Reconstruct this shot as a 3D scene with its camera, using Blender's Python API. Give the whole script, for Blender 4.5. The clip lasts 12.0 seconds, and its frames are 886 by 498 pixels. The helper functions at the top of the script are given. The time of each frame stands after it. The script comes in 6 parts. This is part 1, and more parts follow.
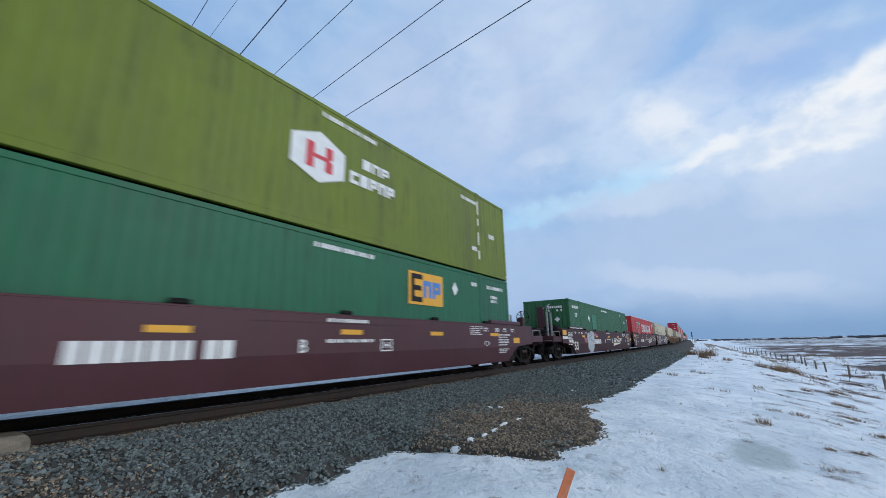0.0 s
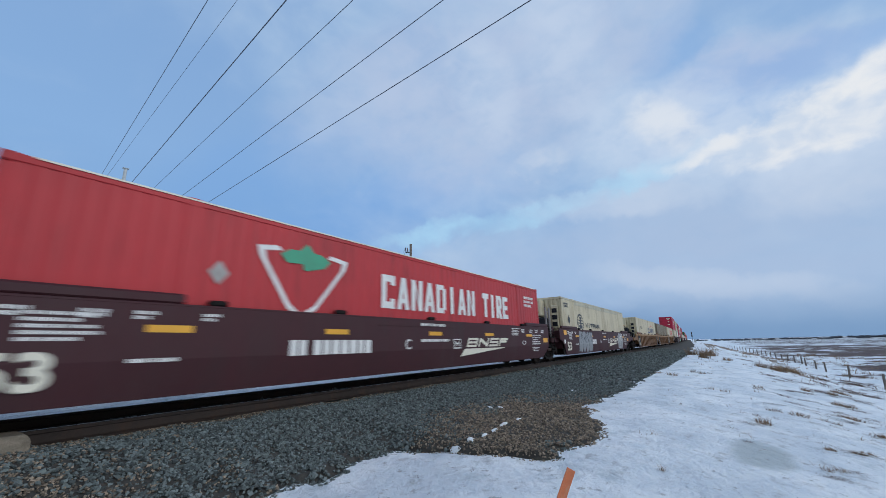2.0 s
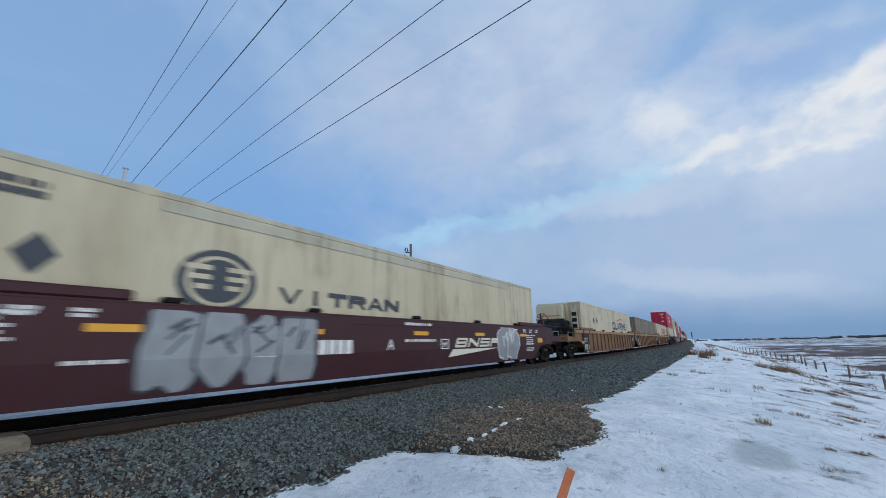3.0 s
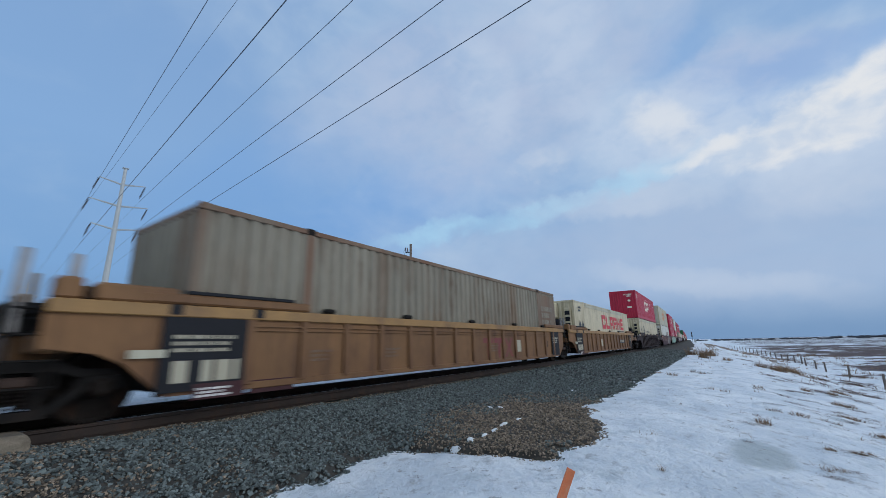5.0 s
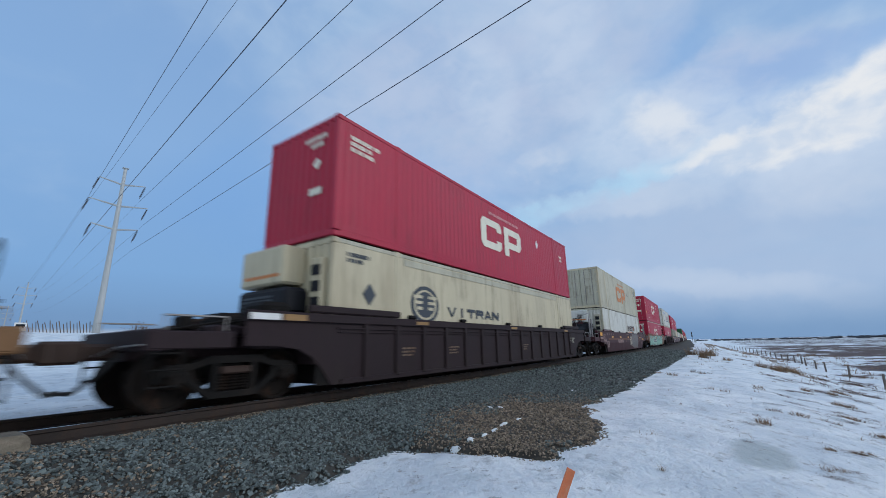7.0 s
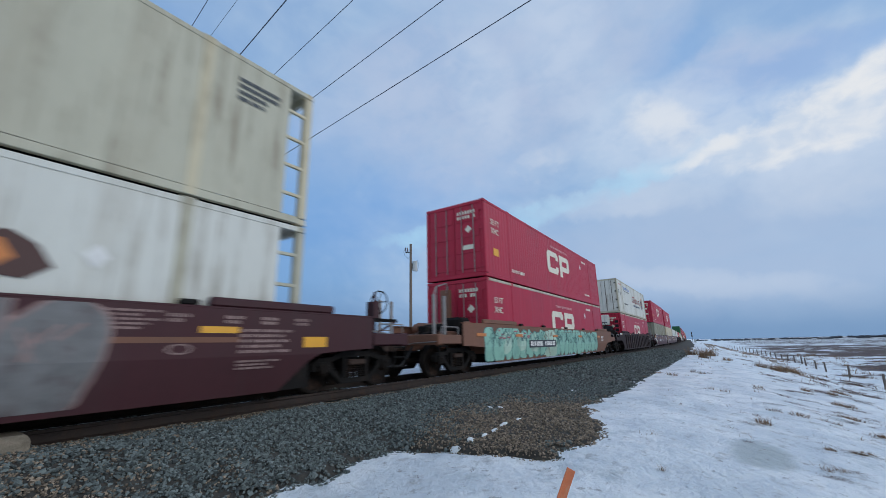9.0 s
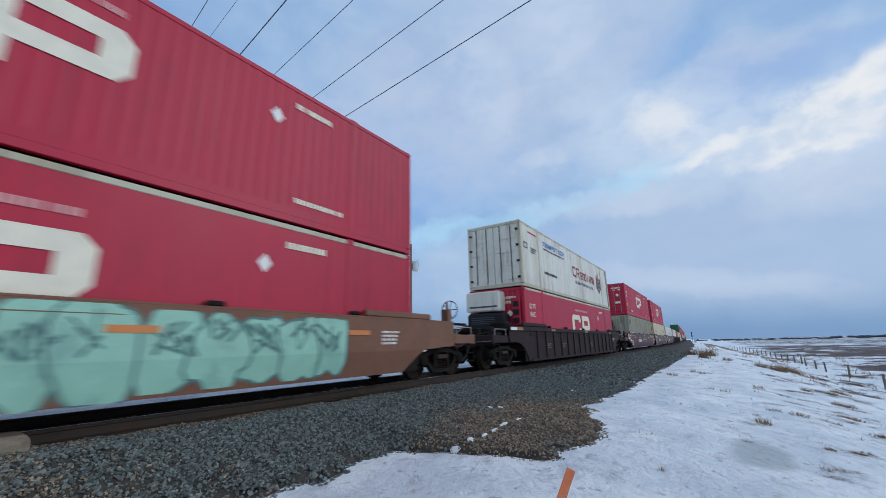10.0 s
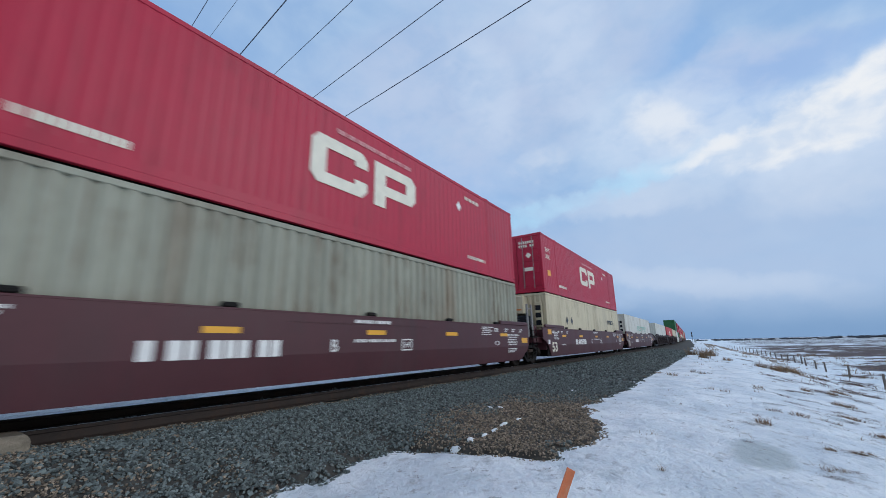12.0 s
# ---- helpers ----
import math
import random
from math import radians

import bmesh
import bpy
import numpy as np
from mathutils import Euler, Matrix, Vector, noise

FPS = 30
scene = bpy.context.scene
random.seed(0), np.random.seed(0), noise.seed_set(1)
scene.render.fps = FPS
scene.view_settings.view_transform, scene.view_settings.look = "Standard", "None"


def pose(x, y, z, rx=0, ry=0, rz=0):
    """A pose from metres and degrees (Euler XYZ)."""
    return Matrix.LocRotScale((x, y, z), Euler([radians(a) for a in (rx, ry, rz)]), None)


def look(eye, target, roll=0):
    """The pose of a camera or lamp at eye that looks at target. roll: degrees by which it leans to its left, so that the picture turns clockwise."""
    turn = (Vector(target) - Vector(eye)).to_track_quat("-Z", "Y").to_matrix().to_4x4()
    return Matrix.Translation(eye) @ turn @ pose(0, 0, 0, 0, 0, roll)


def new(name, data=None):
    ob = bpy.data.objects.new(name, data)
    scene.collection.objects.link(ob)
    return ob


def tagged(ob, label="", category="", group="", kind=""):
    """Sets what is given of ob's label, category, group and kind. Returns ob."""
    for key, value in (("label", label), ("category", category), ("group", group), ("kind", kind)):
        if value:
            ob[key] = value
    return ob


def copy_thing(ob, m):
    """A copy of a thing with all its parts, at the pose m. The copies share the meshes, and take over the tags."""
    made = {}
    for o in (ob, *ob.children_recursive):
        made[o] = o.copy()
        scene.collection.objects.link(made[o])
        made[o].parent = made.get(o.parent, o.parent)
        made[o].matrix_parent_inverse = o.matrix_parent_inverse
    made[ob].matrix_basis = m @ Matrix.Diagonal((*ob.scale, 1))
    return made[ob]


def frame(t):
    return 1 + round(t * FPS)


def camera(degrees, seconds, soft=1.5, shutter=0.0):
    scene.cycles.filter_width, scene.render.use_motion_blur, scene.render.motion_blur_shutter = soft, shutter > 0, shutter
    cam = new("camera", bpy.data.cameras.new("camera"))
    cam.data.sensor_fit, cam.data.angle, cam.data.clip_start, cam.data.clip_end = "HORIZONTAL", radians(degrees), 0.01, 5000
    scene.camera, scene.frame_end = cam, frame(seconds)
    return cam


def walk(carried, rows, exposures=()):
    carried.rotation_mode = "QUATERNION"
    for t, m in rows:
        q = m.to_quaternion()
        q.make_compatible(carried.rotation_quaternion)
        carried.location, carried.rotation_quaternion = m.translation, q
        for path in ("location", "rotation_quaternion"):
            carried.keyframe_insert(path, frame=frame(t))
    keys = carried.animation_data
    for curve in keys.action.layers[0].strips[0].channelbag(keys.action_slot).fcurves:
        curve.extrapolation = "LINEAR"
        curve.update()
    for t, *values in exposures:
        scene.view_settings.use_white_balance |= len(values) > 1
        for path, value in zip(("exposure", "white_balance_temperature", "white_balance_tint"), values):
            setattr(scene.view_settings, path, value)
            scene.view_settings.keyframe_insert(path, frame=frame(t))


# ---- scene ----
# ---- camera ----
EYE = (0.0, 0.0, 0.868)
cam = camera(96.85, 12.0, soft=0.75, shutter=0.2)
VIEW = Matrix.Translation(EYE) @ pose(0, 0, 0, 0, 0, math.degrees(0.59943)) @ pose(0, 0, 0, 90 + math.degrees(0.2386), 0, 0) @ pose(0, 0, 0, 0, 0, math.degrees(-0.02116))
walk(cam, [(0.0, VIEW), (12.0, VIEW)], exposures=[(0.0, 0.12), (1.0, 0.03), (2.5, -0.03), (5.0, -0.1), (7.0, -0.03), (9.0, -0.06), (10.5, 0.03), (11.0, -0.04), (12.0, 0.06)])

# ---- the line of the track: straight, a long bend to the left, straight again ----
TRACK_X = -7.706
BEND_START, BEND_END, BEND = 7.27, 118.0, 0.00049


def bend(y):
    """Sideways shift of the track and its heading at a distance y along it."""
    a = min(max(y - BEND_START, 0.0), BEND_END - BEND_START)
    extra = max(y - BEND_END, 0.0)
    return -BEND * a * a / 2 - BEND * a * extra, BEND * a


def on_track(s, z=0.0):
    dx, turn = bend(s)
    return pose(TRACK_X + dx, s, z, 0, 0, math.degrees(math.atan(turn)))


def travelled(t):
    return 20.16429 * t - 0.03105 * t * t / 2 + 0.01043 * t ** 3 / 6


# ---- world and sun ----
SUN_AZ, SUN_EL = 62.0, 24.0
# clouds as long soft billows: azimuth, elevation, tilt, half length and half width in degrees, density
CLOUDS = (
    ((0.175, 0.39, 0.79), 0.2, ((5.5, 27.9, 7.7, 6.3, 3.0, 0.8), (14.7, 29.0, -12.5, 5.0, 1.6, 0.6), (-39.8, 19.5, 19.0, 15.3, 5.7, 0.4), (-53.2, 22.0, 14.8, 15.9, 7.0, 0.35), (0.1, 32.7, 25.9, 4.6, 4.0, 0.35))),
    ((0.52, 0.62, 0.82), 0.6, ((-33.2, 36.4, 45.8, 11.4, 9.1, 0.55), (-14.8, 37.2, 56.1, 9.4, 6.7, 0.6), (-23.6, 27.7, 12.1, 11.4, 5.5, 0.45), (-3.3, 37.6, 41.5, 6.0, 3.9, 0.5), (7.1, 30.1, 1.6, 7.1, 2.3, 0.7), (-47.0, 33.1, 34.1, 10.4, 5.8, 0.35))),
    ((0.43, 0.56, 0.78), 0.3, ((4.7, 11.3, -4.7, 14.7, 6.7, 0.75), (-16.0, 11.9, 5.1, 18.9, 4.5, 0.6), (-10.1, 5.3, 0.9, 21.6, 3.3, 0.45))),
    ((0.60, 0.70, 0.86), 0.3, ((-9.2, 18.6, -2.8, 9.5, 1.9, 0.6), (12.6, 17.5, -0.9, 6.3, 4.3, 0.75), (-0.5, 6.7, -11.9, 11.2, 1.5, 0.45))),
    ((0.44, 0.74, 0.97), 0.7, ((-23.9, 17.9, 12.1, 13.0, 1.15, 0.5), (-1.7, 22.5, 7.2, 4.7, 1.1, 0.6), (-36.8, 16.3, 10.0, 6.3, 1.2, 0.6), (-6.7, 21.2, 2.2, 4.5, 0.9, 0.6))),
    ((0.60, 0.72, 0.90), 0.7, ((-2.0, 26.0, -20.0, 9.0, 5.0, 0.75), (13.0, 22.5, 4.0, 11.0, 5.0, 0.8), (-13.6, 40.0, -85.0, 8.0, 3.6, 0.45), (-25.9, 35.0, -75.0, 6.5, 3.4, 0.4))),
    ((0.86, 0.89, 0.93), 0.9, ((-2.4, 27.0, -38.2, 3.6, 2.2, 0.5), (2.8, 22.2, 6.0, 4.6, 1.1, 0.7), (12.0, 20.8, 4.0, 7.5, 1.5, 0.85), (15.5, 24.6, 12.0, 6.5, 1.7, 0.95), (10.5, 24.0, 10.0, 3.0, 0.8, 0.8), (-19.2, 24.7, 8.6, 3.4, 1.3, 0.22))),
)


def sky():
    world = bpy.data.worlds.new("sky")
    scene.world = world
    world.use_nodes = True
    nt = world.node_tree
    nt.nodes.clear()
    N, Lk = nt.nodes.new, nt.links.new
    out, bg = N("ShaderNodeOutputWorld"), N("ShaderNodeBackground")
    Lk(bg.outputs[0], out.inputs[0])
    tc = N("ShaderNodeTexCoord")
    sep = N("ShaderNodeSeparateXYZ")
    Lk(tc.outputs["Generated"], sep.inputs[0])

    def m(op, a, b=None, c=None):
        n = N("ShaderNodeMath")
        n.operation = op
        for i, v in enumerate((a, b, c)):
            if v is None:
                continue
            if isinstance(v, (int, float)):
                n.inputs[i].default_value = v
            else:
                Lk(v, n.inputs[i])
        return n.outputs[0]

    def ramp(fac, stops):
        n = N("ShaderNodeValToRGB")
        el = n.color_ramp.elements
        while len(el) < len(stops):
            el.new(0.5)
        for e, (p, c) in zip(el, stops):
            e.position, e.color = p, (*c, 1)
        Lk(fac, n.inputs[0])
        return n.outputs[0]

    def mix(fac, a, b):
        n = N("ShaderNodeMix")
        n.data_type = "RGBA"
        if isinstance(fac, float):
            n.inputs[0].default_value = fac
        else:
            Lk(fac, n.inputs[0])
        for i, v in ((6, a), (7, b)):
            if isinstance(v, tuple):
                n.inputs[i].default_value = (*v, 1)
            else:
                Lk(v, n.inputs[i])
        return n.outputs[2]

    def smooth(v, lo, hi):
        n = N("ShaderNodeMapRange")
        n.interpolation_type = "SMOOTHSTEP"
        Lk(v, n.inputs[0])
        n.inputs[1].default_value, n.inputs[2].default_value = lo, hi
        return n.outputs[0]

    x, y, z = sep.outputs
    def toward(azimuth, elevation, lo, hi):
        """1 round a direction, fading to 0."""
        a, e = radians(azimuth), radians(elevation)
        v = N("ShaderNodeVectorMath")
        v.operation = "DOT_PRODUCT"
        Lk(tc.outputs["Generated"], v.inputs[0])
        v.inputs[1].default_value = (math.sin(a) * math.cos(e), math.cos(a) * math.cos(e), math.sin(e))
        return smooth(v.outputs[1], math.cos(radians(lo)), math.cos(radians(hi)))

    def blotch(scale, detail, seed, distort=0.6, sz=1.6):
        mp = N("ShaderNodeMapping")
        mp.inputs["Location"].default_value, mp.inputs["Scale"].default_value = (seed, seed * 0.6, seed * 0.3), (1, 1, sz)
        Lk(tc.outputs["Generated"], mp.inputs[0])
        n = N("ShaderNodeTexNoise")
        n.inputs["Scale"].default_value, n.inputs["Detail"].default_value = scale, detail
        n.inputs["Roughness"].default_value, n.inputs["Distortion"].default_value = 0.5, distort
        Lk(mp.outputs[0], n.inputs["Vector"])
        return n.outputs[0]

    def warped(scale, amount, seed, base):
        """The direction, shifted by a noise, so that cloud edges billow."""
        n = N("ShaderNodeTexNoise")
        n.inputs["Scale"].default_value, n.inputs["Detail"].default_value, n.inputs["Roughness"].default_value = scale, 5, 0.58
        mp = N("ShaderNodeMapping")
        mp.inputs["Location"].default_value = (seed, seed * 0.4, seed * 0.7)
        Lk(tc.outputs["Generated"], mp.inputs[0])
        Lk(mp.outputs[0], n.inputs["Vector"])
        c = N("ShaderNodeVectorMath")
        c.operation = "SUBTRACT"
        Lk(n.outputs["Color"], c.inputs[0])
        c.inputs[1].default_value = (0.5, 0.5, 0.5)
        a = N("ShaderNodeVectorMath")
        a.operation = "MULTIPLY_ADD"
        Lk(c.outputs[0], a.inputs[0])
        a.inputs[1].default_value = (amount, amount, amount)
        Lk(base, a.inputs[2])
        return a.outputs[0]

    def along(v, axis, scale):
        n = N("ShaderNodeVectorMath")
        n.operation = "DOT_PRODUCT"
        Lk(v, n.inputs[0])
        n.inputs[1].default_value = tuple(c * scale for c in axis)
        return n.outputs[1]

    def billow(v, az, el, tilt, a, b):
        """1 in the middle of a long soft patch of sky, 0 outside it."""
        az, el, tilt = radians(az), radians(el), radians(tilt)
        d = Vector((math.sin(az) * math.cos(el), math.cos(az) * math.cos(el), math.sin(el)))
        right = d.cross(Vector((0, 0, 1))).normalized()
        up = right.cross(d)
        e1 = right * math.cos(tilt) + up * math.sin(tilt)
        e2 = up * math.cos(tilt) - right * math.sin(tilt)
        p, q = along(v, e1, 1 / math.sin(radians(a))), along(v, e2, 1 / math.sin(radians(b)))
        r = m("ADD", m("MULTIPLY", p, p), m("MULTIPLY", q, q))
        front = m("GREATER_THAN", along(v, d, 1.0), 0.0)
        return m("MULTIPLY", m("SUBTRACT", 1.0, smooth(r, 0.0, 2.4)), front)

    nish = N("ShaderNodeTexSky")
    nish.sky_type, nish.sun_disc = "NISHITA", False
    nish.sun_elevation, nish.sun_rotation = radians(SUN_EL), radians(SUN_AZ)
    dim = N("ShaderNodeVectorMath")
    dim.operation = "SCALE"
    Lk(nish.outputs[0], dim.inputs[0])
    dim.inputs[3].default_value = 0.08
    clear = ramp(z, [(0.0, (0.25, 0.37, 0.55)), (0.06, (0.17, 0.33, 0.61)), (0.16, (0.22, 0.43, 0.77)), (0.4, (0.28, 0.49, 0.83)), (0.75, (0.26, 0.44, 0.76))])
    clear = mix(0.10, clear, dim.outputs[0])
    big = blotch(1.7, 4.0, 2.3)
    mid = blotch(4.2, 5.0, 5.9, 0.4)
    fine = blotch(9.0, 6.0, 8.4, 0.7)
    veil = m("ADD", m("MULTIPLY", big, 0.5), m("ADD", m("MULTIPLY", mid, 0.38), m("MULTIPLY", fine, 0.12)))
    veil = m("ADD", veil, m("MULTIPLY", toward(-34, 38, 38, 6), 0.17))
    veil = m("ADD", veil, m("MULTIPLY", toward(8, 12, 26, 4), 0.16))
    veil = m("ADD", veil, m("MULTIPLY", toward(-85, 12, 50, 10), -0.16))
    mask = m("MULTIPLY", smooth(veil, 0.36, 0.72), 0.8)
    tone = ramp(m("ADD", m("MULTIPLY", blotch(3.0, 5.0, 1.1, 0.8), 0.7), m("MULTIPLY", fine, 0.3)), [(0.32, (0.33, 0.50, 0.75)), (0.5, (0.43, 0.60, 0.83)), (0.68, (0.58, 0.72, 0.89))])
    col = mix(mask, clear, tone)
    # clear gaps, veils, the cloud bank with its bright rim, and the puffs above it
    bent = warped(17.0, 0.055, 3.0, warped(4.0, 0.12, 1.0, tc.outputs["Generated"]))
    wisp = smooth(m("ADD", m("MULTIPLY", blotch(6.0, 7.0, 4.2, 0.5, 1.8), 0.6), m("MULTIPLY", blotch(19.0, 6.0, 7.7, 0.4, 1.6), 0.4)), 0.36, 0.62)
    for tint, ragged, patches in CLOUDS:
        for az, el, tilt, a_, b_, density in patches:
            f_ = m("MULTIPLY", billow(bent, az, el, tilt, a_, b_), density)
            f_ = m("MULTIPLY", f_, m("MULTIPLY_ADD", wisp, ragged, 1.0 - ragged * 0.75))
            col = mix(m("MINIMUM", f_, 1.0), col, tint)
    # low blue-grey bank towards the horizon
    low = m("SUBTRACT", 1.0, smooth(m("ADD", z, m("MULTIPLY", m("SUBTRACT", mid, 0.5), 0.05)), 0.01, 0.115))
    col = mix(m("MULTIPLY", low, 0.80), col, (0.175, 0.32, 0.56))
    # pale strip under the cloud bank, far to the left
    strip = m("MULTIPLY", m("SUBTRACT", 1.0, smooth(z, 0.022, 0.046)), toward(-85, 2, 38, 20))
    col = mix(m("MULTIPLY", strip, 0.9), col, (0.86, 0.83, 0.76))
    # unseen sky behind the camera, brightened to add fill light to the scene
    behind = smooth(m("ADD", m("MULTIPLY", x, 0.96), m("MULTIPLY", y, -0.28)), 0.25, 1.0)
    col = mix(m("MULTIPLY", behind, 0.8), col, (0.95, 0.97, 1.0))
    # out-of-view southern sky brightened too, to lift the snow beyond the train
    south = smooth(m("MULTIPLY", y, -1.0), 0.12, 0.85)
    col = mix(m("MULTIPLY", south, 0.75), col, (0.78, 0.92, 1.08))
    Lk(col, bg.inputs[0])
    bg.inputs[1].default_value = 0.94


sky()
sun_data = bpy.data.lights.new("sun", "SUN")
sun_data.energy, sun_data.angle, sun_data.color = 0.9, radians(18), (0.94, 0.97, 1.0)
sun = new("sun", sun_data)
sun.matrix_world = look((0, 0, 0), (-math.sin(radians(SUN_AZ)), -math.cos(radians(SUN_AZ)), -math.tan(radians(SUN_EL))))


# ---- materials ----
def material(name, colour, rough=0.6, metal=0.0, vary=0.25, scale=3.0, grime=None, grime_amount=0.3, bump=0.0, bump_scale=60.0, streak=1.0, per_piece=0.0, spec=0.5, runs=0.0):
    """Paint, metal, wood or stone: colour broken up at two scales, stains of a second colour, fine relief."""
    mt = bpy.data.materials.new(name)
    mt.use_nodes = True
    nt = mt.node_tree
    N, Lk = nt.nodes.new, nt.links.new
    b = nt.nodes["Principled BSDF"]
    tc = N("ShaderNodeTexCoord")
    mp = N("ShaderNodeMapping")
    mp.inputs["Scale"].default_value = (1, 1, 1 / streak)
    Lk(tc.outputs["Object"], mp.inputs[0])
    big, small = N("ShaderNodeTexNoise"), N("ShaderNodeTexNoise")
    big.inputs["Scale"].default_value, big.inputs["Detail"].default_value = scale, 5
    small.inputs["Scale"].default_value, small.inputs["Detail"].default_value = scale * 14, 4
    for n in (big, small):
        Lk(mp.outputs[0], n.inputs["Vector"])
    add = N("ShaderNodeMath")
    add.operation = "MULTIPLY_ADD"
    Lk(small.outputs[0], add.inputs[0])
    add.inputs[1].default_value = 0.5
    Lk(big.outputs[0], add.inputs[2])
    rng = N("ShaderNodeMapRange")
    rng.inputs[1].default_value, rng.inputs[2].default_value = 0.45, 1.05
    rng.inputs[3].default_value, rng.inputs[4].default_value = 1 - vary, 1 + vary
    Lk(add.outputs[0], rng.inputs[0])
    mul = N("ShaderNodeVectorMath")
    mul.operation = "SCALE"
    mul.inputs[0].default_value = colour
    Lk(rng.outputs[0], mul.inputs[3])
    last = mul.outputs[0]
    if per_piece:
        geo = N("ShaderNodeNewGeometry")
        pr = N("ShaderNodeMapRange")
        pr.inputs[3].default_value, pr.inputs[4].default_value = 1 - per_piece, 1 + per_piece
        Lk(geo.outputs["Random Per Island"], pr.inputs[0])
        m2 = N("ShaderNodeVectorMath")
        m2.operation = "SCALE"
        Lk(last, m2.inputs[0])
        Lk(pr.outputs[0], m2.inputs[3])
        last = m2.outputs[0]
    if grime:
        st = N("ShaderNodeTexNoise")
        st.inputs["Scale"].default_value, st.inputs["Detail"].default_value, st.inputs["Roughness"].default_value = scale * 0.9, 8, 0.65
        mp2 = N("ShaderNodeMapping")
        mp2.inputs["Location"].default_value = (3.3, 1.7, 5.1)
        mp2.inputs["Scale"].default_value = (1, 1, 1 / (streak * 1.5))
        Lk(tc.outputs["Object"], mp2.inputs[0])
        Lk(mp2.outputs[0], st.inputs["Vector"])
        r2 = N("ShaderNodeMapRange")
        r2.inputs[1].default_value, r2.inputs[2].default_value, r2.inputs[4].default_value = 0.62 - 0.25 * grime_amount, 0.82 - 0.2 * grime_amount, 0.85
        Lk(st.outputs[0], r2.inputs[0])
        mx = N("ShaderNodeMix")
        mx.data_type = "RGBA"
        Lk(r2.outputs[0], mx.inputs[0])
        Lk(last, mx.inputs[6])
        mx.inputs[7].default_value = (*grime, 1)
        last = mx.outputs[2]
    if runs and grime:
        # stains that have run down the sheet
        rn = N("ShaderNodeTexNoise")
        rn.inputs["Scale"].default_value, rn.inputs["Detail"].default_value, rn.inputs["Roughness"].default_value = 5.0, 6, 0.7
        mp3 = N("ShaderNodeMapping")
        mp3.inputs["Scale"].default_value = (1, 1, 0.09)
        Lk(tc.outputs["Object"], mp3.inputs[0])
        Lk(mp3.outputs[0], rn.inputs["Vector"])
        gate = N("ShaderNodeTexNoise")
        gate.inputs["Scale"].default_value, gate.inputs["Detail"].default_value = 0.9, 3
        Lk(tc.outputs["Object"], gate.inputs["Vector"])
        sm = N("ShaderNodeMath")
        sm.operation = "MULTIPLY_ADD"
        Lk(gate.outputs[0], sm.inputs[0])
        sm.inputs[1].default_value = 0.5
        Lk(rn.outputs[0], sm.inputs[2])
        r3 = N("ShaderNodeMapRange")
        r3.inputs[1].default_value, r3.inputs[2].default_value, r3.inputs[4].default_value = 0.78, 0.98, runs
        Lk(sm.outputs[0], r3.inputs[0])
        mx2 = N("ShaderNodeMix")
        mx2.data_type = "RGBA"
        Lk(r3.outputs[0], mx2.inputs[0])
        Lk(last, mx2.inputs[6])
        mx2.inputs[7].default_value = (*[v * 0.7 for v in grime], 1)
        last = mx2.outputs[2]
    Lk(last, b.inputs["Base Color"])
    rr = N("ShaderNodeMapRange")
    rr.inputs[3].default_value, rr.inputs[4].default_value = max(rough - 0.12, 0.05), min(rough + 0.12, 1)
    Lk(big.outputs[0], rr.inputs[0])
    Lk(rr.outputs[0], b.inputs["Roughness"])
    b.inputs["Metallic"].default_value = metal
    b.inputs["Specular IOR Level"].default_value = spec
    if bump:
        bm_ = N("ShaderNodeBump")
        bm_.inputs["Strength"].default_value, bm_.inputs["Distance"].default_value = bump, 0.02
        nb = N("ShaderNodeTexNoise")
        nb.inputs["Scale"].default_value, nb.inputs["Detail"].default_value = bump_scale, 6
        Lk(tc.outputs["Object"], nb.inputs["Vector"])
        Lk(nb.outputs[0], bm_.inputs["Height"])
        Lk(bm_.outputs[0], b.inputs["Normal"])
    return mt


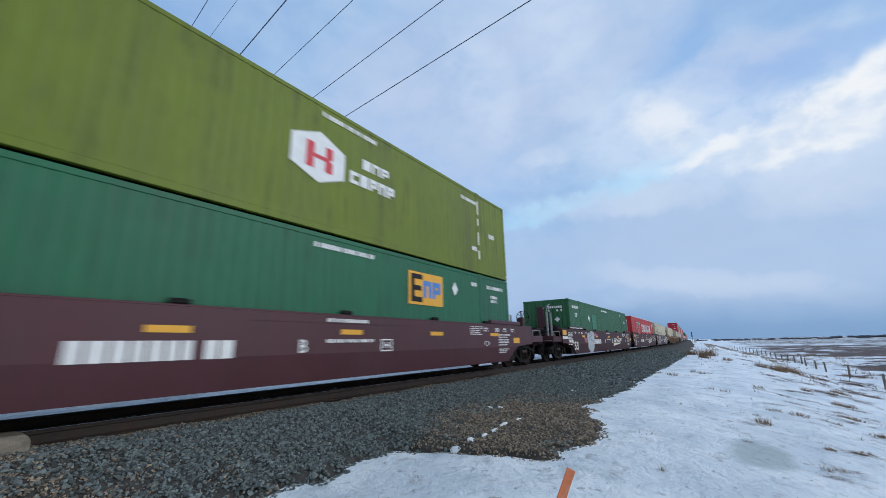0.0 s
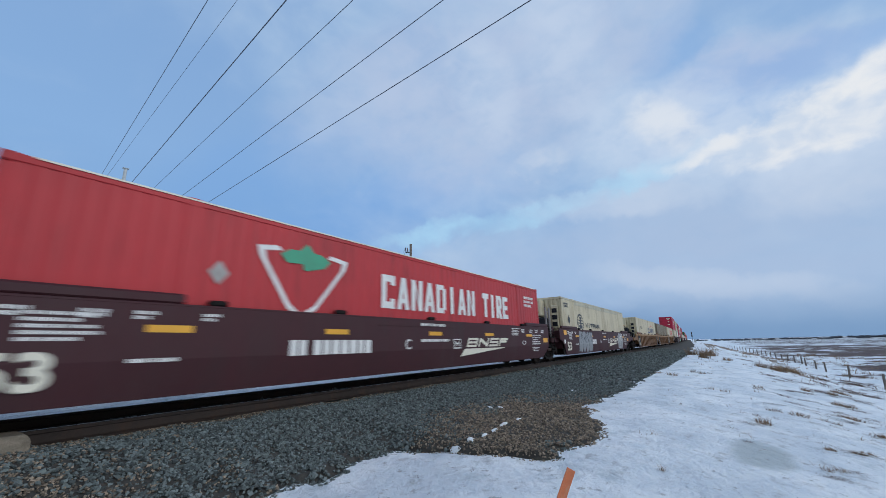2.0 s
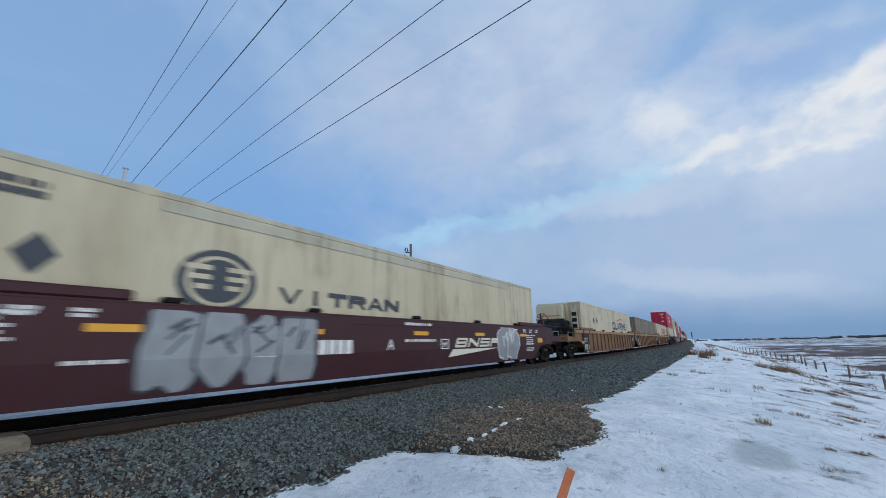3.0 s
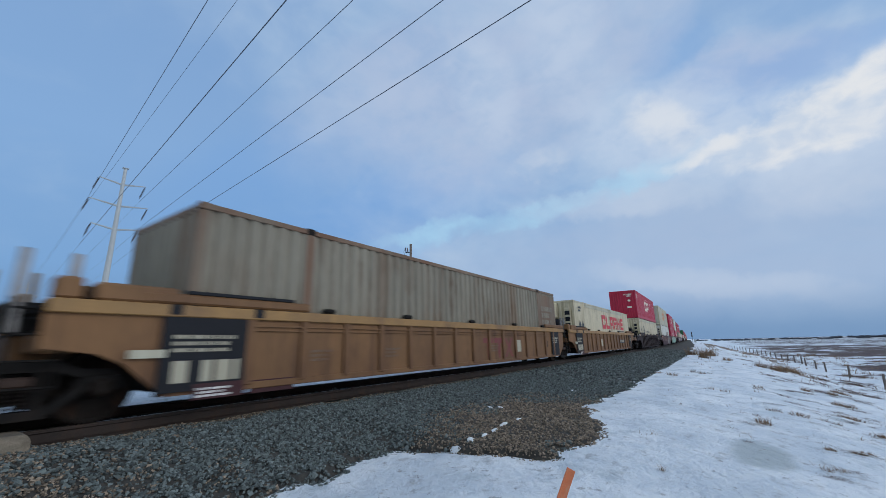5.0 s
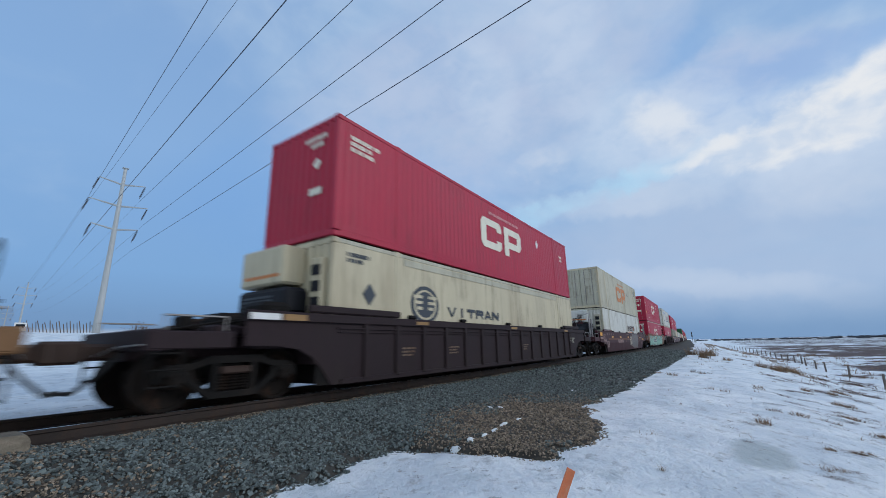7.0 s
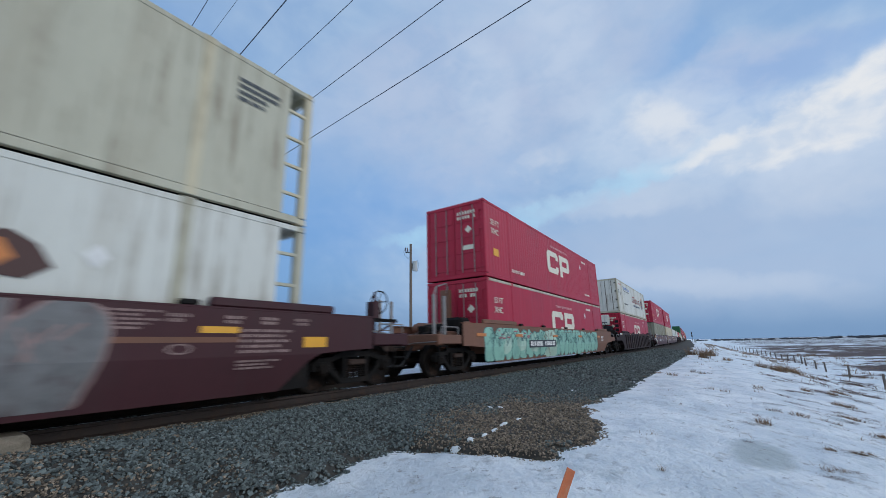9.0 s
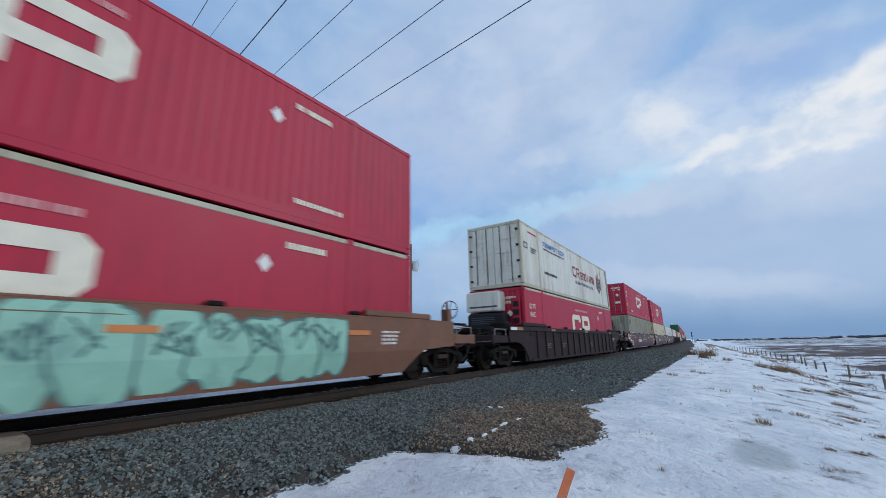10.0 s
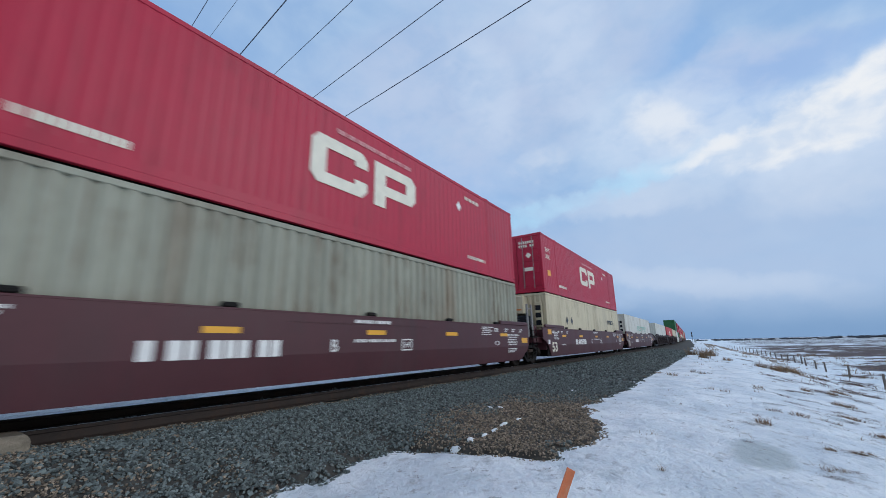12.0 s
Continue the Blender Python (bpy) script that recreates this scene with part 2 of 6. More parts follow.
DIRT = (0.10, 0.075, 0.055)
RUST = (0.16, 0.07, 0.035)
M = {
    "olive": material("olive_green_paint", (0.130, 0.168, 0.014), 0.55, vary=0.22, scale=0.7, grime=(0.075, 0.075, 0.02), grime_amount=0.3, streak=3, spec=0.32, runs=0.60),
    "green": material("dark_green_paint", (0.012, 0.112, 0.052), 0.5, vary=0.18, scale=0.6, grime=(0.02, 0.06, 0.035), grime_amount=0.25, streak=3, spec=0.32, runs=0.45),
    "repaint": material("fresh_green_paint", (0.010, 0.150, 0.068), 0.5, vary=0.08, scale=1.5),
    "leaf": material("mid_green_paint", (0.016, 0.098, 0.036), 0.5, vary=0.15, scale=0.6, grime=(0.03, 0.08, 0.04), grime_amount=0.25, streak=3, spec=0.32, runs=0.45),
    "red": material("red_paint", (0.44, 0.030, 0.035), 0.5, vary=0.14, scale=0.6, grime=(0.22, 0.03, 0.03), grime_amount=0.2, streak=3, spec=0.32, runs=0.50),
    "crimson": material("crimson_paint", (0.39, 0.013, 0.042), 0.48, vary=0.12, scale=0.6, grime=(0.22, 0.02, 0.035), grime_amount=0.2, streak=3, spec=0.32, runs=0.40),
    "cream": material("cream_paint", (0.55, 0.485, 0.335), 0.55, vary=0.10, scale=0.8, grime=(0.30, 0.235, 0.15), grime_amount=0.35, streak=4, spec=0.32, runs=0.65),
    "white": material("white_paint", (0.60, 0.60, 0.545), 0.5, vary=0.08, scale=0.8, grime=(0.36, 0.31, 0.23), grime_amount=0.35, streak=4, spec=0.32, runs=0.70),
    "beige": material("beige_paint", (0.46, 0.44, 0.34), 0.6, vary=0.12, scale=0.8, grime=(0.30, 0.24, 0.16), grime_amount=0.35, streak=4, spec=0.32, runs=0.75),
    "grey": material("weathered_grey_green_paint", (0.235, 0.212, 0.165), 0.7, vary=0.25, scale=0.9, grime=(0.16, 0.09, 0.05), grime_amount=0.45, streak=4, spec=0.32, runs=0.80),
    "grey_pale": material("pale_grey_green_paint", (0.285, 0.285, 0.225), 0.65, vary=0.22, scale=0.9, grime=(0.20, 0.135, 0.085), grime_amount=0.35, streak=4, spec=0.32, runs=0.75),
    "grey_rust": material("rusted_grey_paint", (0.19, 0.145, 0.105), 0.7, vary=0.22, scale=1.1, grime=(0.17, 0.075, 0.04), grime_amount=0.7, streak=3, spec=0.32, runs=0.80),
    "maroon": material("maroon_car_paint", (0.048, 0.0115, 0.015), 0.6, vary=0.18, scale=0.8, grime=(0.05, 0.026, 0.027), grime_amount=0.3, streak=2, bump=0.05, spec=0.32, runs=0.50),
    "wine": material("wine_red_car_paint", (0.066, 0.0165, 0.021), 0.5, vary=0.16, scale=0.8, grime=(0.062, 0.030, 0.032), grime_amount=0.3, streak=2, bump=0.05, spec=0.4, runs=0.45),
    "plum": material("dull_plum_car_paint", (0.026, 0.016, 0.018), 0.7, spec=0.2, vary=0.2, scale=0.9, grime=(0.032, 0.023, 0.02), grime_amount=0.3, streak=2, bump=0.05, runs=0.50),
    "brown": material("orange_brown_car_paint", (0.190, 0.097, 0.042), 0.65, vary=0.26, scale=0.9, grime=(0.085, 0.040, 0.025), grime_amount=0.5, streak=2.5, bump=0.05, spec=0.32, runs=0.70),
    "rust": material("rusty_brown_car_paint", (0.17, 0.075, 0.045), 0.7, vary=0.25, scale=1.2, grime=RUST, grime_amount=0.5, bump=0.08),
    "yellow": material("yellow_reflective_tape", (0.75, 0.36, 0.02), 0.4, vary=0.08),
    "mark": material("white_stencil_paint", (0.72, 0.71, 0.68), 0.6, vary=0.12, scale=6),
    "offmark": material("cream_stencil_paint", (0.70, 0.66, 0.54), 0.6, vary=0.12, scale=4),
    "black": material("black_paint", (0.013, 0.014, 0.018), 0.65, vary=0.3, spec=0.2),
    "navy": material("dark_blue_ink", (0.03, 0.06, 0.16), 0.55, vary=0.2),
    "skyblue": material("blue_ink", (0.06, 0.20, 0.50), 0.55, vary=0.2),
    "slate": material("grey_blue_ink", (0.035, 0.045, 0.058), 0.6, vary=0.2),
    "redink": material("red_ink", (0.55, 0.03, 0.045), 0.55, vary=0.1),
    "orange": material("orange_ink", (0.55, 0.19, 0.05), 0.55, vary=0.1),
    "tealink": material("green_emblem_paint", (0.04, 0.30, 0.17), 0.55, vary=0.1),
    "mint": material("mint_spray_paint", (0.26, 0.50, 0.40), 0.55, vary=0.15, scale=2.5, grime=(0.13, 0.28, 0.25), grime_amount=0.4),
    "mint_pale": material("pale_spray_paint", (0.42, 0.58, 0.47), 0.55, vary=0.15, scale=2.5),
    "teal_dark": material("dark_teal_spray_paint", (0.06, 0.16, 0.15), 0.55, vary=0.2, scale=3),
    "faint": material("worn_pink_stencil_paint", (0.26, 0.17, 0.155), 0.65, vary=0.3, scale=6),
    "dull_spray": material("dull_grey_spray_paint", (0.15, 0.15, 0.15), 0.6, vary=0.3, scale=5, grime=(0.06, 0.03, 0.03), grime_amount=0.5),
    "oxblood": material("dark_red_ink", (0.27, 0.035, 0.035), 0.55, vary=0.15),
    "pale_red": material("worn_pale_red_stencil", (0.58, 0.26, 0.26), 0.6, vary=0.2, scale=6),
    "pale_spray": material("pale_grey_spray_paint", (0.46, 0.48, 0.50), 0.55, vary=0.15, scale=3),
    "silver": material("silver_spray_paint", (0.27, 0.285, 0.30), 0.55, vary=0.2, scale=3),
    "pink": material("pink_spray_paint", (0.42, 0.12, 0.15), 0.55, vary=0.2),
    "steel": material("dark_oily_steel", (0.009, 0.008, 0.0075), 0.75, spec=0.15, vary=0.35, scale=5, grime=(0.022, 0.016, 0.013), grime_amount=0.5, bump=0.1),
    "wheel": material("worn_wheel_steel", (0.012, 0.009, 0.0075), 0.75, spec=0.15, vary=0.3, scale=4, grime=(0.05, 0.025, 0.015), grime_amount=0.4),
    "rod": material("galvanised_bar", (0.26, 0.245, 0.235), 0.5, metal=0.5, vary=0.25, scale=6),
    "ochre": material("dirty_ochre_paint", (0.30, 0.165, 0.055), 0.6, vary=0.25, scale=1.5, grime=(0.15, 0.08, 0.04), grime_amount=0.5),
    "faded": material("faded_red_paint", (0.17, 0.030, 0.032), 0.65, vary=0.3, scale=3, grime=(0.17, 0.085, 0.04), grime_amount=0.6),
    "darkbrown": material("dark_brown_ink", (0.06, 0.022, 0.018), 0.55, vary=0.15),
    "cast": material("brown_cast_steel", (0.045, 0.026, 0.019), 0.7, vary=0.3, scale=5, spec=0.3),
    "rubber": material("black_hose_rubber", (0.02, 0.02, 0.02), 0.7),
    "rail": material("rail_steel_brown", (0.034, 0.024, 0.020), 0.7, spec=0.3, vary=0.3, scale=4, grime=(0.06, 0.032, 0.02), grime_amount=0.4, bump=0.1),
    "railtop": material("polished_rail_head", (0.35, 0.34, 0.33), 0.28, metal=0.9, vary=0.1),
    "tie": material("weathered_tie_wood", (0.20, 0.165, 0.125), 0.85, vary=0.35, scale=4, grime=(0.06, 0.05, 0.04), grime_amount=0.5, bump=0.4, bump_scale=25),
    "plank": material("weathered_crossing_plank", (0.21, 0.175, 0.13), 0.85, vary=0.3, scale=5, grime=(0.09, 0.07, 0.05), grime_amount=0.5, bump=0.5, bump_scale=30, streak=0.3),
    "post": material("weathered_fence_wood", (0.14, 0.115, 0.10), 0.85, vary=0.35, scale=5, bump=0.3, bump_scale=30),
    "pole": material("grey_pole_wood", (0.16, 0.125, 0.10), 0.85, vary=0.3, scale=2, streak=4),
    "pylon": material("galvanised_pylon_steel", (0.42, 0.44, 0.44), 0.5, metal=0.3, vary=0.12, scale=0.6, streak=4),
    "glassy": material("dark_insulator", (0.06, 0.06, 0.075), 0.35, vary=0.2),
    "wire": material("aluminium_wire", (0.085, 0.10, 0.13), 0.6, metal=0.2, vary=0.1),
    "stake": material("orange_lath_stake", (0.60, 0.16, 0.06), 0.6, vary=0.2, scale=12, grime=(0.45, 0.30, 0.18), grime_amount=0.3),
    "stone": material("ballast_stone", (0.104, 0.122, 0.116), 0.85, vary=0.35, scale=9, bump=0.3, bump_scale=40, per_piece=0.65),
    "gravel": material("brown_pit_gravel", (0.205, 0.160, 0.116), 0.9, vary=0.35, scale=9, bump=0.3, bump_scale=40, per_piece=0.7),
    "bed": material("ballast_bed", (0.044, 0.040, 0.034), 0.95, vary=0.5, scale=7, grime=(0.07, 0.056, 0.042), grime_amount=0.4, bump=1.0, bump_scale=14),
    "grass": material("dry_straw_grass", (0.23, 0.145, 0.085), 0.9, vary=0.35, scale=3, per_piece=0.4),
    "matted": material("matted_dead_grass", (0.115, 0.066, 0.050), 0.95, vary=0.35, scale=3, per_piece=0.55),
    "far_wood": material("far_bare_woods", (0.040, 0.045, 0.055), 0.95, vary=0.3, scale=0.2),
    "twig": material("bare_twig", (0.13, 0.095, 0.075), 0.9, vary=0.3, per_piece=0.3),
    "barn": material("far_grey_wall", (0.22, 0.22, 0.23), 0.8, vary=0.2),
    "lamp_red": material("signal_hood_black", (0.02, 0.02, 0.02), 0.6),
}


def ground_material():
    """Snow, with bare soil and dead grass in streaks away from the line."""
    mt = bpy.data.materials.new("snow_and_field")
    mt.use_nodes = True
    nt = mt.node_tree
    N, Lk = nt.nodes.new, nt.links.new
    b = nt.nodes["Principled BSDF"]
    tc = N("ShaderNodeTexCoord")
    sep = N("ShaderNodeSeparateXYZ")
    Lk(tc.outputs["Object"], sep.inputs[0])

    def noise_(scale, detail, sx=1.0, sy=1.0, off=0.0, rough=0.55):
        mp = N("ShaderNodeMapping")
        mp.inputs["Scale"].default_value, mp.inputs["Location"].default_value = (sx, sy, 1), (off, off * 0.7, 0)
        Lk(tc.outputs["Object"], mp.inputs[0])
        n = N("ShaderNodeTexNoise")
        n.inputs["Scale"].default_value, n.inputs["Detail"].default_value, n.inputs["Roughness"].default_value = scale, detail, rough
        Lk(mp.outputs[0], n.inputs["Vector"])
        return n.outputs[0]

    def rng(v, a, b_, c=0.0, d=1.0, kind="SMOOTHSTEP"):
        n = N("ShaderNodeMapRange")
        n.interpolation_type = kind
        Lk(v, n.inputs[0])
        for i, q in enumerate((a, b_, c, d)):
            n.inputs[1 + i].default_value = q
        return n.outputs[0]

    def m(op, a, b_):
        n = N("ShaderNodeMath")
        n.operation = op
        n.use_clamp = op == "MULTIPLY"
        for i, v in enumerate((a, b_)):
            if isinstance(v, (int, float)):
                n.inputs[i].default_value = v
            else:
                Lk(v, n.inputs[i])
        return n.outputs[0]

    def mix(f, a, b_):
        n = N("ShaderNodeMix")
        n.data_type = "RGBA"
        Lk(f, n.inputs[0])
        for i, v in ((6, a), (7, b_)):
            if isinstance(v, tuple):
                n.inputs[i].default_value = (*v, 1)
            else:
                Lk(v, n.inputs[i])
        return n.outputs[2]

    x, y, z = sep.outputs
    snow = mix(rng(noise_(0.9, 6, off=3, rough=0.62), 0.35, 0.68), (0.71, 0.76, 0.80), (0.92, 0.94, 0.95))
    # crusted hollows, worn to grey ice
    ice = rng(noise_(1.1, 7, 1.0, 0.7, 11, 0.62), 0.57, 0.66)
    snow = mix(m("MULTIPLY", ice, 0.55), snow, (0.50, 0.56, 0.59))
    pool = m("ADD", m("POWER", m("DIVIDE", m("SUBTRACT", x, 0.22), 0.42), 2.0), m("POWER", m("DIVIDE", m("SUBTRACT", y, 7.95), 0.85), 2.0))
    pool = m("SUBTRACT", 1.0, rng(m("ADD", pool, m("MULTIPLY", noise_(2.6, 6, off=8), 1.6)), 1.2, 2.2))
    snow = mix(m("MULTIPLY", pool, 0.75), snow, (0.42, 0.47, 0.47))
    # blown soil and small dark marks
    snow = mix(m("MULTIPLY", rng(noise_(2.4, 9, 1.0, 0.8, 5, 0.72), 0.54, 0.68), 0.6), snow, (0.36, 0.355, 0.35))
    snow = mix(m("MULTIPLY", rng(noise_(7.0, 6, 0.9, 0.8, 15, 0.64), 0.60, 0.68), 0.6), snow, (0.26, 0.24, 0.23))
    soil = mix(rng(noise_(0.35, 6, off=9), 0.35, 0.65), (0.060, 0.034, 0.032), (0.110, 0.068, 0.056))
    # bare ploughed land lies in a broad strip across the fields, with straw in the snow on this side of it
    lie = m("SUBTRACT", y, m("MULTIPLY", x, 0.67))
    bands = noise_(0.02, 6, 0.25, 1.0, 2.0, 0.65)
    local = noise_(0.22, 8, 0.7, 0.45, 6.0, 0.70)
    fieldy = m("ADD", lie, m("MULTIPLY", m("SUBTRACT", bands, 0.5), 120.0))
    strip = m("MULTIPLY", rng(fieldy, 88.0, 118.0), m("SUBTRACT", 1.0, rng(fieldy, 215.0, 290.0)))
    strip = m("MULTIPLY", strip, rng(x, 6.0, 20.0))
    verge = m("MULTIPLY", rng(x, 4.0, 9.0), rng(y, 14.0, 34.0))
    past = m("MULTIPLY", rng(fieldy, 250.0, 330.0), rng(x, 0.0, 30.0))
    thr = m("ADD", m("MULTIPLY", strip, 0.085), m("ADD", m("MULTIPLY", verge, 0.075), m("MULTIPLY", past, 0.035)))
    bare = rng(m("ADD", m("ADD", m("MULTIPLY", local, 0.66), m("MULTIPLY", bands, 0.34)), thr), 0.585, 0.635)
    bare = m("MULTIPLY", bare, rng(x, 0.5, 3.5))
    col = mix(bare, snow, soil)
    Lk(col, b.inputs["Base Color"])
    b.inputs["Roughness"].default_value = 0.7
    b.inputs["Specular IOR Level"].default_value = 0.3
    bp = N("ShaderNodeBump")
    bp.inputs["Strength"].default_value, bp.inputs["Distance"].default_value = 1.0, 0.19
    h = m("ADD", noise_(1.8, 8, 0.9, 0.8, 1.0, 0.64), m("MULTIPLY", noise_(8.0, 7, 1.0, 0.8, 2.0, 0.65), 0.34))
    Lk(h, bp.inputs["Height"])
    Lk(bp.outputs[0], b.inputs["Normal"])
    return mt


M["ground"] = ground_material()


# ---- mesh helpers ----
def part(name, bm, mat, parent=None, label=""):
    me = bpy.data.meshes.new(name)
    bm.to_mesh(me)
    bm.free()
    me.materials.append(M[mat] if isinstance(mat, str) else mat)
    ob = new(name, me)
    ob.parent = parent
    return tagged(ob, label)


def mesh_part(name, verts, faces, mat, parent=None, label="", smooth=False):
    me = bpy.data.meshes.new(name)
    me.from_pydata(verts, [], faces)
    me.update()
    if smooth:
        me.shade_smooth()
    me.materials.append(M[mat])
    ob = new(name, me)
    ob.parent = parent
    return tagged(ob, label)


def box(bm, x0, x1, y0, y1, z0, z1, bevel=0.0):
    r = bmesh.ops.create_cube(bm, size=1.0, matrix=Matrix.Translation(((x0 + x1) / 2, (y0 + y1) / 2, (z0 + z1) / 2)) @ Matrix.Diagonal((x1 - x0, y1 - y0, z1 - z0, 1)))
    if bevel:
        edges = list({e for v in r["verts"] for e in v.link_edges})
        bmesh.ops.bevel(bm, geom=edges, offset=bevel, segments=1, affect="EDGES", profile=0.7)
    return bm


def boxes(*rows, bevel=0.0):
    bm = bmesh.new()
    for r in rows:
        box(bm, *r, bevel=bevel)
    return bm


def rod(bm, a, b, r, seg=8, r2=None):
    a, b = Vector(a), Vector(b)
    d = b - a
    m_ = Matrix.Translation((a + b) / 2) @ d.to_track_quat("Z", "Y").to_matrix().to_4x4()
    bmesh.ops.create_cone(bm, cap_ends=True, segments=seg, radius1=r, radius2=r if r2 is None else r2, depth=d.length, matrix=m_)
    return bm


def rods(points, r, seg=8):
    bm = bmesh.new()
    for a, b in zip(points, points[1:]):
        rod(bm, a, b, r, seg)
    return bm


def prism(bm, outline, x0, x1):
    """A plate: outline of (y, z), between x0 and x1."""
    a = [bm.verts.new((x0, y, z)) for y, z in outline]
    b = [bm.verts.new((x1, y, z)) for y, z in outline]
    bm.faces.new(a[::-1])
    bm.faces.new(b)
    n = len(a)
    for i in range(n):
        bm.faces.new((a[i], a[(i + 1) % n], b[(i + 1) % n], b[i]))
    bmesh.ops.recalc_face_normals(bm, faces=bm.faces)
    return bm


def lathe(bm, profile, axis_x=True, seg=28, m_=Matrix()):
    """Turn a profile of (along, radius) round the x axis."""
    rings = []
    for a, r in profile:
        rings.append([bm.verts.new(m_ @ Vector((a, r * math.cos(2 * math.pi * i / seg), r * math.sin(2 * math.pi * i / seg)))) for i in range(seg)])
    for p, q in zip(rings, rings[1:]):
        for i in range(seg):
            bm.faces.new((p[i], p[(i + 1) % seg], q[(i + 1) % seg], q[i]))
    bm.faces.new(rings[0])
    bm.faces.new(rings[-1][::-1])
    bmesh.ops.recalc_face_normals(bm, faces=bm.faces)
    return bm


# ---- ground ----
def land(u, y):
    """Height of the snow at a distance u from the camera's line, square to the track."""
    z = np.interp(u, [-3000, -160, -80, -58, -45, -30, -20, -13, -9.25, -9.0, -6.2, -5.2, -1.4, 1.2, 3.5, 6, 9, 14, 60, 3000],
                  [5, 4.2, 3.6, 3.0, 2.2, 0.5, 0.06, -0.05, -0.085, -0.6, -0.8, -0.64, -0.66, -0.95, -1.45, -2.2, -2.75, -2.95, -3.0, -3.0])
    return z


def bumps(x, y):
    z = 0.0
    for f, a in ((0.13, 0.10), (0.5, 0.06), (1.7, 0.028), (4.5, 0.010)):
        z += a * noise.noise((x * f, y * f * 0.6, f * 7))
    return z


def shift_at(y):
    return bend(y)[0]


def spread(lo, hi, a, b, step, grow):
    """Even steps between a and b, widening outside them."""
    v = list(np.arange(a, b, step))
    s, p = step, a
    while p > lo:
        s *= grow
        p -= s
        v.insert(0, p)
    s, p = step, v[-1]
    while p < hi:
        s *= grow
        p += s
        v.append(p)
    return v


def build_ground():
    us = spread(-3500, 3500, -4.8, 6.0, 0.12, 1.13)
    ys = spread(-400, 4800, 1.5, 16.0, 0.16, 1.075)
    verts, faces = [], []
    for y in ys:
        sx = shift_at(y)
        for u in us:
            dist = math.hypot(u, y)
            z = float(land(u, y)) + bumps(u, y) * (1 if dist < 60 else 60 / dist * 3)
            far = min(max((dist - 900) / 2200, 0), 1)
            if far > 0:
                z += far * (1.5 + 5 * max(noise.noise((u * 0.0011, y * 0.0009, 2.0)) + 0.15, -0.1)) if u > -60 else far * (6 + 26 * max(noise.noise((u * 0.0011, y * 0.0009, 2.0)) + 0.15, -0.1))
            elif u < -90:
                z += 0.8 * noise.noise((u * 0.02, y * 0.02, 5))
            verts.append((u + sx, y, z))
    n = len(us)
    for j in range(len(ys) - 1):
        for i in range(n - 1):
            a = j * n + i
            faces.append((a, a + 1, a + n + 1, a + n))
    return tagged(mesh_part("ground", verts, faces, "ground", smooth=True), "snow-covered prairie with bare brown streaks beside the railway", "ground", kind="structure")


build_ground()


def bed_height(u, y):
    """The ballast: a crowned bed under the track with shoulders, and a low spill of pit gravel."""
    d = abs(u - TRACK_X)
    if u < TRACK_X:
        z = -0.225 - max(d - 1.36, 0) / 0.9
    else:
        edge = float(np.interp(y, EDGE_Y, EDGE_U)) + 0.22 * noise.noise((y * 0.9, 3.1, 0)) + 0.22 * noise.noise((y * 3.1, u * 1.5, 0)) + 0.12 * noise.noise((y * 8.0, u * 5, 2))
        reach = max(edge + 6.05, 0.3)
        z = -0.225 - 0.375 * min(max((u + 6.05) / reach, 0), 1) - max(u - edge, 0) * 0.8
        if y < 2.2 and u > -6.8:
            z += 0.05 * min(1, 2.2 - y) * max(0, min(1, (-5.4 - u)))
    return max(z, -1.6) + 0.03 * noise.noise((u * 1.6, y * 1.6, 4)) + 0.03 * noise.noise((u * 0.6, y * 0.6, 8))


# toe of the ballast along the line: near edge, the spill of pit gravel, then the even shoulder
EDGE_Y = [-60, 0, 2.3, 3.0, 4.0, 4.6, 4.9, 5.3, 5.7, 7.0, 8.3, 9.9, 13.8, 23, 32, 900]
EDGE_U = [-4.6, -5.0, -4.75, -4.35, -4.5, -4.45, -4.2, -3.0, -2.2, -1.95, -2.3, -2.9, -2.75, -2.9, -2.8, -2.8]


def build_bed():
    us = list(np.arange(-12.6, -1.2, 0.12))
    ys = spread(-60, 900, 0, 20, 0.2, 1.06)
    verts, faces = [], []
    for y in ys:
        sx = shift_at(y)
        for u in us:
            verts.append((u + sx, y, bed_height(u, y)))
    n = len(us)
    for j in range(len(ys) - 1):
        for i in range(n - 1):
            a = j * n + i
            faces.append((a, a + 1, a + n + 1, a + n))
    tagged(mesh_part("track_bed", verts, faces, "bed"), "grey crushed stone ballast bed of the railway", "track bed", kind="structure")


build_bed()


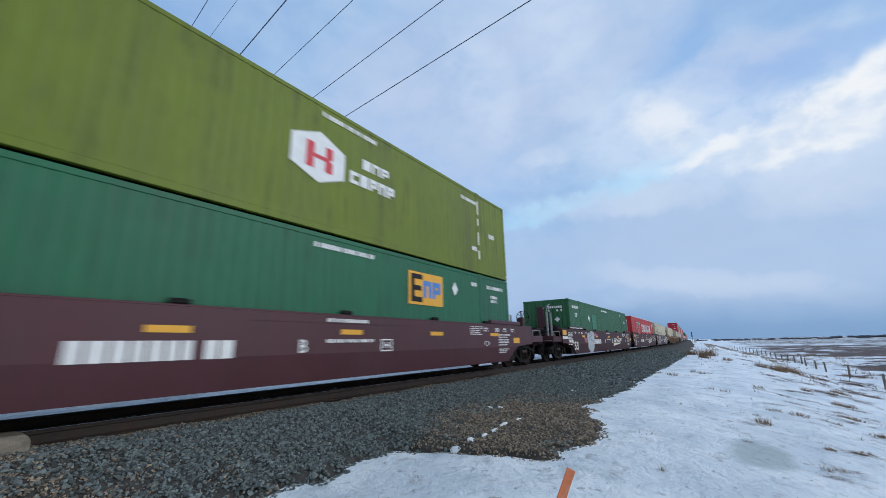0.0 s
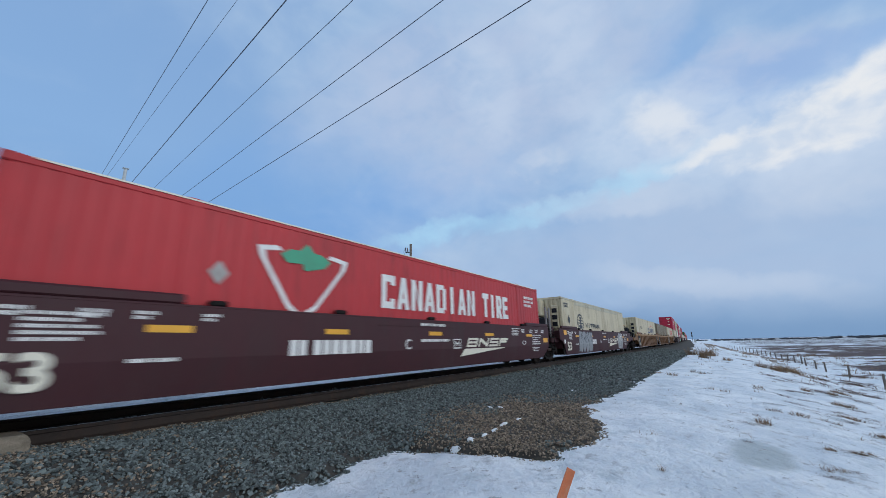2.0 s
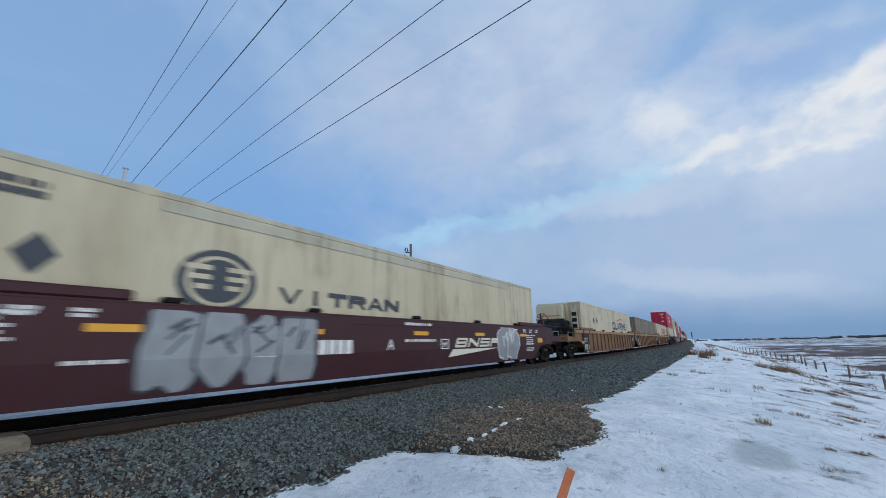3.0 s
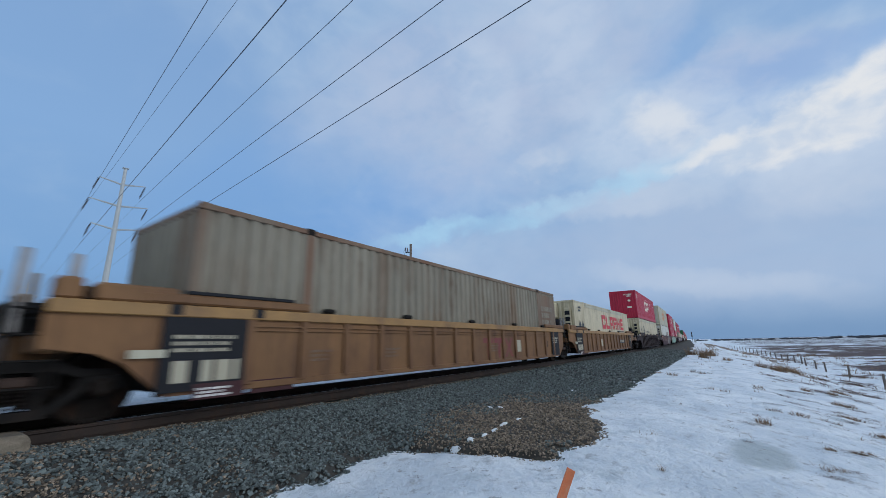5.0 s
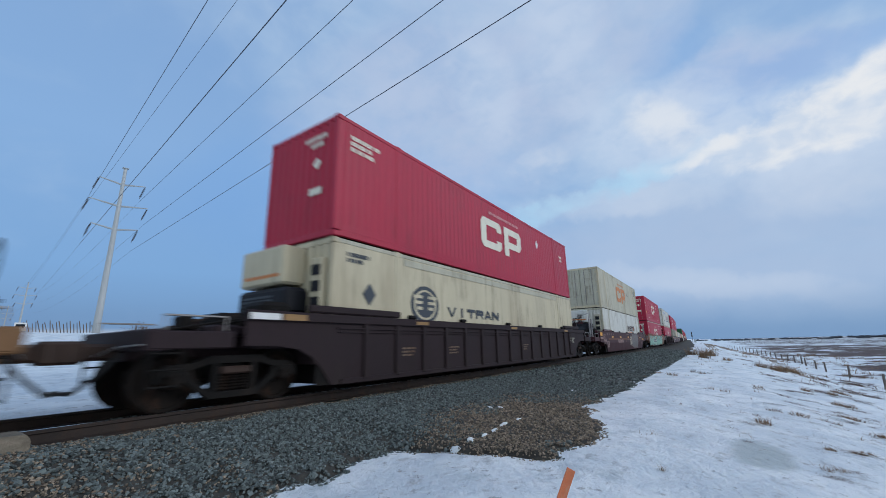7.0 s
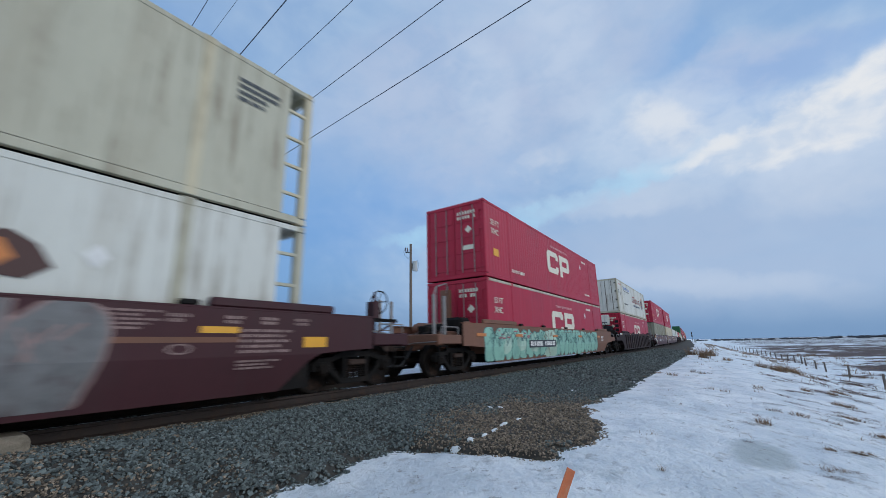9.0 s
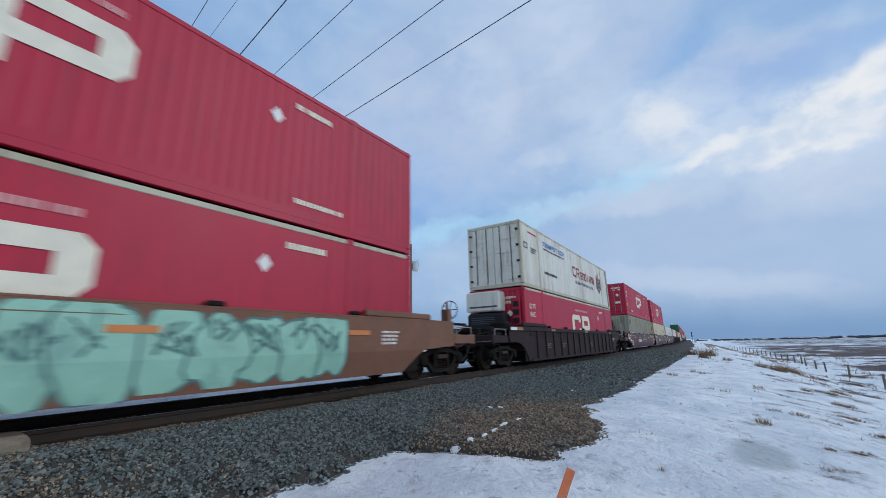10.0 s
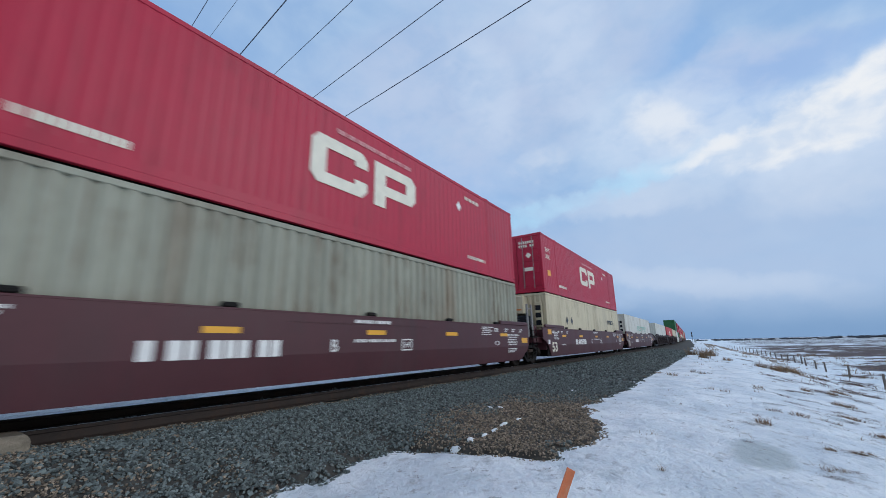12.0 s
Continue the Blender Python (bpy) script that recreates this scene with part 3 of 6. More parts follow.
def stones(name, mat, spots, label):
    """Broken stones, squashed and turned at random, joined in one mesh."""
    base = np.array([(-1, -1, -1), (1, -1, -1), (1, 1, -1), (-1, 1, -1), (-1, -1, 1), (1, -1, 1), (1, 1, 1), (-1, 1, 1)]) * 0.78
    tri = [(0, 2, 1), (0, 3, 2), (4, 5, 6), (4, 6, 7), (0, 1, 5), (0, 5, 4), (1, 2, 6), (1, 6, 5), (2, 3, 7), (2, 7, 6), (3, 0, 4), (3, 4, 7)]
    rs = np.random.RandomState(5)
    n, k = len(spots), len(base)
    p = np.array(spots)
    shape = base[None] * (1 + rs.uniform(-0.5, 0.3, (n, k, 3)))
    shape = shape * (p[:, 3:4] * np.stack([rs.uniform(0.8, 1.35, n), rs.uniform(0.6, 1.0, n), rs.uniform(0.45, 0.75, n)], 1).T.reshape(3, n).T)[:, None, :]
    a, b, c = rs.uniform(0, 6.28, n), rs.uniform(-0.7, 0.7, n), rs.uniform(-0.7, 0.7, n)
    ca, sa, cb, sb, cc, sc = np.cos(a), np.sin(a), np.cos(b), np.sin(b), np.cos(c), np.sin(c)
    x, y, z = shape[..., 0], shape[..., 1], shape[..., 2]
    y, z = y * cb[:, None] - z * sb[:, None], y * sb[:, None] + z * cb[:, None]
    x, z = x * cc[:, None] + z * sc[:, None], -x * sc[:, None] + z * cc[:, None]
    x, y = x * ca[:, None] - y * sa[:, None], x * sa[:, None] + y * ca[:, None]
    v = np.stack([x, y, z], -1) + p[:, None, :3]
    f = (np.array(tri)[None] + (np.arange(n) * k)[:, None, None]).reshape(-1, 3)
    me = bpy.data.meshes.new(name)
    me.vertices.add(n * k)
    me.vertices.foreach_set("co", v.reshape(-1))
    me.loops.add(len(f) * 3)
    me.loops.foreach_set("vertex_index", f.reshape(-1))
    me.polygons.add(len(f))
    me.polygons.foreach_set("loop_start", np.arange(len(f)) * 3)
    me.update(calc_edges=True)
    me.shade_flat()
    me.materials.append(M[mat])
    return tagged(new(name, me), label, "gravel", kind="stuff")


def in_spill(u, y):
    """Where brown pit gravel lies on the grey stone."""
    k = 1.35 - ((u + 2.75) / 1.75) ** 2 - ((y - 7.4) / 4.0) ** 2 + 0.9 * noise.noise((u * 1.3, y * 0.9, 1))
    k = max(k, (-6.35 - u) * 2.2 + 0.5 * noise.noise((u * 2, y * 1.2, 5)), (0.9 - 0.35 * y + 0.7 * noise.noise((u * 2, y * 2, 9))))
    return random.random() < k + 0.06


def build_stones():
    random.seed(3)
    rs = np.random.RandomState(11)
    grey, brown = [], []
    for y0, y1, per, size in ((0.2, 3, 1250, 0.025), (3, 6, 1250, 0.024), (6, 14, 760, 0.027), (14, 30, 150, 0.046), (30, 60, 50, 0.065)):
        n = int((y1 - y0) * 5.2 * per)
        for u, y, k in zip(rs.uniform(-6.85, -1.5, n), rs.uniform(y0, y1, n), rs.uniform(0.6, 1.3, n)):
            b = bed_height(u, y)
            g = float(land(u, y)) + bumps(u, y)
            if b < g - 0.08 or u > -6.95 and u < -6.78:
                continue
            spill = in_spill(u, y)
            k = k * 0.88 * (0.70 if spill else 1.0) * (1.5 if rs.rand() < 0.06 else 1.0)
            (brown if spill else grey).append((u + shift_at(y), y, max(b, g - 0.012) + 0.008, size * k))
    # between and beyond the rails, near by
    for u, y, k in zip(rs.uniform(-9.6, -7.1, 1800), rs.uniform(-0.5, 9, 1800), rs.uniform(0.6, 1.2, 1800)):
        grey.append((u + shift_at(y), y, bed_height(u, y) + 0.005, 0.04 * k))
    stones("ballast_stones", "stone", grey, "loose angular dark grey crushed ballast stones")
    stones("pit_gravel", "gravel", brown, "brown pit gravel spilled over the ballast toe")


build_stones()


# ---- track ----
RAIL_Z = -0.03


def build_rail(side):
    prof = [(-0.075, -0.186), (0.075, -0.186), (0.075, -0.172), (0.012, -0.150), (0.009, -0.052), (0.036, -0.040), (0.036, -0.006), (0.030, 0.0), (-0.030, 0.0), (-0.036, -0.006), (-0.036, -0.040), (-0.009, -0.052), (-0.012, -0.150), (-0.075, -0.172)]
    ys = list(np.arange(-30, 130, 2.0)) + list(np.arange(130, 700, 12.0))
    verts, faces = [], []
    n = len(prof)
    for y in ys:
        cx = TRACK_X + side * 0.7535 + shift_at(y)
        verts += [(cx + a, y, b + RAIL_Z) for a, b in prof]
    for j in range(len(ys) - 1):
        for i in range(n):
            faces.append((j * n + i, j * n + (i + 1) % n, (j + 1) * n + (i + 1) % n, (j + 1) * n + i))
    ob = mesh_part("rail", verts, faces, "rail")
    tagged(ob, "brown weathered steel rail with a worn bright head", "rail", "rails of the track", "structure")
    tv, tf = [], []
    for y in ys:
        cx = TRACK_X + side * 0.7535 + shift_at(y)
        tv += [(cx - 0.027, y, RAIL_Z + 0.0015), (cx + 0.027, y, RAIL_Z + 0.0015)]
    for j in range(len(ys) - 1):
        tf.append((2 * j, 2 * j + 1, 2 * j + 3, 2 * j + 2))
    mesh_part("running_surface", tv, tf, "railtop", ob, "polished running surface")


build_rail(1)
build_rail(-1)


def build_ties():
    bm = box(bmesh.new(), -1.295, 1.295, -0.115, 0.115, -0.375, -0.188, bevel=0.012)
    first = tagged(part("railway_tie", bm, "tie"), "weathered timber railway tie in the ballast", "railway tie", "ties under the rails", "structure")
    y0 = 1.16
    first.matrix_basis = on_track(y0, RAIL_Z - 0.05)
    plate = boxes((0.60, 0.905, -0.10, 0.10, -0.187, -0.172), (0.655, 0.68, -0.05, -0.02, -0.18, -0.155), (0.83, 0.855, 0.02, 0.05, -0.18, -0.155))
    part("tie_plate", plate, "rail", first)
    for i in range(-6, 90):
        if i:
            copy_thing(first, on_track(y0 + i * 0.508, RAIL_Z) @ pose(random.uniform(-0.03, 0.03), 0, random.uniform(-0.075, -0.035), 0, 0, random.uniform(-0.6, 0.6)))


build_ties()


def crossing_timber():
    """The worn end of a farm crossing's plank beside the near rail."""
    bm = bmesh.new()
    outline = [(-3.2, -0.30), (1.24, -0.30), (1.285, -0.27), (1.285, -0.06), (1.235, 0.004), (-3.2, 0.006)]
    prism(bm, outline, -6.86, -6.43)
    bmesh.ops.bevel(bm, geom=list(bm.edges), offset=0.012, segments=2, affect="EDGES")
    tagged(part("crossing_timber", bm, "plank"), "weathered grey-brown crossing plank beside the rail", "plank")


crossing_timber()


# ---- decals: plain painted shapes on the outer face of a side ----
def patch(bm, x, y0, y1, z0, z1, lean=0.0):
    """A painted rectangle facing +x; lean shifts its top along y."""
    v = [bm.verts.new(c) for c in ((x, y0, z0), (x, y1, z0), (x, y1 + lean, z1), (x, y0 + lean, z1))]
    bm.faces.new(v)


def shape_block(bm, x, y, z, w, h, kind, s, lean=0.0):
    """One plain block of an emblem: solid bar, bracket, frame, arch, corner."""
    def p(a, b, c, d):
        v = [bm.verts.new(q) for q in ((x, y + a + lean * c, z + c), (x, y + b + lean * c, z + c), (x, y + b + lean * d, z + d), (x, y + a + lean * d, z + d))]
        bm.faces.new(v)
    if kind == "bar":
        p(0, w, 0, h)
    elif kind == "bracket":
        p(0, s, 0, h); p(s, w, 0, s); p(s, w, h - s, h)
        if h > 0.4:
            p(w - s, w, s, s * 1.5); p(w - s, w, h - s * 1.5, h - s)
    elif kind == "frame":
        p(0, s, 0, h); p(s, w, h - s, h); p(w - s, w, h * 0.36, h - s); p(s, w, h * 0.36 - s * 0.25, h * 0.36 + s * 0.6)
    elif kind == "bowed":
        # a stem, a closed loop and a slanting foot
        p(0, s, 0, h); p(s, w - s * 0.4, h - s * 0.9, h); p(w - s, w, h * 0.46, h - s * 0.4); p(s, w - s * 0.4, h * 0.38, h * 0.38 + s * 0.8)
        bm.faces.new([bm.verts.new((x, y + a + lean * c, z + c)) for a, c in ((w - s * 1.1, 0), (w, 0), (w * 0.78, h * 0.38), (w * 0.78 - s, h * 0.38))])
    elif kind == "double":
        p(0, s, 0, h); p(s, w - s * 0.4, 0, s * 0.8); p(s, w - s * 0.4, h - s * 0.8, h); p(s, w - s * 0.5, h / 2 - s * 0.4, h / 2 + s * 0.4)
        p(w - s, w, s * 0.5, h / 2 - s * 0.2); p(w - s, w, h / 2 + s * 0.2, h - s * 0.5)
    elif kind == "slant":
        p(0, s, 0, h); p(w - s, w, 0, h)
        bm.faces.new([bm.verts.new((x, y + a + lean * c, z + c)) for a, c in ((s, h), (s, h - s * 1.3), (w - s, 0), (w - s, s * 1.3))][::-1])
    elif kind == "half":
        p(0, s, 0, h); p(s, w, h - s, h); p(s, w * 0.88, h * 0.42, h * 0.42 + s)
    elif kind == "loop":
        p(0, s, 0, h); p(s, w - s * 0.6, 0, s * 0.9); p(s, w - s * 0.6, h - s * 0.9, h); p(w - s, w, s * 0.6, h - s * 0.6)
    elif kind == "peak":
        for q_ in (((0, 0), (s, 0), (w / 2 + s * 0.3, h), (w / 2 - s * 0.5, h)), ((w - s, 0), (w, 0), (w / 2 + s * 0.5, h), (w / 2 - s * 0.3, h))):
            bm.faces.new([bm.verts.new((x, y + a + lean * c, z + c)) for a, c in q_])
        p(w * 0.24, w * 0.76, h * 0.2, h * 0.2 + s * 0.7)
    elif kind == "cross":
        for q_ in (((0, 0), (s, 0), (w, h), (w - s, h)), ((w - s, 0), (w, 0), (s, h), (0, h))):
            bm.faces.new([bm.verts.new((x + (0.001 if q_[0][0] else 0.0), y + a + lean * c, z + c)) for a, c in q_])
    elif kind == "vee":
        for q_ in (((0, h), (w / 2 - s * 0.4, 0), (w / 2 + s * 0.4, 0), (s, h)), ((w - s, h), (w / 2 - s * 0.4, 0), (w / 2 + s * 0.4, 0), (w, h))):
            bm.faces.new([bm.verts.new((x, y + a + lean * c, z + c)) for a, c in q_])
    elif kind == "arch":
        p(0, s, 0, h); p(w - s, w, 0, h); p(s, w - s, h - s, h)
    elif kind == "arch_bar":
        p(0, s, 0, h); p(w - s, w, 0, h); p(s, w - s, h - s, h); p(s, w - s, h * 0.28, h * 0.28 + s * 0.8)
    elif kind == "corner":
        p(0, s, 0, h); p(s, w, 0, s)
    elif kind == "comb":
        p(0, s, 0, h); p(s, w, 0, s * 0.9); p(s, w, h - s * 0.9, h); p(s, w * 0.9, h / 2 - s * 0.45, h / 2 + s * 0.45)
    elif kind == "post":
        p(w / 2 - s / 2, w / 2 + s / 2, 0, h)
    elif kind == "tee":
        p(0, w, h - s, h); p(w / 2 - s / 2, w / 2 + s / 2, 0, h - s)
    elif kind == "fork":
        p(0, s, 0, h); p(s, w - s * 0.3, h * 0.42, h * 0.58); p(w - s, w, 0, h * 0.45); p(w - s, w, h * 0.55, h)
    elif kind == "zig":
        p(0, w, 0, s * 0.8); p(0, w, h - s * 0.8, h); p(0, w, h / 2 - s * 0.4, h / 2 + s * 0.4); p(0, s, h / 2, h); p(w - s, w, 0, h / 2)


def emblem(parent, x, y, z, h, kinds, pitch, mat, width=0.8, stroke=0.22, lean=0.0, name="emblem"):
    for i, k in enumerate(kinds):
        if k:
            bm = bmesh.new()
            shape_block(bm, x, y + i * pitch, z, pitch * width, h, k, stroke * h, lean)
            part(name, bm, mat, parent)


def stencil(parent, x, y, z, w, h, mat, rows=1, gap=0.45, seed=1, name="stencil"):
    """Rows of small bars for writing too small to read."""
    rs = random.Random(seed)
    bm = bmesh.new()
    rh = h / (rows + (rows - 1) * gap)
    for r in range(rows):
        zt = z + h - r * rh * (1 + gap)
        yy, end = y, y + w * (1 if r == 0 else rs.uniform(0.65, 1.0))
        while yy < end - 0.2 * rh:
            g = min(rh * rs.uniform(0.5, 0.75), end - yy)
            patch(bm, x, yy, yy + g, zt - rh, zt)
            yy += g + rh * (0.16 if rs.random() < 0.8 else 0.6)
    return tagged(part(name, bm, mat, parent), kind="stuff")


def rect(parent, x, y0, y1, z0, z1, mat, name="reflector", label=""):
    bm = bmesh.new()
    box(bm, x - 0.004, x + 0.003, y0, y1, z0, z1)
    return part(name, bm, mat, parent, label)


def diamond(parent, x, y, z, r, mat="mark", name="placard"):
    bm = bmesh.new()
    bm.faces.new([bm.verts.new((x, y + a, z + b)) for a, b in ((-r * 0.8, 0), (0, -r), (r * 0.8, 0), (0, r))])
    return part(name, bm, mat, parent)


def disc(parent, x, y, z, ry, rz, mat, name="emblem", seg=24, inner=0.0):
    bm = bmesh.new()
    o = [bm.verts.new((x, y + ry * math.cos(2 * math.pi * i / seg), z + rz * math.sin(2 * math.pi * i / seg))) for i in range(seg)]
    if inner:
        q = [bm.verts.new((x, y + ry * inner * math.cos(2 * math.pi * i / seg), z + rz * inner * math.sin(2 * math.pi * i / seg))) for i in range(seg)]
        for i in range(seg):
            bm.faces.new((o[i], o[(i + 1) % seg], q[(i + 1) % seg], q[i]))
    else:
        bm.faces.new(o)
    return part(name, bm, mat, parent)


def outline_shape(parent, x, pts, mat, name="emblem"):
    bm = bmesh.new()
    bm.faces.new([bm.verts.new((x, y, z)) for y, z in pts])
    bmesh.ops.triangulate(bm, faces=bm.faces)
    return part(name, bm, mat, parent)


def lettering(parent, x, y, z, text, size, mat, name="lettering", stretch=1.0, shear=0.0, weight=0.012):
    """Readable characters in the built-in font, facing +x."""
    cu = bpy.data.curves.new(name, "FONT")
    cu.body, cu.size, cu.extrude, cu.shear = text, size, 0.0015, shear
    cu.offset = size * weight
    cu.materials.append(M[mat])
    ob = new(name, cu)
    ob.parent = parent
    ob.matrix_basis = Matrix.Translation((x, y, z)) @ Matrix(((0, 0, 1, 0), (1, 0, 0, 0), (0, 1, 0, 0), (0, 0, 0, 1))) @ Matrix.Diagonal((stretch, 1, 1, 1))
    return ob


# ---- containers ----
CL, CW, CH = 16.15, 2.59, 2.9
HALF = CW / 2
FACE = HALF + 0.003


def corrugated(pts, depth):
    """Trapezoid waves: (along, inset) from a to b."""
    a, b, pitch, flat = pts
    n = max(int(round((b - a) / pitch)), 1)
    p = (b - a) / n
    out = [(a, 0.0)]
    for i in range(n):
        y = a + i * p
        out += [(y + p * flat * 0.5, 0.0), (y + p * 0.5 - p * (0.5 - flat) * 0.5, depth), (y + p * 0.5 + p * (0.5 - flat) * 0.5 + p * (flat - 0.25) * 0.5, depth), (y + p * (1 - flat * 0.5), 0.0)]
    out.append((b, 0.0))
    return sorted(out)


def container(label, mat, side="fine", end="doors", far="plain", rail_mat=None, post_mat=None, roof_mat=None, high=CH, top_mat=None):
    """A 53-foot container: origin at the middle of its near lower edge, y along the train."""
    root = tagged(new("shipping_container"), label, "container", "containers on the train")
    rail_mat, post_mat, roof_mat = rail_mat or mat, post_mat or mat, roof_mat or mat
    L, Hh = CL, high
    pitch, depth, flat = {"fine": (0.23, 0.009, 0.5), "wave": (0.28, 0.05, 0.35), "smooth": (1.22, 0.004, 0.9)}[side]
    band = 0.30 if side == "fine" else 0.16
    for sgn, nm in ((1, "side_panel"), (-1, "side_panel")):
        segs = []
        for a, b in ((0.12, 2.02), (2.16, L - 2.16), (L - 2.02, L - (0.52 if far == "frame" else 0.12))):
            segs += corrugated((a, b, pitch, flat), depth)
        v, f = [], []
        for y, d in segs:
            v += [(sgn * (HALF - 0.012 - d), y, band), (sgn * (HALF - 0.012 - d), y, Hh - 0.10)]
        for i in range(len(segs) - 1):
            q = (2 * i, 2 * i + 2, 2 * i + 3, 2 * i + 1)
            f.append(q if sgn > 0 else q[::-1])
        mesh_part(nm, v, f, mat, root)
        s0, s1 = (HALF - 0.10, HALF) if sgn > 0 else (-HALF, -HALF + 0.10)
        part("top_rail", boxes((s0, s1, 0.16, L - 0.16, Hh - 0.11, Hh - 0.012), bevel=0.01), top_mat or rail_mat, root)
        lip = (s0, s1 - 0.006) if sgn > 0 else (s0 + 0.006, s1)
        bm = boxes((s0, s1, 0.16, L - 0.16, 0.02, 0.15), bevel=0.008)
        if side == "fine":
            box(bm, lip[0], lip[1], 0.16, L - 0.16, 0.15, 0.302)
        part("bottom_rail", bm, rail_mat, root)
        for y in (0.0, L - 0.16):
            part("corner_post", boxes((s0 - 0.03 if sgn > 0 else s0, s1 if sgn > 0 else s1 + 0.03, y, y + 0.16, 0.14, Hh - 0.13), bevel=0.012), post_mat, root)
        for y in (2.0, L - 2.18):
            part("lift_post", boxes((s0, s1 + (0.002 if sgn > 0 else 0), y, y + 0.18, 0.02, Hh - 0.01), bevel=0.012), post_mat, root)
            part("lift_casting", boxes((s0 - 0.04, s1 + 0.006 if sgn > 0 else s1, y - 0.02, y + 0.20, Hh - 0.13, Hh + 0.012), bevel=0.015), "steel" if mat in ("grey", "grey_rust") else post_mat, root)
        for y in (0.0, L - 0.18):
            for z in (0.0, Hh - 0.12):
                part("corner_casting", boxes((s0 - 0.06 if sgn > 0 else s0 - 0.004, s1 + 0.004 if sgn > 0 else s1 + 0.06, y - 0.004, y + 0.184, z, z + 0.12), bevel=0.015), post_mat, root)
    # roof with shallow cross ribs, and floor
    bm = boxes((-HALF + 0.02, HALF - 0.02, 0.02, L - 0.02, Hh - 0.03, Hh - 0.008))
    for i in range(26):
        y = 0.5 + i * 0.6
        box(bm, -HALF + 0.12, HALF - 0.12, y, y + 0.25, Hh - 0.009, Hh + 0.006)
    part("roof", bm, roof_mat, root)
    part("floor", boxes((-HALF + 0.03, HALF - 0.03, 0.03, L - 0.03, 0.05, 0.16)), "black", root)
    # near end
    if end == "doors":
        for sx in (-1, 1):
            x0, x1 = (0.012, HALF - 0.13) if sx > 0 else (-HALF + 0.13, -0.012)
            bm = boxes((x0, x1, 0.03, 0.08, 0.17, Hh - 0.14), bevel=0.01)
            for k in range(4):
                z = 0.32 + k * 0.60
                box(bm, x0 + 0.08, x1 - 0.08, 0.008, 0.032, z, z + 0.44, bevel=0.008)
            door = part("door", bm, mat, root)
            for fx in (0.28, 0.72):
                xx = x0 + (x1 - x0) * fx
                part("lock_rod", rod(bmesh.new(), (xx, -0.012, 0.2), (xx, -0.012, Hh - 0.17), 0.017), "rod" if mat != "white" else "cast", door, "galvanised lock rod" if mat != "white" else "dirty brown lock rod")
            for k in range(4):
                z = 0.35 + k * 0.7
                xh = x1 - 0.02 if sx > 0 else x0 + 0.02
                part("hinge", boxes((xh - 0.07, xh + 0.07, -0.012, 0.03, z, z + 0.09)), post_mat if mat != "white" else "black", door)
        part("header", boxes((-HALF + 0.1, HALF - 0.1, 0.005, 0.1, Hh - 0.14, Hh - 0.012), bevel=0.01), post_mat, root)
        part("door_sill", boxes((-HALF + 0.1, HALF - 0.1, 0.005, 0.1, 0.02, 0.165), bevel=0.01), post_mat, root)
    else:
        segs = corrugated((-HALF + 0.1, HALF - 0.1, 0.25, 0.4), 0.04)
        v, f = [], []
        for x, d in segs:
            v += [(x, 0.01 + d, 0.14), (x, 0.01 + d, Hh - 0.12)]
        for i in range(len(segs) - 1):
            f.append((2 * i, 2 * i + 2, 2 * i + 3, 2 * i + 1))
        mesh_part("end_wall", v, f, mat, root)
        part("end_header", boxes((-HALF + 0.1, HALF - 0.1, 0.005, 0.1, Hh - 0.13, Hh - 0.012), bevel=0.01), post_mat, root)
        part("end_sill", boxes((-HALF + 0.1, HALF - 0.1, 0.005, 0.1, 0.02, 0.15), bevel=0.01), post_mat, root)
        if end == "reefer":
            part("cooling_unit", boxes((-1.18, 0.42, -0.55, 0.02, 1.92, 2.76), bevel=0.05), "white" if mat in ("white", "crimson") else "cream", root, "box-shaped cooling unit with rounded edges")
            part("fuel_tank", boxes((-1.12, 0.62, -0.60, 0.0, 1.28, 1.84), bevel=0.08), "black", root, "black plastic fuel tank")
            part("unit_stripe", boxes((-1.0, 0.3, -0.556, -0.54, 2.08, 2.15)), "orange" if mat != "crimson" else "slate", root)
            bm = boxes((0.78, 1.12, -0.12, 0.02, 1.30, 2.45), bevel=0.02)
            cage = part("service_box", bm, post_mat, root)
            part("vents", boxes(*[(0.82, 1.08, -0.145, -0.11, 1.40 + k * 0.34, 1.62 + k * 0.34) for k in range(3)]), "black", cage)
            part("grille", boxes(*[(-0.9, 0.2, -0.612, -0.59, 1.40 + k * 0.08, 1.44 + k * 0.08) for k in range(4)]), "slate", root)
    # far end: flush, or set back behind an open steel frame
    yb = L - 0.50 if far == "frame" else L - 0.04
    part("far_end_wall", boxes((-HALF + 0.1, HALF - 0.1, yb - 0.03, yb + 0.02, 0.14, Hh - 0.12), (-HALF + 0.1, HALF - 0.1, L - 0.1, L - 0.005, Hh - 0.13, Hh - 0.012)), mat, root)
    if far == "frame":
        for k in range(4):
            z = 0.55 + k * 0.58
            part("frame_bar", boxes((HALF - 0.07, HALF - 0.01, L - 0.52, L - 0.15, z, z + 0.06), bevel=0.008), post_mat, root)
    if far == "unit":
        part("far_cooling_unit", boxes((-1.1, 1.1, L, L + 0.55, 0.9, 2.75), bevel=0.08), "white", root)
    return root


# ---- wheels and trucks ----
R_WHEEL = 0.457


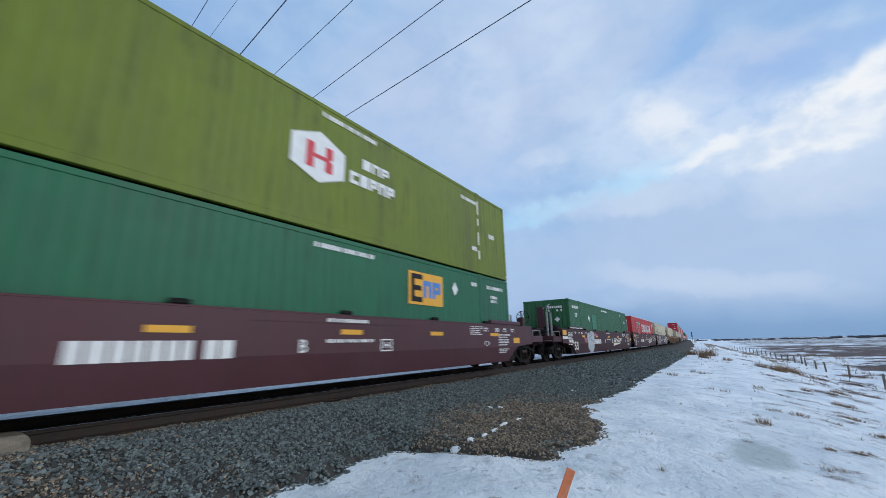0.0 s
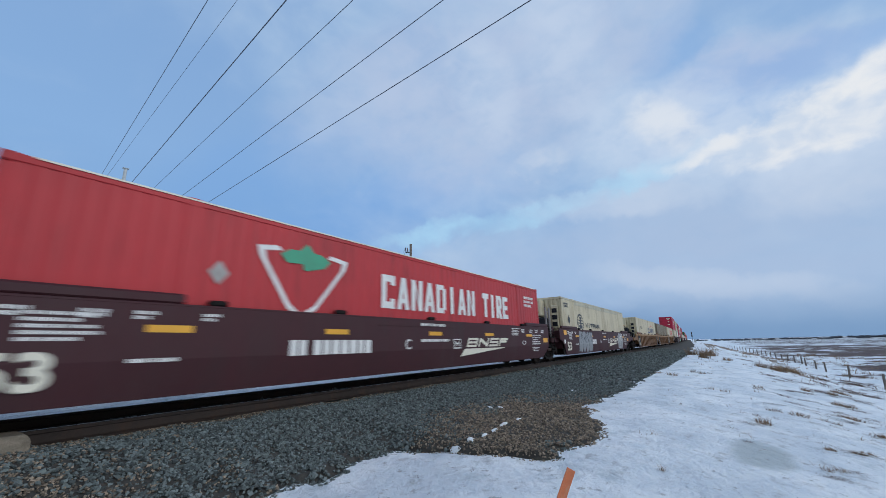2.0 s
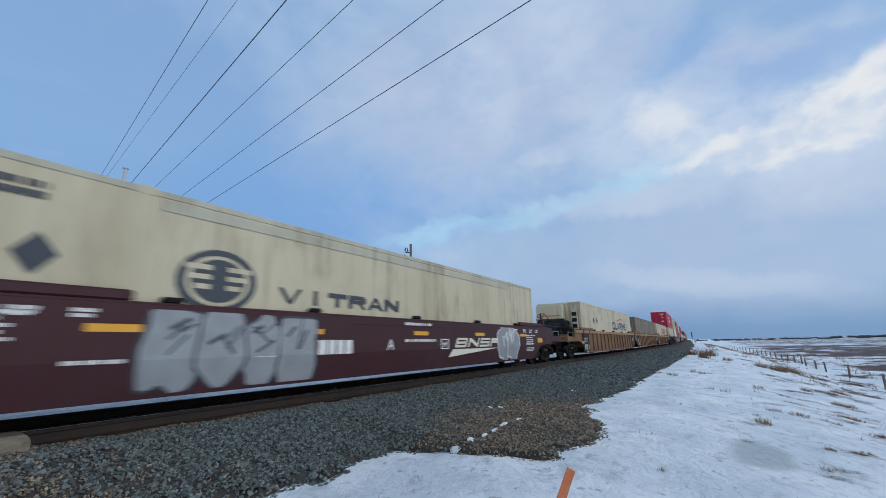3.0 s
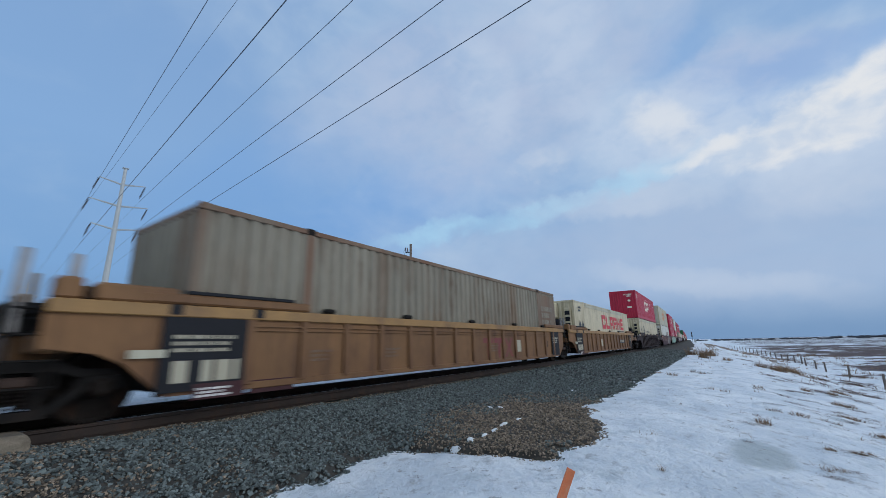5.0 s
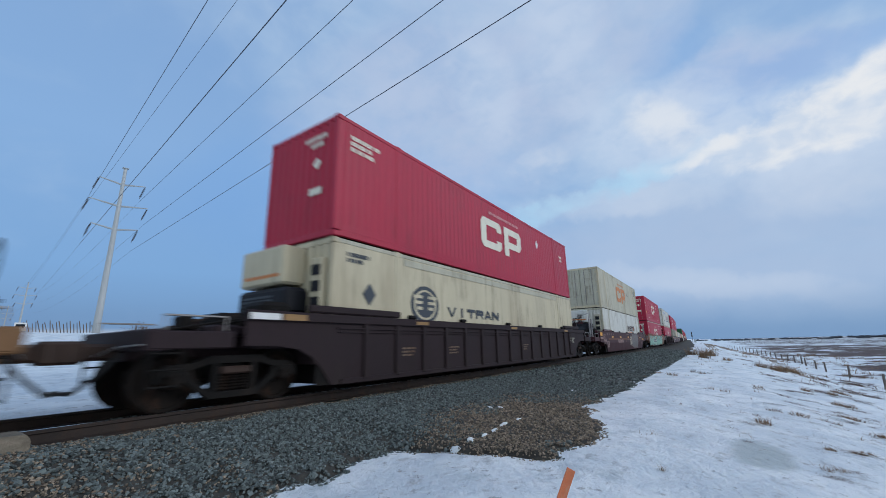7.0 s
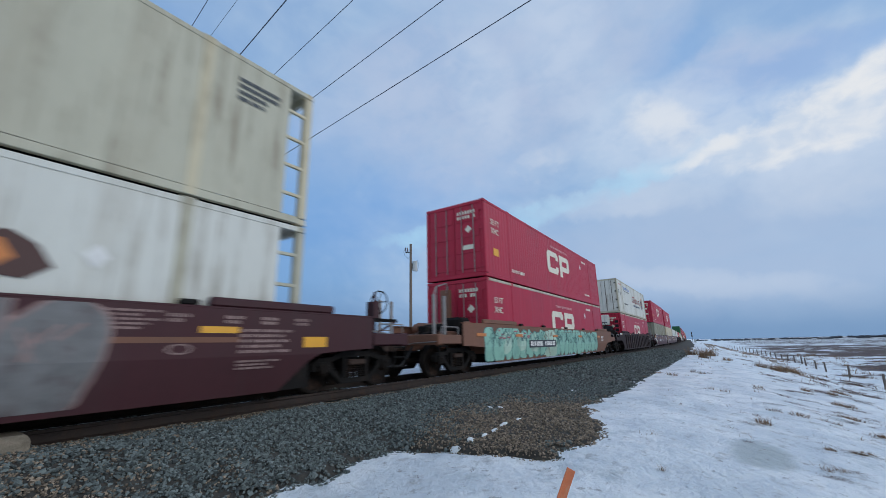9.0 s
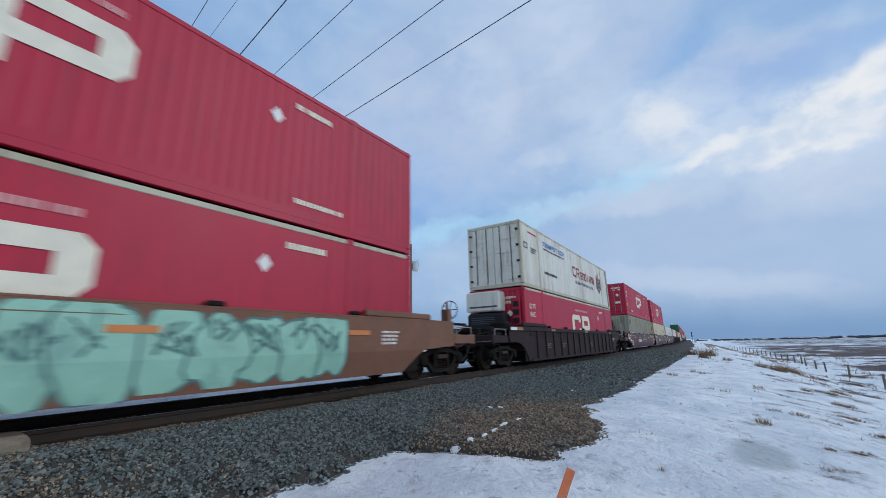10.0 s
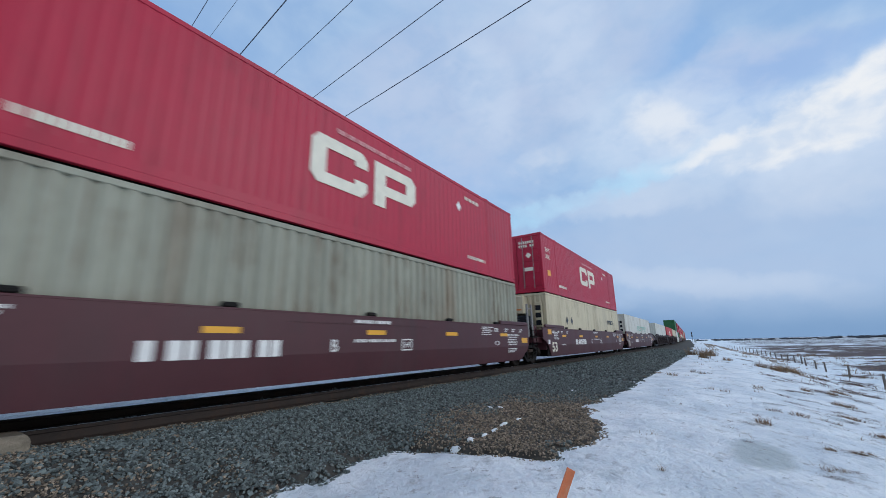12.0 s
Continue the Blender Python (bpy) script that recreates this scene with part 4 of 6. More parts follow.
def wheelset_mesh():
    bm = bmesh.new()
    for s in (1, -1):
        prof = [(0.56, 0.10), (0.60, 0.11), (0.655, 0.13), (0.668, 0.34), (0.66, 0.39), (0.672, 0.39), (0.672, R_WHEEL + 0.027), (0.700, R_WHEEL + 0.024), (0.715, R_WHEEL + 0.002), (0.80, R_WHEEL - 0.004), (0.806, R_WHEEL - 0.02), (0.806, 0.395), (0.775, 0.385), (0.735, 0.32), (0.735, 0.16), (0.80, 0.13), (0.81, 0.085)]
        lathe(bm, [(s * a, r) for a, r in prof])
    lathe(bm, [(-1.08, 0.07), (-0.8, 0.075), (-0.5, 0.08), (0.5, 0.08), (0.8, 0.075), (1.08, 0.07)], seg=16)
    # bearing end caps with their bolts
    for s in (1, -1):
        lathe(bm, [(s * 0.93, 0.07), (s * 0.93, 0.115), (s * 1.10, 0.115), (s * 1.13, 0.08), (s * 1.13, 0.02)], seg=16)
        for k in range(3):
            a = k * 2.094
            rod(bm, (s * 1.12, 0.05 * math.cos(a), 0.05 * math.sin(a)), (s * 1.15, 0.05 * math.cos(a), 0.05 * math.sin(a)), 0.016, 6)
    me = bpy.data.meshes.new("wheelset")
    bm.to_mesh(me)
    bm.free()
    me.materials.append(M["wheel"])
    return me


WHEELSET = wheelset_mesh()
AXLE = 0.89


def truck(parent, y):
    """A three-piece truck; origin on the rail head under its centre."""
    bolster = boxes((-0.95, 0.95, -0.22, 0.22, 0.38, 0.70), bevel=0.04)
    me = bpy.data.meshes.new("truck")
    bolster.to_mesh(me)
    bolster.free()
    me.materials.append(M["steel"])
    root = new("truck", me)
    root.parent = parent
    root.matrix_basis = pose(0, y, RAIL_Z)
    for s in (1, -1):
        x0, x1 = (0.92, 1.06) if s > 0 else (-1.06, -0.92)
        bm = bmesh.new()
        for outline in ([(-1.14, 0.58), (-1.0, 0.68), (-0.66, 0.70), (-0.42, 0.80), (0.42, 0.80), (0.66, 0.70), (1.0, 0.68), (1.14, 0.58), (1.14, 0.44), (1.04, 0.42), (1.04, 0.56), (0.72, 0.58), (0.42, 0.68), (-0.42, 0.68), (-0.72, 0.58), (-1.04, 0.56), (-1.04, 0.42), (-1.14, 0.44)],
                        [(-0.76, 0.58), (-0.76, 0.44), (-0.40, 0.15), (0.40, 0.15), (0.76, 0.44), (0.76, 0.58), (0.66, 0.58), (0.62, 0.46), (0.36, 0.25), (-0.36, 0.25), (-0.62, 0.46), (-0.66, 0.58)],
                        [(-0.36, 0.24), (-0.27, 0.24), (-0.27, 0.70), (-0.36, 0.70)], [(0.27, 0.24), (0.36, 0.24), (0.36, 0.70), (0.27, 0.70)]):
            prism(bm, outline, x0, x1)
        bmesh.ops.triangulate(bm, faces=[f for f in bm.faces if len(f.verts) > 4])
        part("side_frame", bm, "steel", root)
        xs = 0.99 if s > 0 else -0.99
        for k in range(3):
            coil = [(0.25, 0.03)] + [(0.262 + c * 0.0225, 0.072 if c % 2 else 0.052) for c in range(12)] + [(0.52, 0.03)]
            part("spring", lathe(bmesh.new(), coil, seg=10, m_=Matrix.Translation((xs, -0.17 + k * 0.17, 0)) @ pose(0, 0, 0, 0, -90, 0)), "wheel", root)
        xe = sorted((s * 0.9, s * 1.12))
        part("bolster_end", boxes((xe[0], xe[1], -0.24, 0.24, 0.51, 0.63), bevel=0.025), "cast", root)
        for ya in (-1.03, 0.75):
            part("bearing_adapter", boxes((*sorted((s * 0.93, s * 1.10)), ya, ya + 0.28, 0.52, 0.60)), "steel", root)
        part("brake_beam", rod(bmesh.new(), (xs * 0.75, -0.5, 0.42), (xs * 0.75, 0.5, 0.42), 0.03), "steel", root)
    for yy in (-AXLE, AXLE):
        ws = new("wheelset", WHEELSET)
        ws.parent = root
        ws.matrix_basis = pose(0, yy, R_WHEEL)
        WHEELS.append(ws)
    return root


WHEELS = []


# ---- well cars ----
TUCK = 0.075          # how far the lower part leans in
SILL = 1.402          # outer face of the side, from the car's middle
TOP, LOW = 1.49, 0.25


def side_stations(near_coupled, far_coupled, ribbed=False):
    """The lower edge of a side along the car: arches over the trucks at coupled ends, short skirts at joints."""
    if ribbed:
        arch = [(-1.72, 0.92), (-1.1, 0.90), (-0.72, 0.84), (-0.42, 0.70), (-0.16, 0.46), (0.08, LOW)]
    else:
        arch = [(-1.83, 0.82), (-1.2, 0.80), (-0.45, 0.75), (-0.18, 0.62), (0.36, LOW)]
    if ribbed and not near_coupled:
        st = [(-1.5, 0.92)] + [(y - 0.25, z) for y, z in arch[1:]]
    else:
        st = list(arch) if near_coupled else [(-0.95, 1.02), (-0.62, 0.92), (-0.30, 0.70), (0.08, LOW + 0.04), (0.14, LOW)]
    st += [(CL - y, z) for y, z in reversed(arch)] if far_coupled else [(CL - 0.1, LOW), (CL + 0.10, LOW + 0.03), (CL + 0.62, 0.62), (CL + 0.70, 0.80), (CL + 0.74, 1.0)]
    return st


def smooth_side(car, sgn, st, mat):
    v, f = [], []
    for y, zb in st:
        zk = max(zb, 0.75)
        xb = SILL - TUCK * (0.75 - zb) / 0.55 if zb < 0.75 else SILL
        for x, z in ((SILL, TOP), (SILL, zk), (xb, zb), (xb - 0.03, zb), (SILL - 0.045, zk), (SILL - 0.045, TOP)):
            v.append((sgn * x, y, z))
    n = 6
    for j in range(len(st) - 1):
        for i in range(n):
            q = (j * n + i, j * n + (i + 1) % n, (j + 1) * n + (i + 1) % n, (j + 1) * n + i)
            f.append(q if sgn < 0 else q[::-1])
    for j in (0, len(st) - 1):
        q = tuple(j * n + i for i in range(n))
        f.append(q if (j == 0) == (sgn < 0) else q[::-1])
    side = mesh_part("side_plate", v, f, mat, car)
    s = sgn
    x0, x1 = sorted((s * (SILL - 0.10), s * (SILL + 0.004)))
    part("top_chord", boxes((x0, x1, st[0][0] + 0.01, st[-1][0] - 0.01, TOP - 0.012, TOP + 0.022), bevel=0.006), mat, car)
    xl = s * (SILL + 0.002)
    part("weld_ledge", boxes((min(xl, xl - s * 0.01), max(xl, xl + s * 0.008), 6.05, 10.2, 1.325, 1.338)), mat, side)
    return side


def ribbed_side(car, sgn, st, mat):
    s = sgn
    bm = bmesh.new()
    outline = [(y, z) for y, z in st] + [(st[-1][0], TOP - 0.1), (st[0][0], TOP - 0.1)]
    x0, x1 = sorted((s * 1.31, s * 1.338))
    prism(bm, outline, x0, x1)
    bmesh.ops.triangulate(bm, faces=[f for f in bm.faces if len(f.verts) > 4])
    side = part("side_plate", bm, mat, car)
    xo = sorted((s * 1.30, s * SILL))
    part("top_chord", boxes((xo[0], xo[1], st[0][0], st[-1][0], TOP - 0.16, TOP + 0.01), bevel=0.012), "ochre" if mat == "brown" else mat, car)
    part("bottom_chord", boxes((*sorted((s * 1.305, s * 1.375)), 0.3, CL - 0.3, LOW - 0.01, LOW + 0.10), bevel=0.01), mat, car)
    part("upper_stiffener", boxes((*sorted((s * 1.335, s * 1.375)), 0.2, CL - 0.2, TOP - 0.27, TOP - 0.24), (*sorted((s * 1.335, s * 1.375)), 0.2, CL - 0.2, TOP - 0.34, TOP - 0.32)), mat, side)
    ribs = [k * 1.033 - 0.06 for k in range(1, 16)]
    rib = boxes((*sorted((s * 1.335, s * (SILL - 0.004))), -0.07, 0.07, LOW + 0.06, TOP - 0.15), bevel=0.012)
    me = bpy.data.meshes.new("rib")
    rib.to_mesh(me)
    rib.free()
    me.materials.append(M[mat])
    for y in ribs:
        ob = new("rib", me)
        ob.parent = side
        ob.matrix_basis = pose(0, y, 0)
    return side


def ladder(car, x, y0, y1, z0, z1):
    """Two stiles and four rungs at a corner."""
    stile = part("side_ladder", rod(bmesh.new(), (x, y0, z0), (x, y0, z1), 0.019), "steel", car)
    part("stile", rod(bmesh.new(), (x, y1, z0), (x, y1, z1), 0.019), "steel", stile)
    for k in range(4):
        z = z0 + 0.03 + (z1 - z0 - 0.06) * k / 3.3
        part("rung", rod(bmesh.new(), (x, y0, z), (x, y1, z), 0.015, 6), "steel", stile)


def end_clutter(car, sg, base, coupled, mat):
    """Brake valves, rods, pipes and grab irons on an end platform."""
    rs = random.Random(int(base) + (3 if coupled else 4))
    reach = 2.7 if coupled else 1.35
    for _ in range(5):
        y, x = base + sg * rs.uniform(0.6, reach), rs.uniform(-1.0, 1.0)
        w, d, h = rs.uniform(0.12, 0.3), rs.uniform(0.1, 0.3), rs.uniform(0.12, 0.38)
        part("valve", boxes((x - w, x + w, y - d, y + d, 1.09, 1.09 + h), bevel=0.03), rs.choice(("steel", "steel", mat)), car)
    for _ in range(4):
        y0, y1 = base + sg * 0.45, base + sg * reach
        x, z = rs.uniform(-1.1, 1.15), rs.uniform(1.13, 1.4)
        part("brake_pipe", rods([(x, y0, z), (x + rs.uniform(-0.1, 0.1), (y0 + y1) / 2, z + rs.uniform(-0.05, 0.15)), (x + rs.uniform(-0.4, 0.1), y1, 1.15)], 0.02, 6), rs.choice(("steel", "rod", "cast")), car)
    if coupled:
        for s in (1, -1):
            y0, y1 = base + sg * 2.05, base + sg * 2.9
            part("grab_iron", rods([(s * 1.34, y0, 1.15), (s * 1.34, y0, 1.36), (s * 1.34, y1, 1.36), (s * 1.34, y1, 1.15)], 0.016, 6), "rod", car)
        part("uncoupling_lever", rods([(1.3, base + sg * 3.12, 0.95), (0.5, base + sg * 3.16, 0.92), (0.15, base + sg * 3.3, 0.80)], 0.014, 6), "rod", car)


def well_car(label, mat, style, near_coupled, far_coupled, far=False, cap_mat=None):
    """One unit of a double-stack well car. Origin on the rail head, at the near end of its load."""
    car = tagged(new("well_car"), label, "railway car", "well cars of the train")
    cap_mat = cap_mat or mat
    st = side_stations(near_coupled, far_coupled, style != "smooth")
    for s in (1, -1):
        (smooth_side if style == "smooth" else ribbed_side)(car, s, st, mat)
        xs = sorted((s * (SILL - 0.10), s * (SILL - 0.004)))
        for y0, y1 in ((-0.55, 2.1), (14.5, 16.9)):
            part("end_rail", boxes((xs[0], xs[1], y0, y1, TOP + 0.02, TOP + 0.17), bevel=0.03), cap_mat, car)
        for y in (2.55, 5.0, 8.15, 11.3, 14.2):
            part("guide_lug", boxes((xs[0], xs[1], y - 0.13, y + 0.17, TOP + 0.015, TOP + 0.11), bevel=0.03), "steel", car)
    # well floor: cross members
    for y in (0.1, 2.0, 5.0, 8.0, 11.0, 14.0, 15.55):
        part("cross_member", boxes((-1.27, 1.27, y, y + 0.5, LOW + 0.002, LOW + 0.035)), mat, car)
    for y in (-0.30, CL + 0.22):
        part("bulkhead", boxes((-1.28, 1.28, y - 0.03, y + 0.05, 0.55, TOP - 0.05), bevel=0.01), mat, car)
    for s in (1, -1):
        for y0, y1 in ((-0.28, 0.42), (CL - 0.42, CL + 0.26)):
            part("inner_gusset", boxes((*sorted((s * 1.299, s * 1.307)), y0, y1, LOW + 0.01, 1.25)), "steel", car)
        part("well_end", boxes((-1.29, 1.29, -0.06, -0.035, LOW + 0.02, 1.3)), "steel", car) if s > 0 else None
    for sg, base, coupled in ((-1, 0.0, near_coupled), (1, CL, far_coupled)):
        def Y(d):
            return base + sg * d
        reach = 3.05 if coupled else 1.6
        y0, y1 = sorted((Y(0.35), Y(reach)))
        if coupled or sg < 0:
            part("end_platform", boxes((-0.48, 0.48, y0, y1, 0.72, 1.08), (-1.2, 1.2, *sorted((Y(0.5), Y(1.5))), 0.86, 1.10), bevel=0.03), mat, car)
            part("walkway", boxes((-1.25, 1.25, *sorted((Y(1.95 if coupled else 0.95), Y(2.5 if coupled else 1.5))), 1.10, 1.13)), "steel", car)
        if coupled:
            part("end_sill", boxes((-1.36, 1.36, *sorted((Y(2.85), Y(3.1))), 0.86, 1.16), bevel=0.02), mat, car)
            for s in (1, -1):
                part("side_step_sill", boxes((*sorted((s * 1.18, s * 1.37)), *sorted((Y(1.9), Y(3.08))), 0.88, 1.14), bevel=0.02), mat, car)
            bm = boxes((-0.16, 0.16, *sorted((Y(3.0), Y(3.45))), 0.74, 0.98), (-0.19, 0.22, *sorted((Y(3.42), Y(3.72))), 0.70, 1.02), bevel=0.04)
            part("coupler", bm, "cast", car, "brown cast steel knuckle coupler")
            part("air_hose", rods([(0.42, Y(3.05), 0.84), (0.44, Y(3.3), 0.55), (0.40, Y(3.55), 0.32), (0.2, Y(3.72), 0.34)], 0.028), "rubber", car)
            # ladder and grab irons at the corner
            for s in (1, -1):
                ladder(car, s * 1.33, Y(2.62), Y(3.02), 0.35, 1.15)
        else:
            if sg < 0:
                for s in (1, -1):
                    ladder(car, s * 1.22, -1.76, -1.28, 0.45, 1.5)
        # tall guide posts and the walkway rail at the near end
        if sg < 0:
            yp = (-2.85, -2.32) if coupled else (-1.72, -1.25)
            for x in (1.05, -1.05):
                for yy in yp:
                    if style == "smooth" or not coupled:
                        part("guide_post", boxes((x - 0.035, x + 0.035, yy - 0.05, yy + 0.05, 1.1, (2.28 if coupled else 2.5) if style == "smooth" else 2.1), bevel=0.01), "rod", car)
            if style == "smooth":
                part("crossover_rail", rods([(1.05, yp[0], 2.25), (1.05, yp[0] + 0.12, 2.52), (0.9, yp[0] + 0.9, 2.72), (0.1, -0.75, 2.62)] if coupled else [(1.05, yp[0], 2.3), (1.05, yp[1], 2.3)], 0.02), "rod", car)
            if style == "smooth":
                part("bulkhead_post", boxes((-0.32, 0.06, -0.55, -0.38, 1.1, 2.75), bevel=0.02), mat, car)
            elif not coupled:
                for s in (1, -1):
                    part("end_box", boxes((*sorted((s * 1.02, s * 1.385)), -1.08, -0.15, TOP + 0.012, TOP + 0.24), bevel=0.03), mat, car)
                    part("end_horn", boxes((*sorted((s * 1.10, s * 1.36)), -1.46, -1.20, TOP + 0.012, TOP + 0.28), bevel=0.03), mat, car)
                    part("load_strap", boxes((*sorted((s * 1.30, s * 1.39)), -0.05, 1.75, TOP + 0.172, TOP + 0.225), bevel=0.01), "black", car)
            part("brake_gear", boxes((0.25, 0.95, -1.25, -0.62, 1.12, 1.72), (-0.2, 0.6, -1.8, -1.3, 1.12, 1.5), bevel=0.08), "steel", car)
            bm = rod(bmesh.new(), (-1.1, -1.0, 1.42), (1.1, -1.0, 1.42), 0.17, 14)
            part("air_reservoir", bm, "steel" if style != "smooth" else mat, car)
            part("brake_pipes", rods([(0.9, -0.45, 1.35), (0.9, -1.5, 1.35), (0.4, -1.9, 1.25), (0.4, -2.6 if coupled else -1.7, 1.2)], 0.022), "steel", car)
        elif coupled:
            part("brake_post", boxes((0.60, 0.66, Y(2.62), Y(2.68), 1.1, 2.2), (0.50, 0.76, Y(2.5), Y(2.7), 1.5, 1.95), bevel=0.01), mat, car)
            ring = [(0.63 + 0.29 * math.cos(k * 0.3142), Y(2.8), 1.95 + 0.29 * math.sin(k * 0.3142)) for k in range(21)]
            bm = rods(ring, 0.016, 6)
            for k in range(5):
                a = k * 1.2566
                rod(bm, (0.63, Y(2.76), 1.95), (0.63 + 0.28 * math.cos(a), Y(2.8), 1.95 + 0.28 * math.sin(a)), 0.012, 6)
            part("brake_wheel", bm, "steel", car, "round spoked hand brake wheel")
            part("brake_gear", boxes((-0.9, -0.2, CL + 0.5, CL + 1.2, 1.12, 1.6), bevel=0.06), "steel", car)
    end_clutter(car, -1, 0.0, near_coupled, mat)
    if far_coupled:
        end_clutter(car, 1, CL, True, mat)
        part("end_walkway", boxes(*[(-1.25, 1.25, CL + 1.85 + k * 0.17, CL + 1.95 + k * 0.17, 1.46, 1.49) for k in range(6)], (1.15, 1.22, CL + 1.7, CL + 2.85, 1.42, 1.46), (-1.22, -1.15, CL + 1.7, CL + 2.85, 1.42, 1.46)), "steel", car)
        part("walkway_brace", rods([(1.2, CL + 2.8, 1.44), (1.2, CL + 2.1, 1.12)], 0.025), mat, car)
    truck(car, -1.68)
    if far_coupled:
        truck(car, CL + 1.68)
    return car


DF = SILL + 0.0035      # plane of the markings on smooth sides
DR = SILL + 0.0005


def smooth_markings(car, number=5, word=None, mark=None, swoosh=False, letter="B", near_coupled=True, ink="mark"):
    """Reflectors, stencils and the load mark of the smooth maroon cars."""
    for y in (1.65, 4.62, 8.0, 11.05, 14.4):
        rect(car, DF, y, y + 0.58, 1.11, 1.21, "yellow", "reflector", "yellow reflective strip")
    rect(car, DF, -1.75 if near_coupled else -0.32, -1.18 if near_coupled else 0.12, 1.22, 1.44, "yellow", "reflector")
    rect(car, DF, 16.2, 16.72, 0.87, 1.06, "yellow", "reflector")
    if near_coupled:
        rect(car, DF, -1.78, -0.98, 1.02, 1.14, ink, "data_plate")
        rect(car, DF, -0.82, -0.42, 0.84, 0.98, ink, "data_plate")
    lettering(car, DF, 0.02 if near_coupled else 0.10, 0.47, "53", 0.57, "offmark" if ink == "mark" else ink, stretch=1.28, weight=0.03)
    lettering(car, DF, 7.02, 0.78, letter, 0.33, ink)
    stencil(car, DF, 3.85, 0.73, 2.1, 0.27, ink, 1, seed=number)
    stencil(car, DF, 7.65, 0.95, 1.28, 0.065, ink, 1, seed=number + 1)
    stencil(car, DF, 7.65, 1.35, 1.1, 0.07, ink, 1, seed=number + 9)
    bm = bmesh.new()
    for a in ((9.16, 9.54, 0.99, 1.02), (9.16, 9.54, 0.75, 0.78), (9.16, 9.19, 0.78, 0.99), (9.51, 9.54, 0.78, 0.99), (9.26, 9.30, 0.82, 0.95), (9.40, 9.44, 0.82, 0.95), (9.30, 9.40, 0.87, 0.90)):
        patch(bm, DF, *a)
    part("stencil_frame", bm, ink, car)
    stencil(car, DF, 15.0, 0.80, 0.95, 0.38, ink, 5, gap=0.8, seed=number + 2)
    stencil(car, DF, 14.98, 0.55, 0.75, 0.14, ink, 3, gap=0.7, seed=number + 3)
    stencil(car, DF, 13.1, 1.15, 0.8, 0.26, ink, 5, gap=0.9, seed=number + 4)
    for y in (13.95, 14.75, 15.35, 16.0):
        stencil(car, DF, y, 1.26, 0.30, 0.12, ink, 2, seed=number + int(y))
    disc(car, DF, 14.15, 0.88, 0.17, 0.075, ink, "stencil", 16, 0.75)
    stencil(car, DF, -0.9 if near_coupled else 0.45, 1.0, 0.75, 0.34, ink, 5, gap=0.8, seed=number + 5)
    stencil(car, DF, -0.95 if near_coupled else 1.5, 0.72, 0.6, 0.05, ink, 1, seed=number + 6)
    rect(car, DF, -0.35, -0.12, 0.80, 0.98, ink, "data_plate")
    for y in (0.25, 0.95, 1.5, 2.35):
        stencil(car, DF, y, 1.28, 0.26, 0.11, ink, 2, seed=number + 20 + int(y * 4))
    stencil(car, DF, -0.45, TOP + 0.075, 2.3, 0.05, ink, 1, seed=number + 7) if near_coupled else None
    if swoosh:
        # broad slanting blocks above a long wedge
        emblem(car, DF, 9.85, 0.78, 0.27, ("double", "slant", "zig", "half"), 0.71, "offmark", 0.86, 0.28, lean=0.55, name="company_emblem")
        outline_shape(car, DF, [(9.5, 0.52), (12.2, 0.705), (12.55, 0.735), (9.75, 0.735)], "offmark", "company_emblem")


def ribbed_markings(car, mat_panel="black", seed=3, panel_near=True):
    for y0, y1 in ((15.15, 16.1),) + (((-0.3, 0.93),) if panel_near else ()):
        rect(car, 1.385, y0, y1, 0.30, 1.36, mat_panel, "stencil_panel", "dark painted stencil panel")
        stencil(car, 1.389, y0 + 0.15, 0.84, (y1 - y0) * 0.7, 0.24, "beige", 3, gap=0.8, seed=seed)
    for y in (2.7, 8.3, 14.4):
        rect(car, DR, y, y + 0.5, 1.37, 1.45, "ochre", "reflector")
    if not panel_near:
        rect(car, DR, -1.08, -0.6, 1.345, 1.455, "ochre", "reflector")
        rect(car, DR, -1.7, -1.14, 1.345, 1.455, "mark", "data_plate")
    if panel_near:
        rect(car, DR, -0.15, 0.85, 1.345, 1.455, "ochre", "reflector")
        for y in (-0.25, 1.0):
            rect(car, DR + 0.004, y, y + 0.16, 1.36, 1.50, "black", "strap", "black painted strap")
        stencil(car, 1.392, -0.13, 0.42, 0.94, 0.30, "beige", 1, seed=seed + 3)
        rect(car, 1.387, 0.18, 0.93, 0.17, 0.39, "maroon", "lower_panel", "dull maroon painted strip")
        rect(car, 1.3455, 1.05, 1.86, 0.17, 0.37, "maroon", "lower_panel", "dull maroon painted strip")
        stencil(car, 1.391, 0.22, 0.20, 0.5, 0.13, "mark", 3, gap=0.6, seed=seed + 4)
        stencil(car, 1.3475, 1.15, 0.20, 0.5, 0.11, "mark", 3, gap=0.6, seed=seed + 5)
        rect(car, DR, -0.66, -0.23, 0.77, 0.88, "beige", "data_plate")
    for y in (2.2, 4.25, 9.4):
        stencil(car, 1.3475, y, 0.62, 0.5, 0.20, "grey_rust", 3, gap=0.8, seed=seed + int(y * 3))
    lettering(car, 1.3425, 14.32, 0.66, "53", 0.42, "black")


# ---- the train, unit by unit: place of the near end of the load ----
MOVERS = []


def moving(ob, s, z=0.0):
    MOVERS.append((ob, s, z))
    ob.matrix_basis = on_track(s, z)
    return ob


BASE_Z = 0.255


def load(ob, s, level=0, y=0.0):
    return moving(ob, s + y, BASE_Z + level * (CH + 0.028))


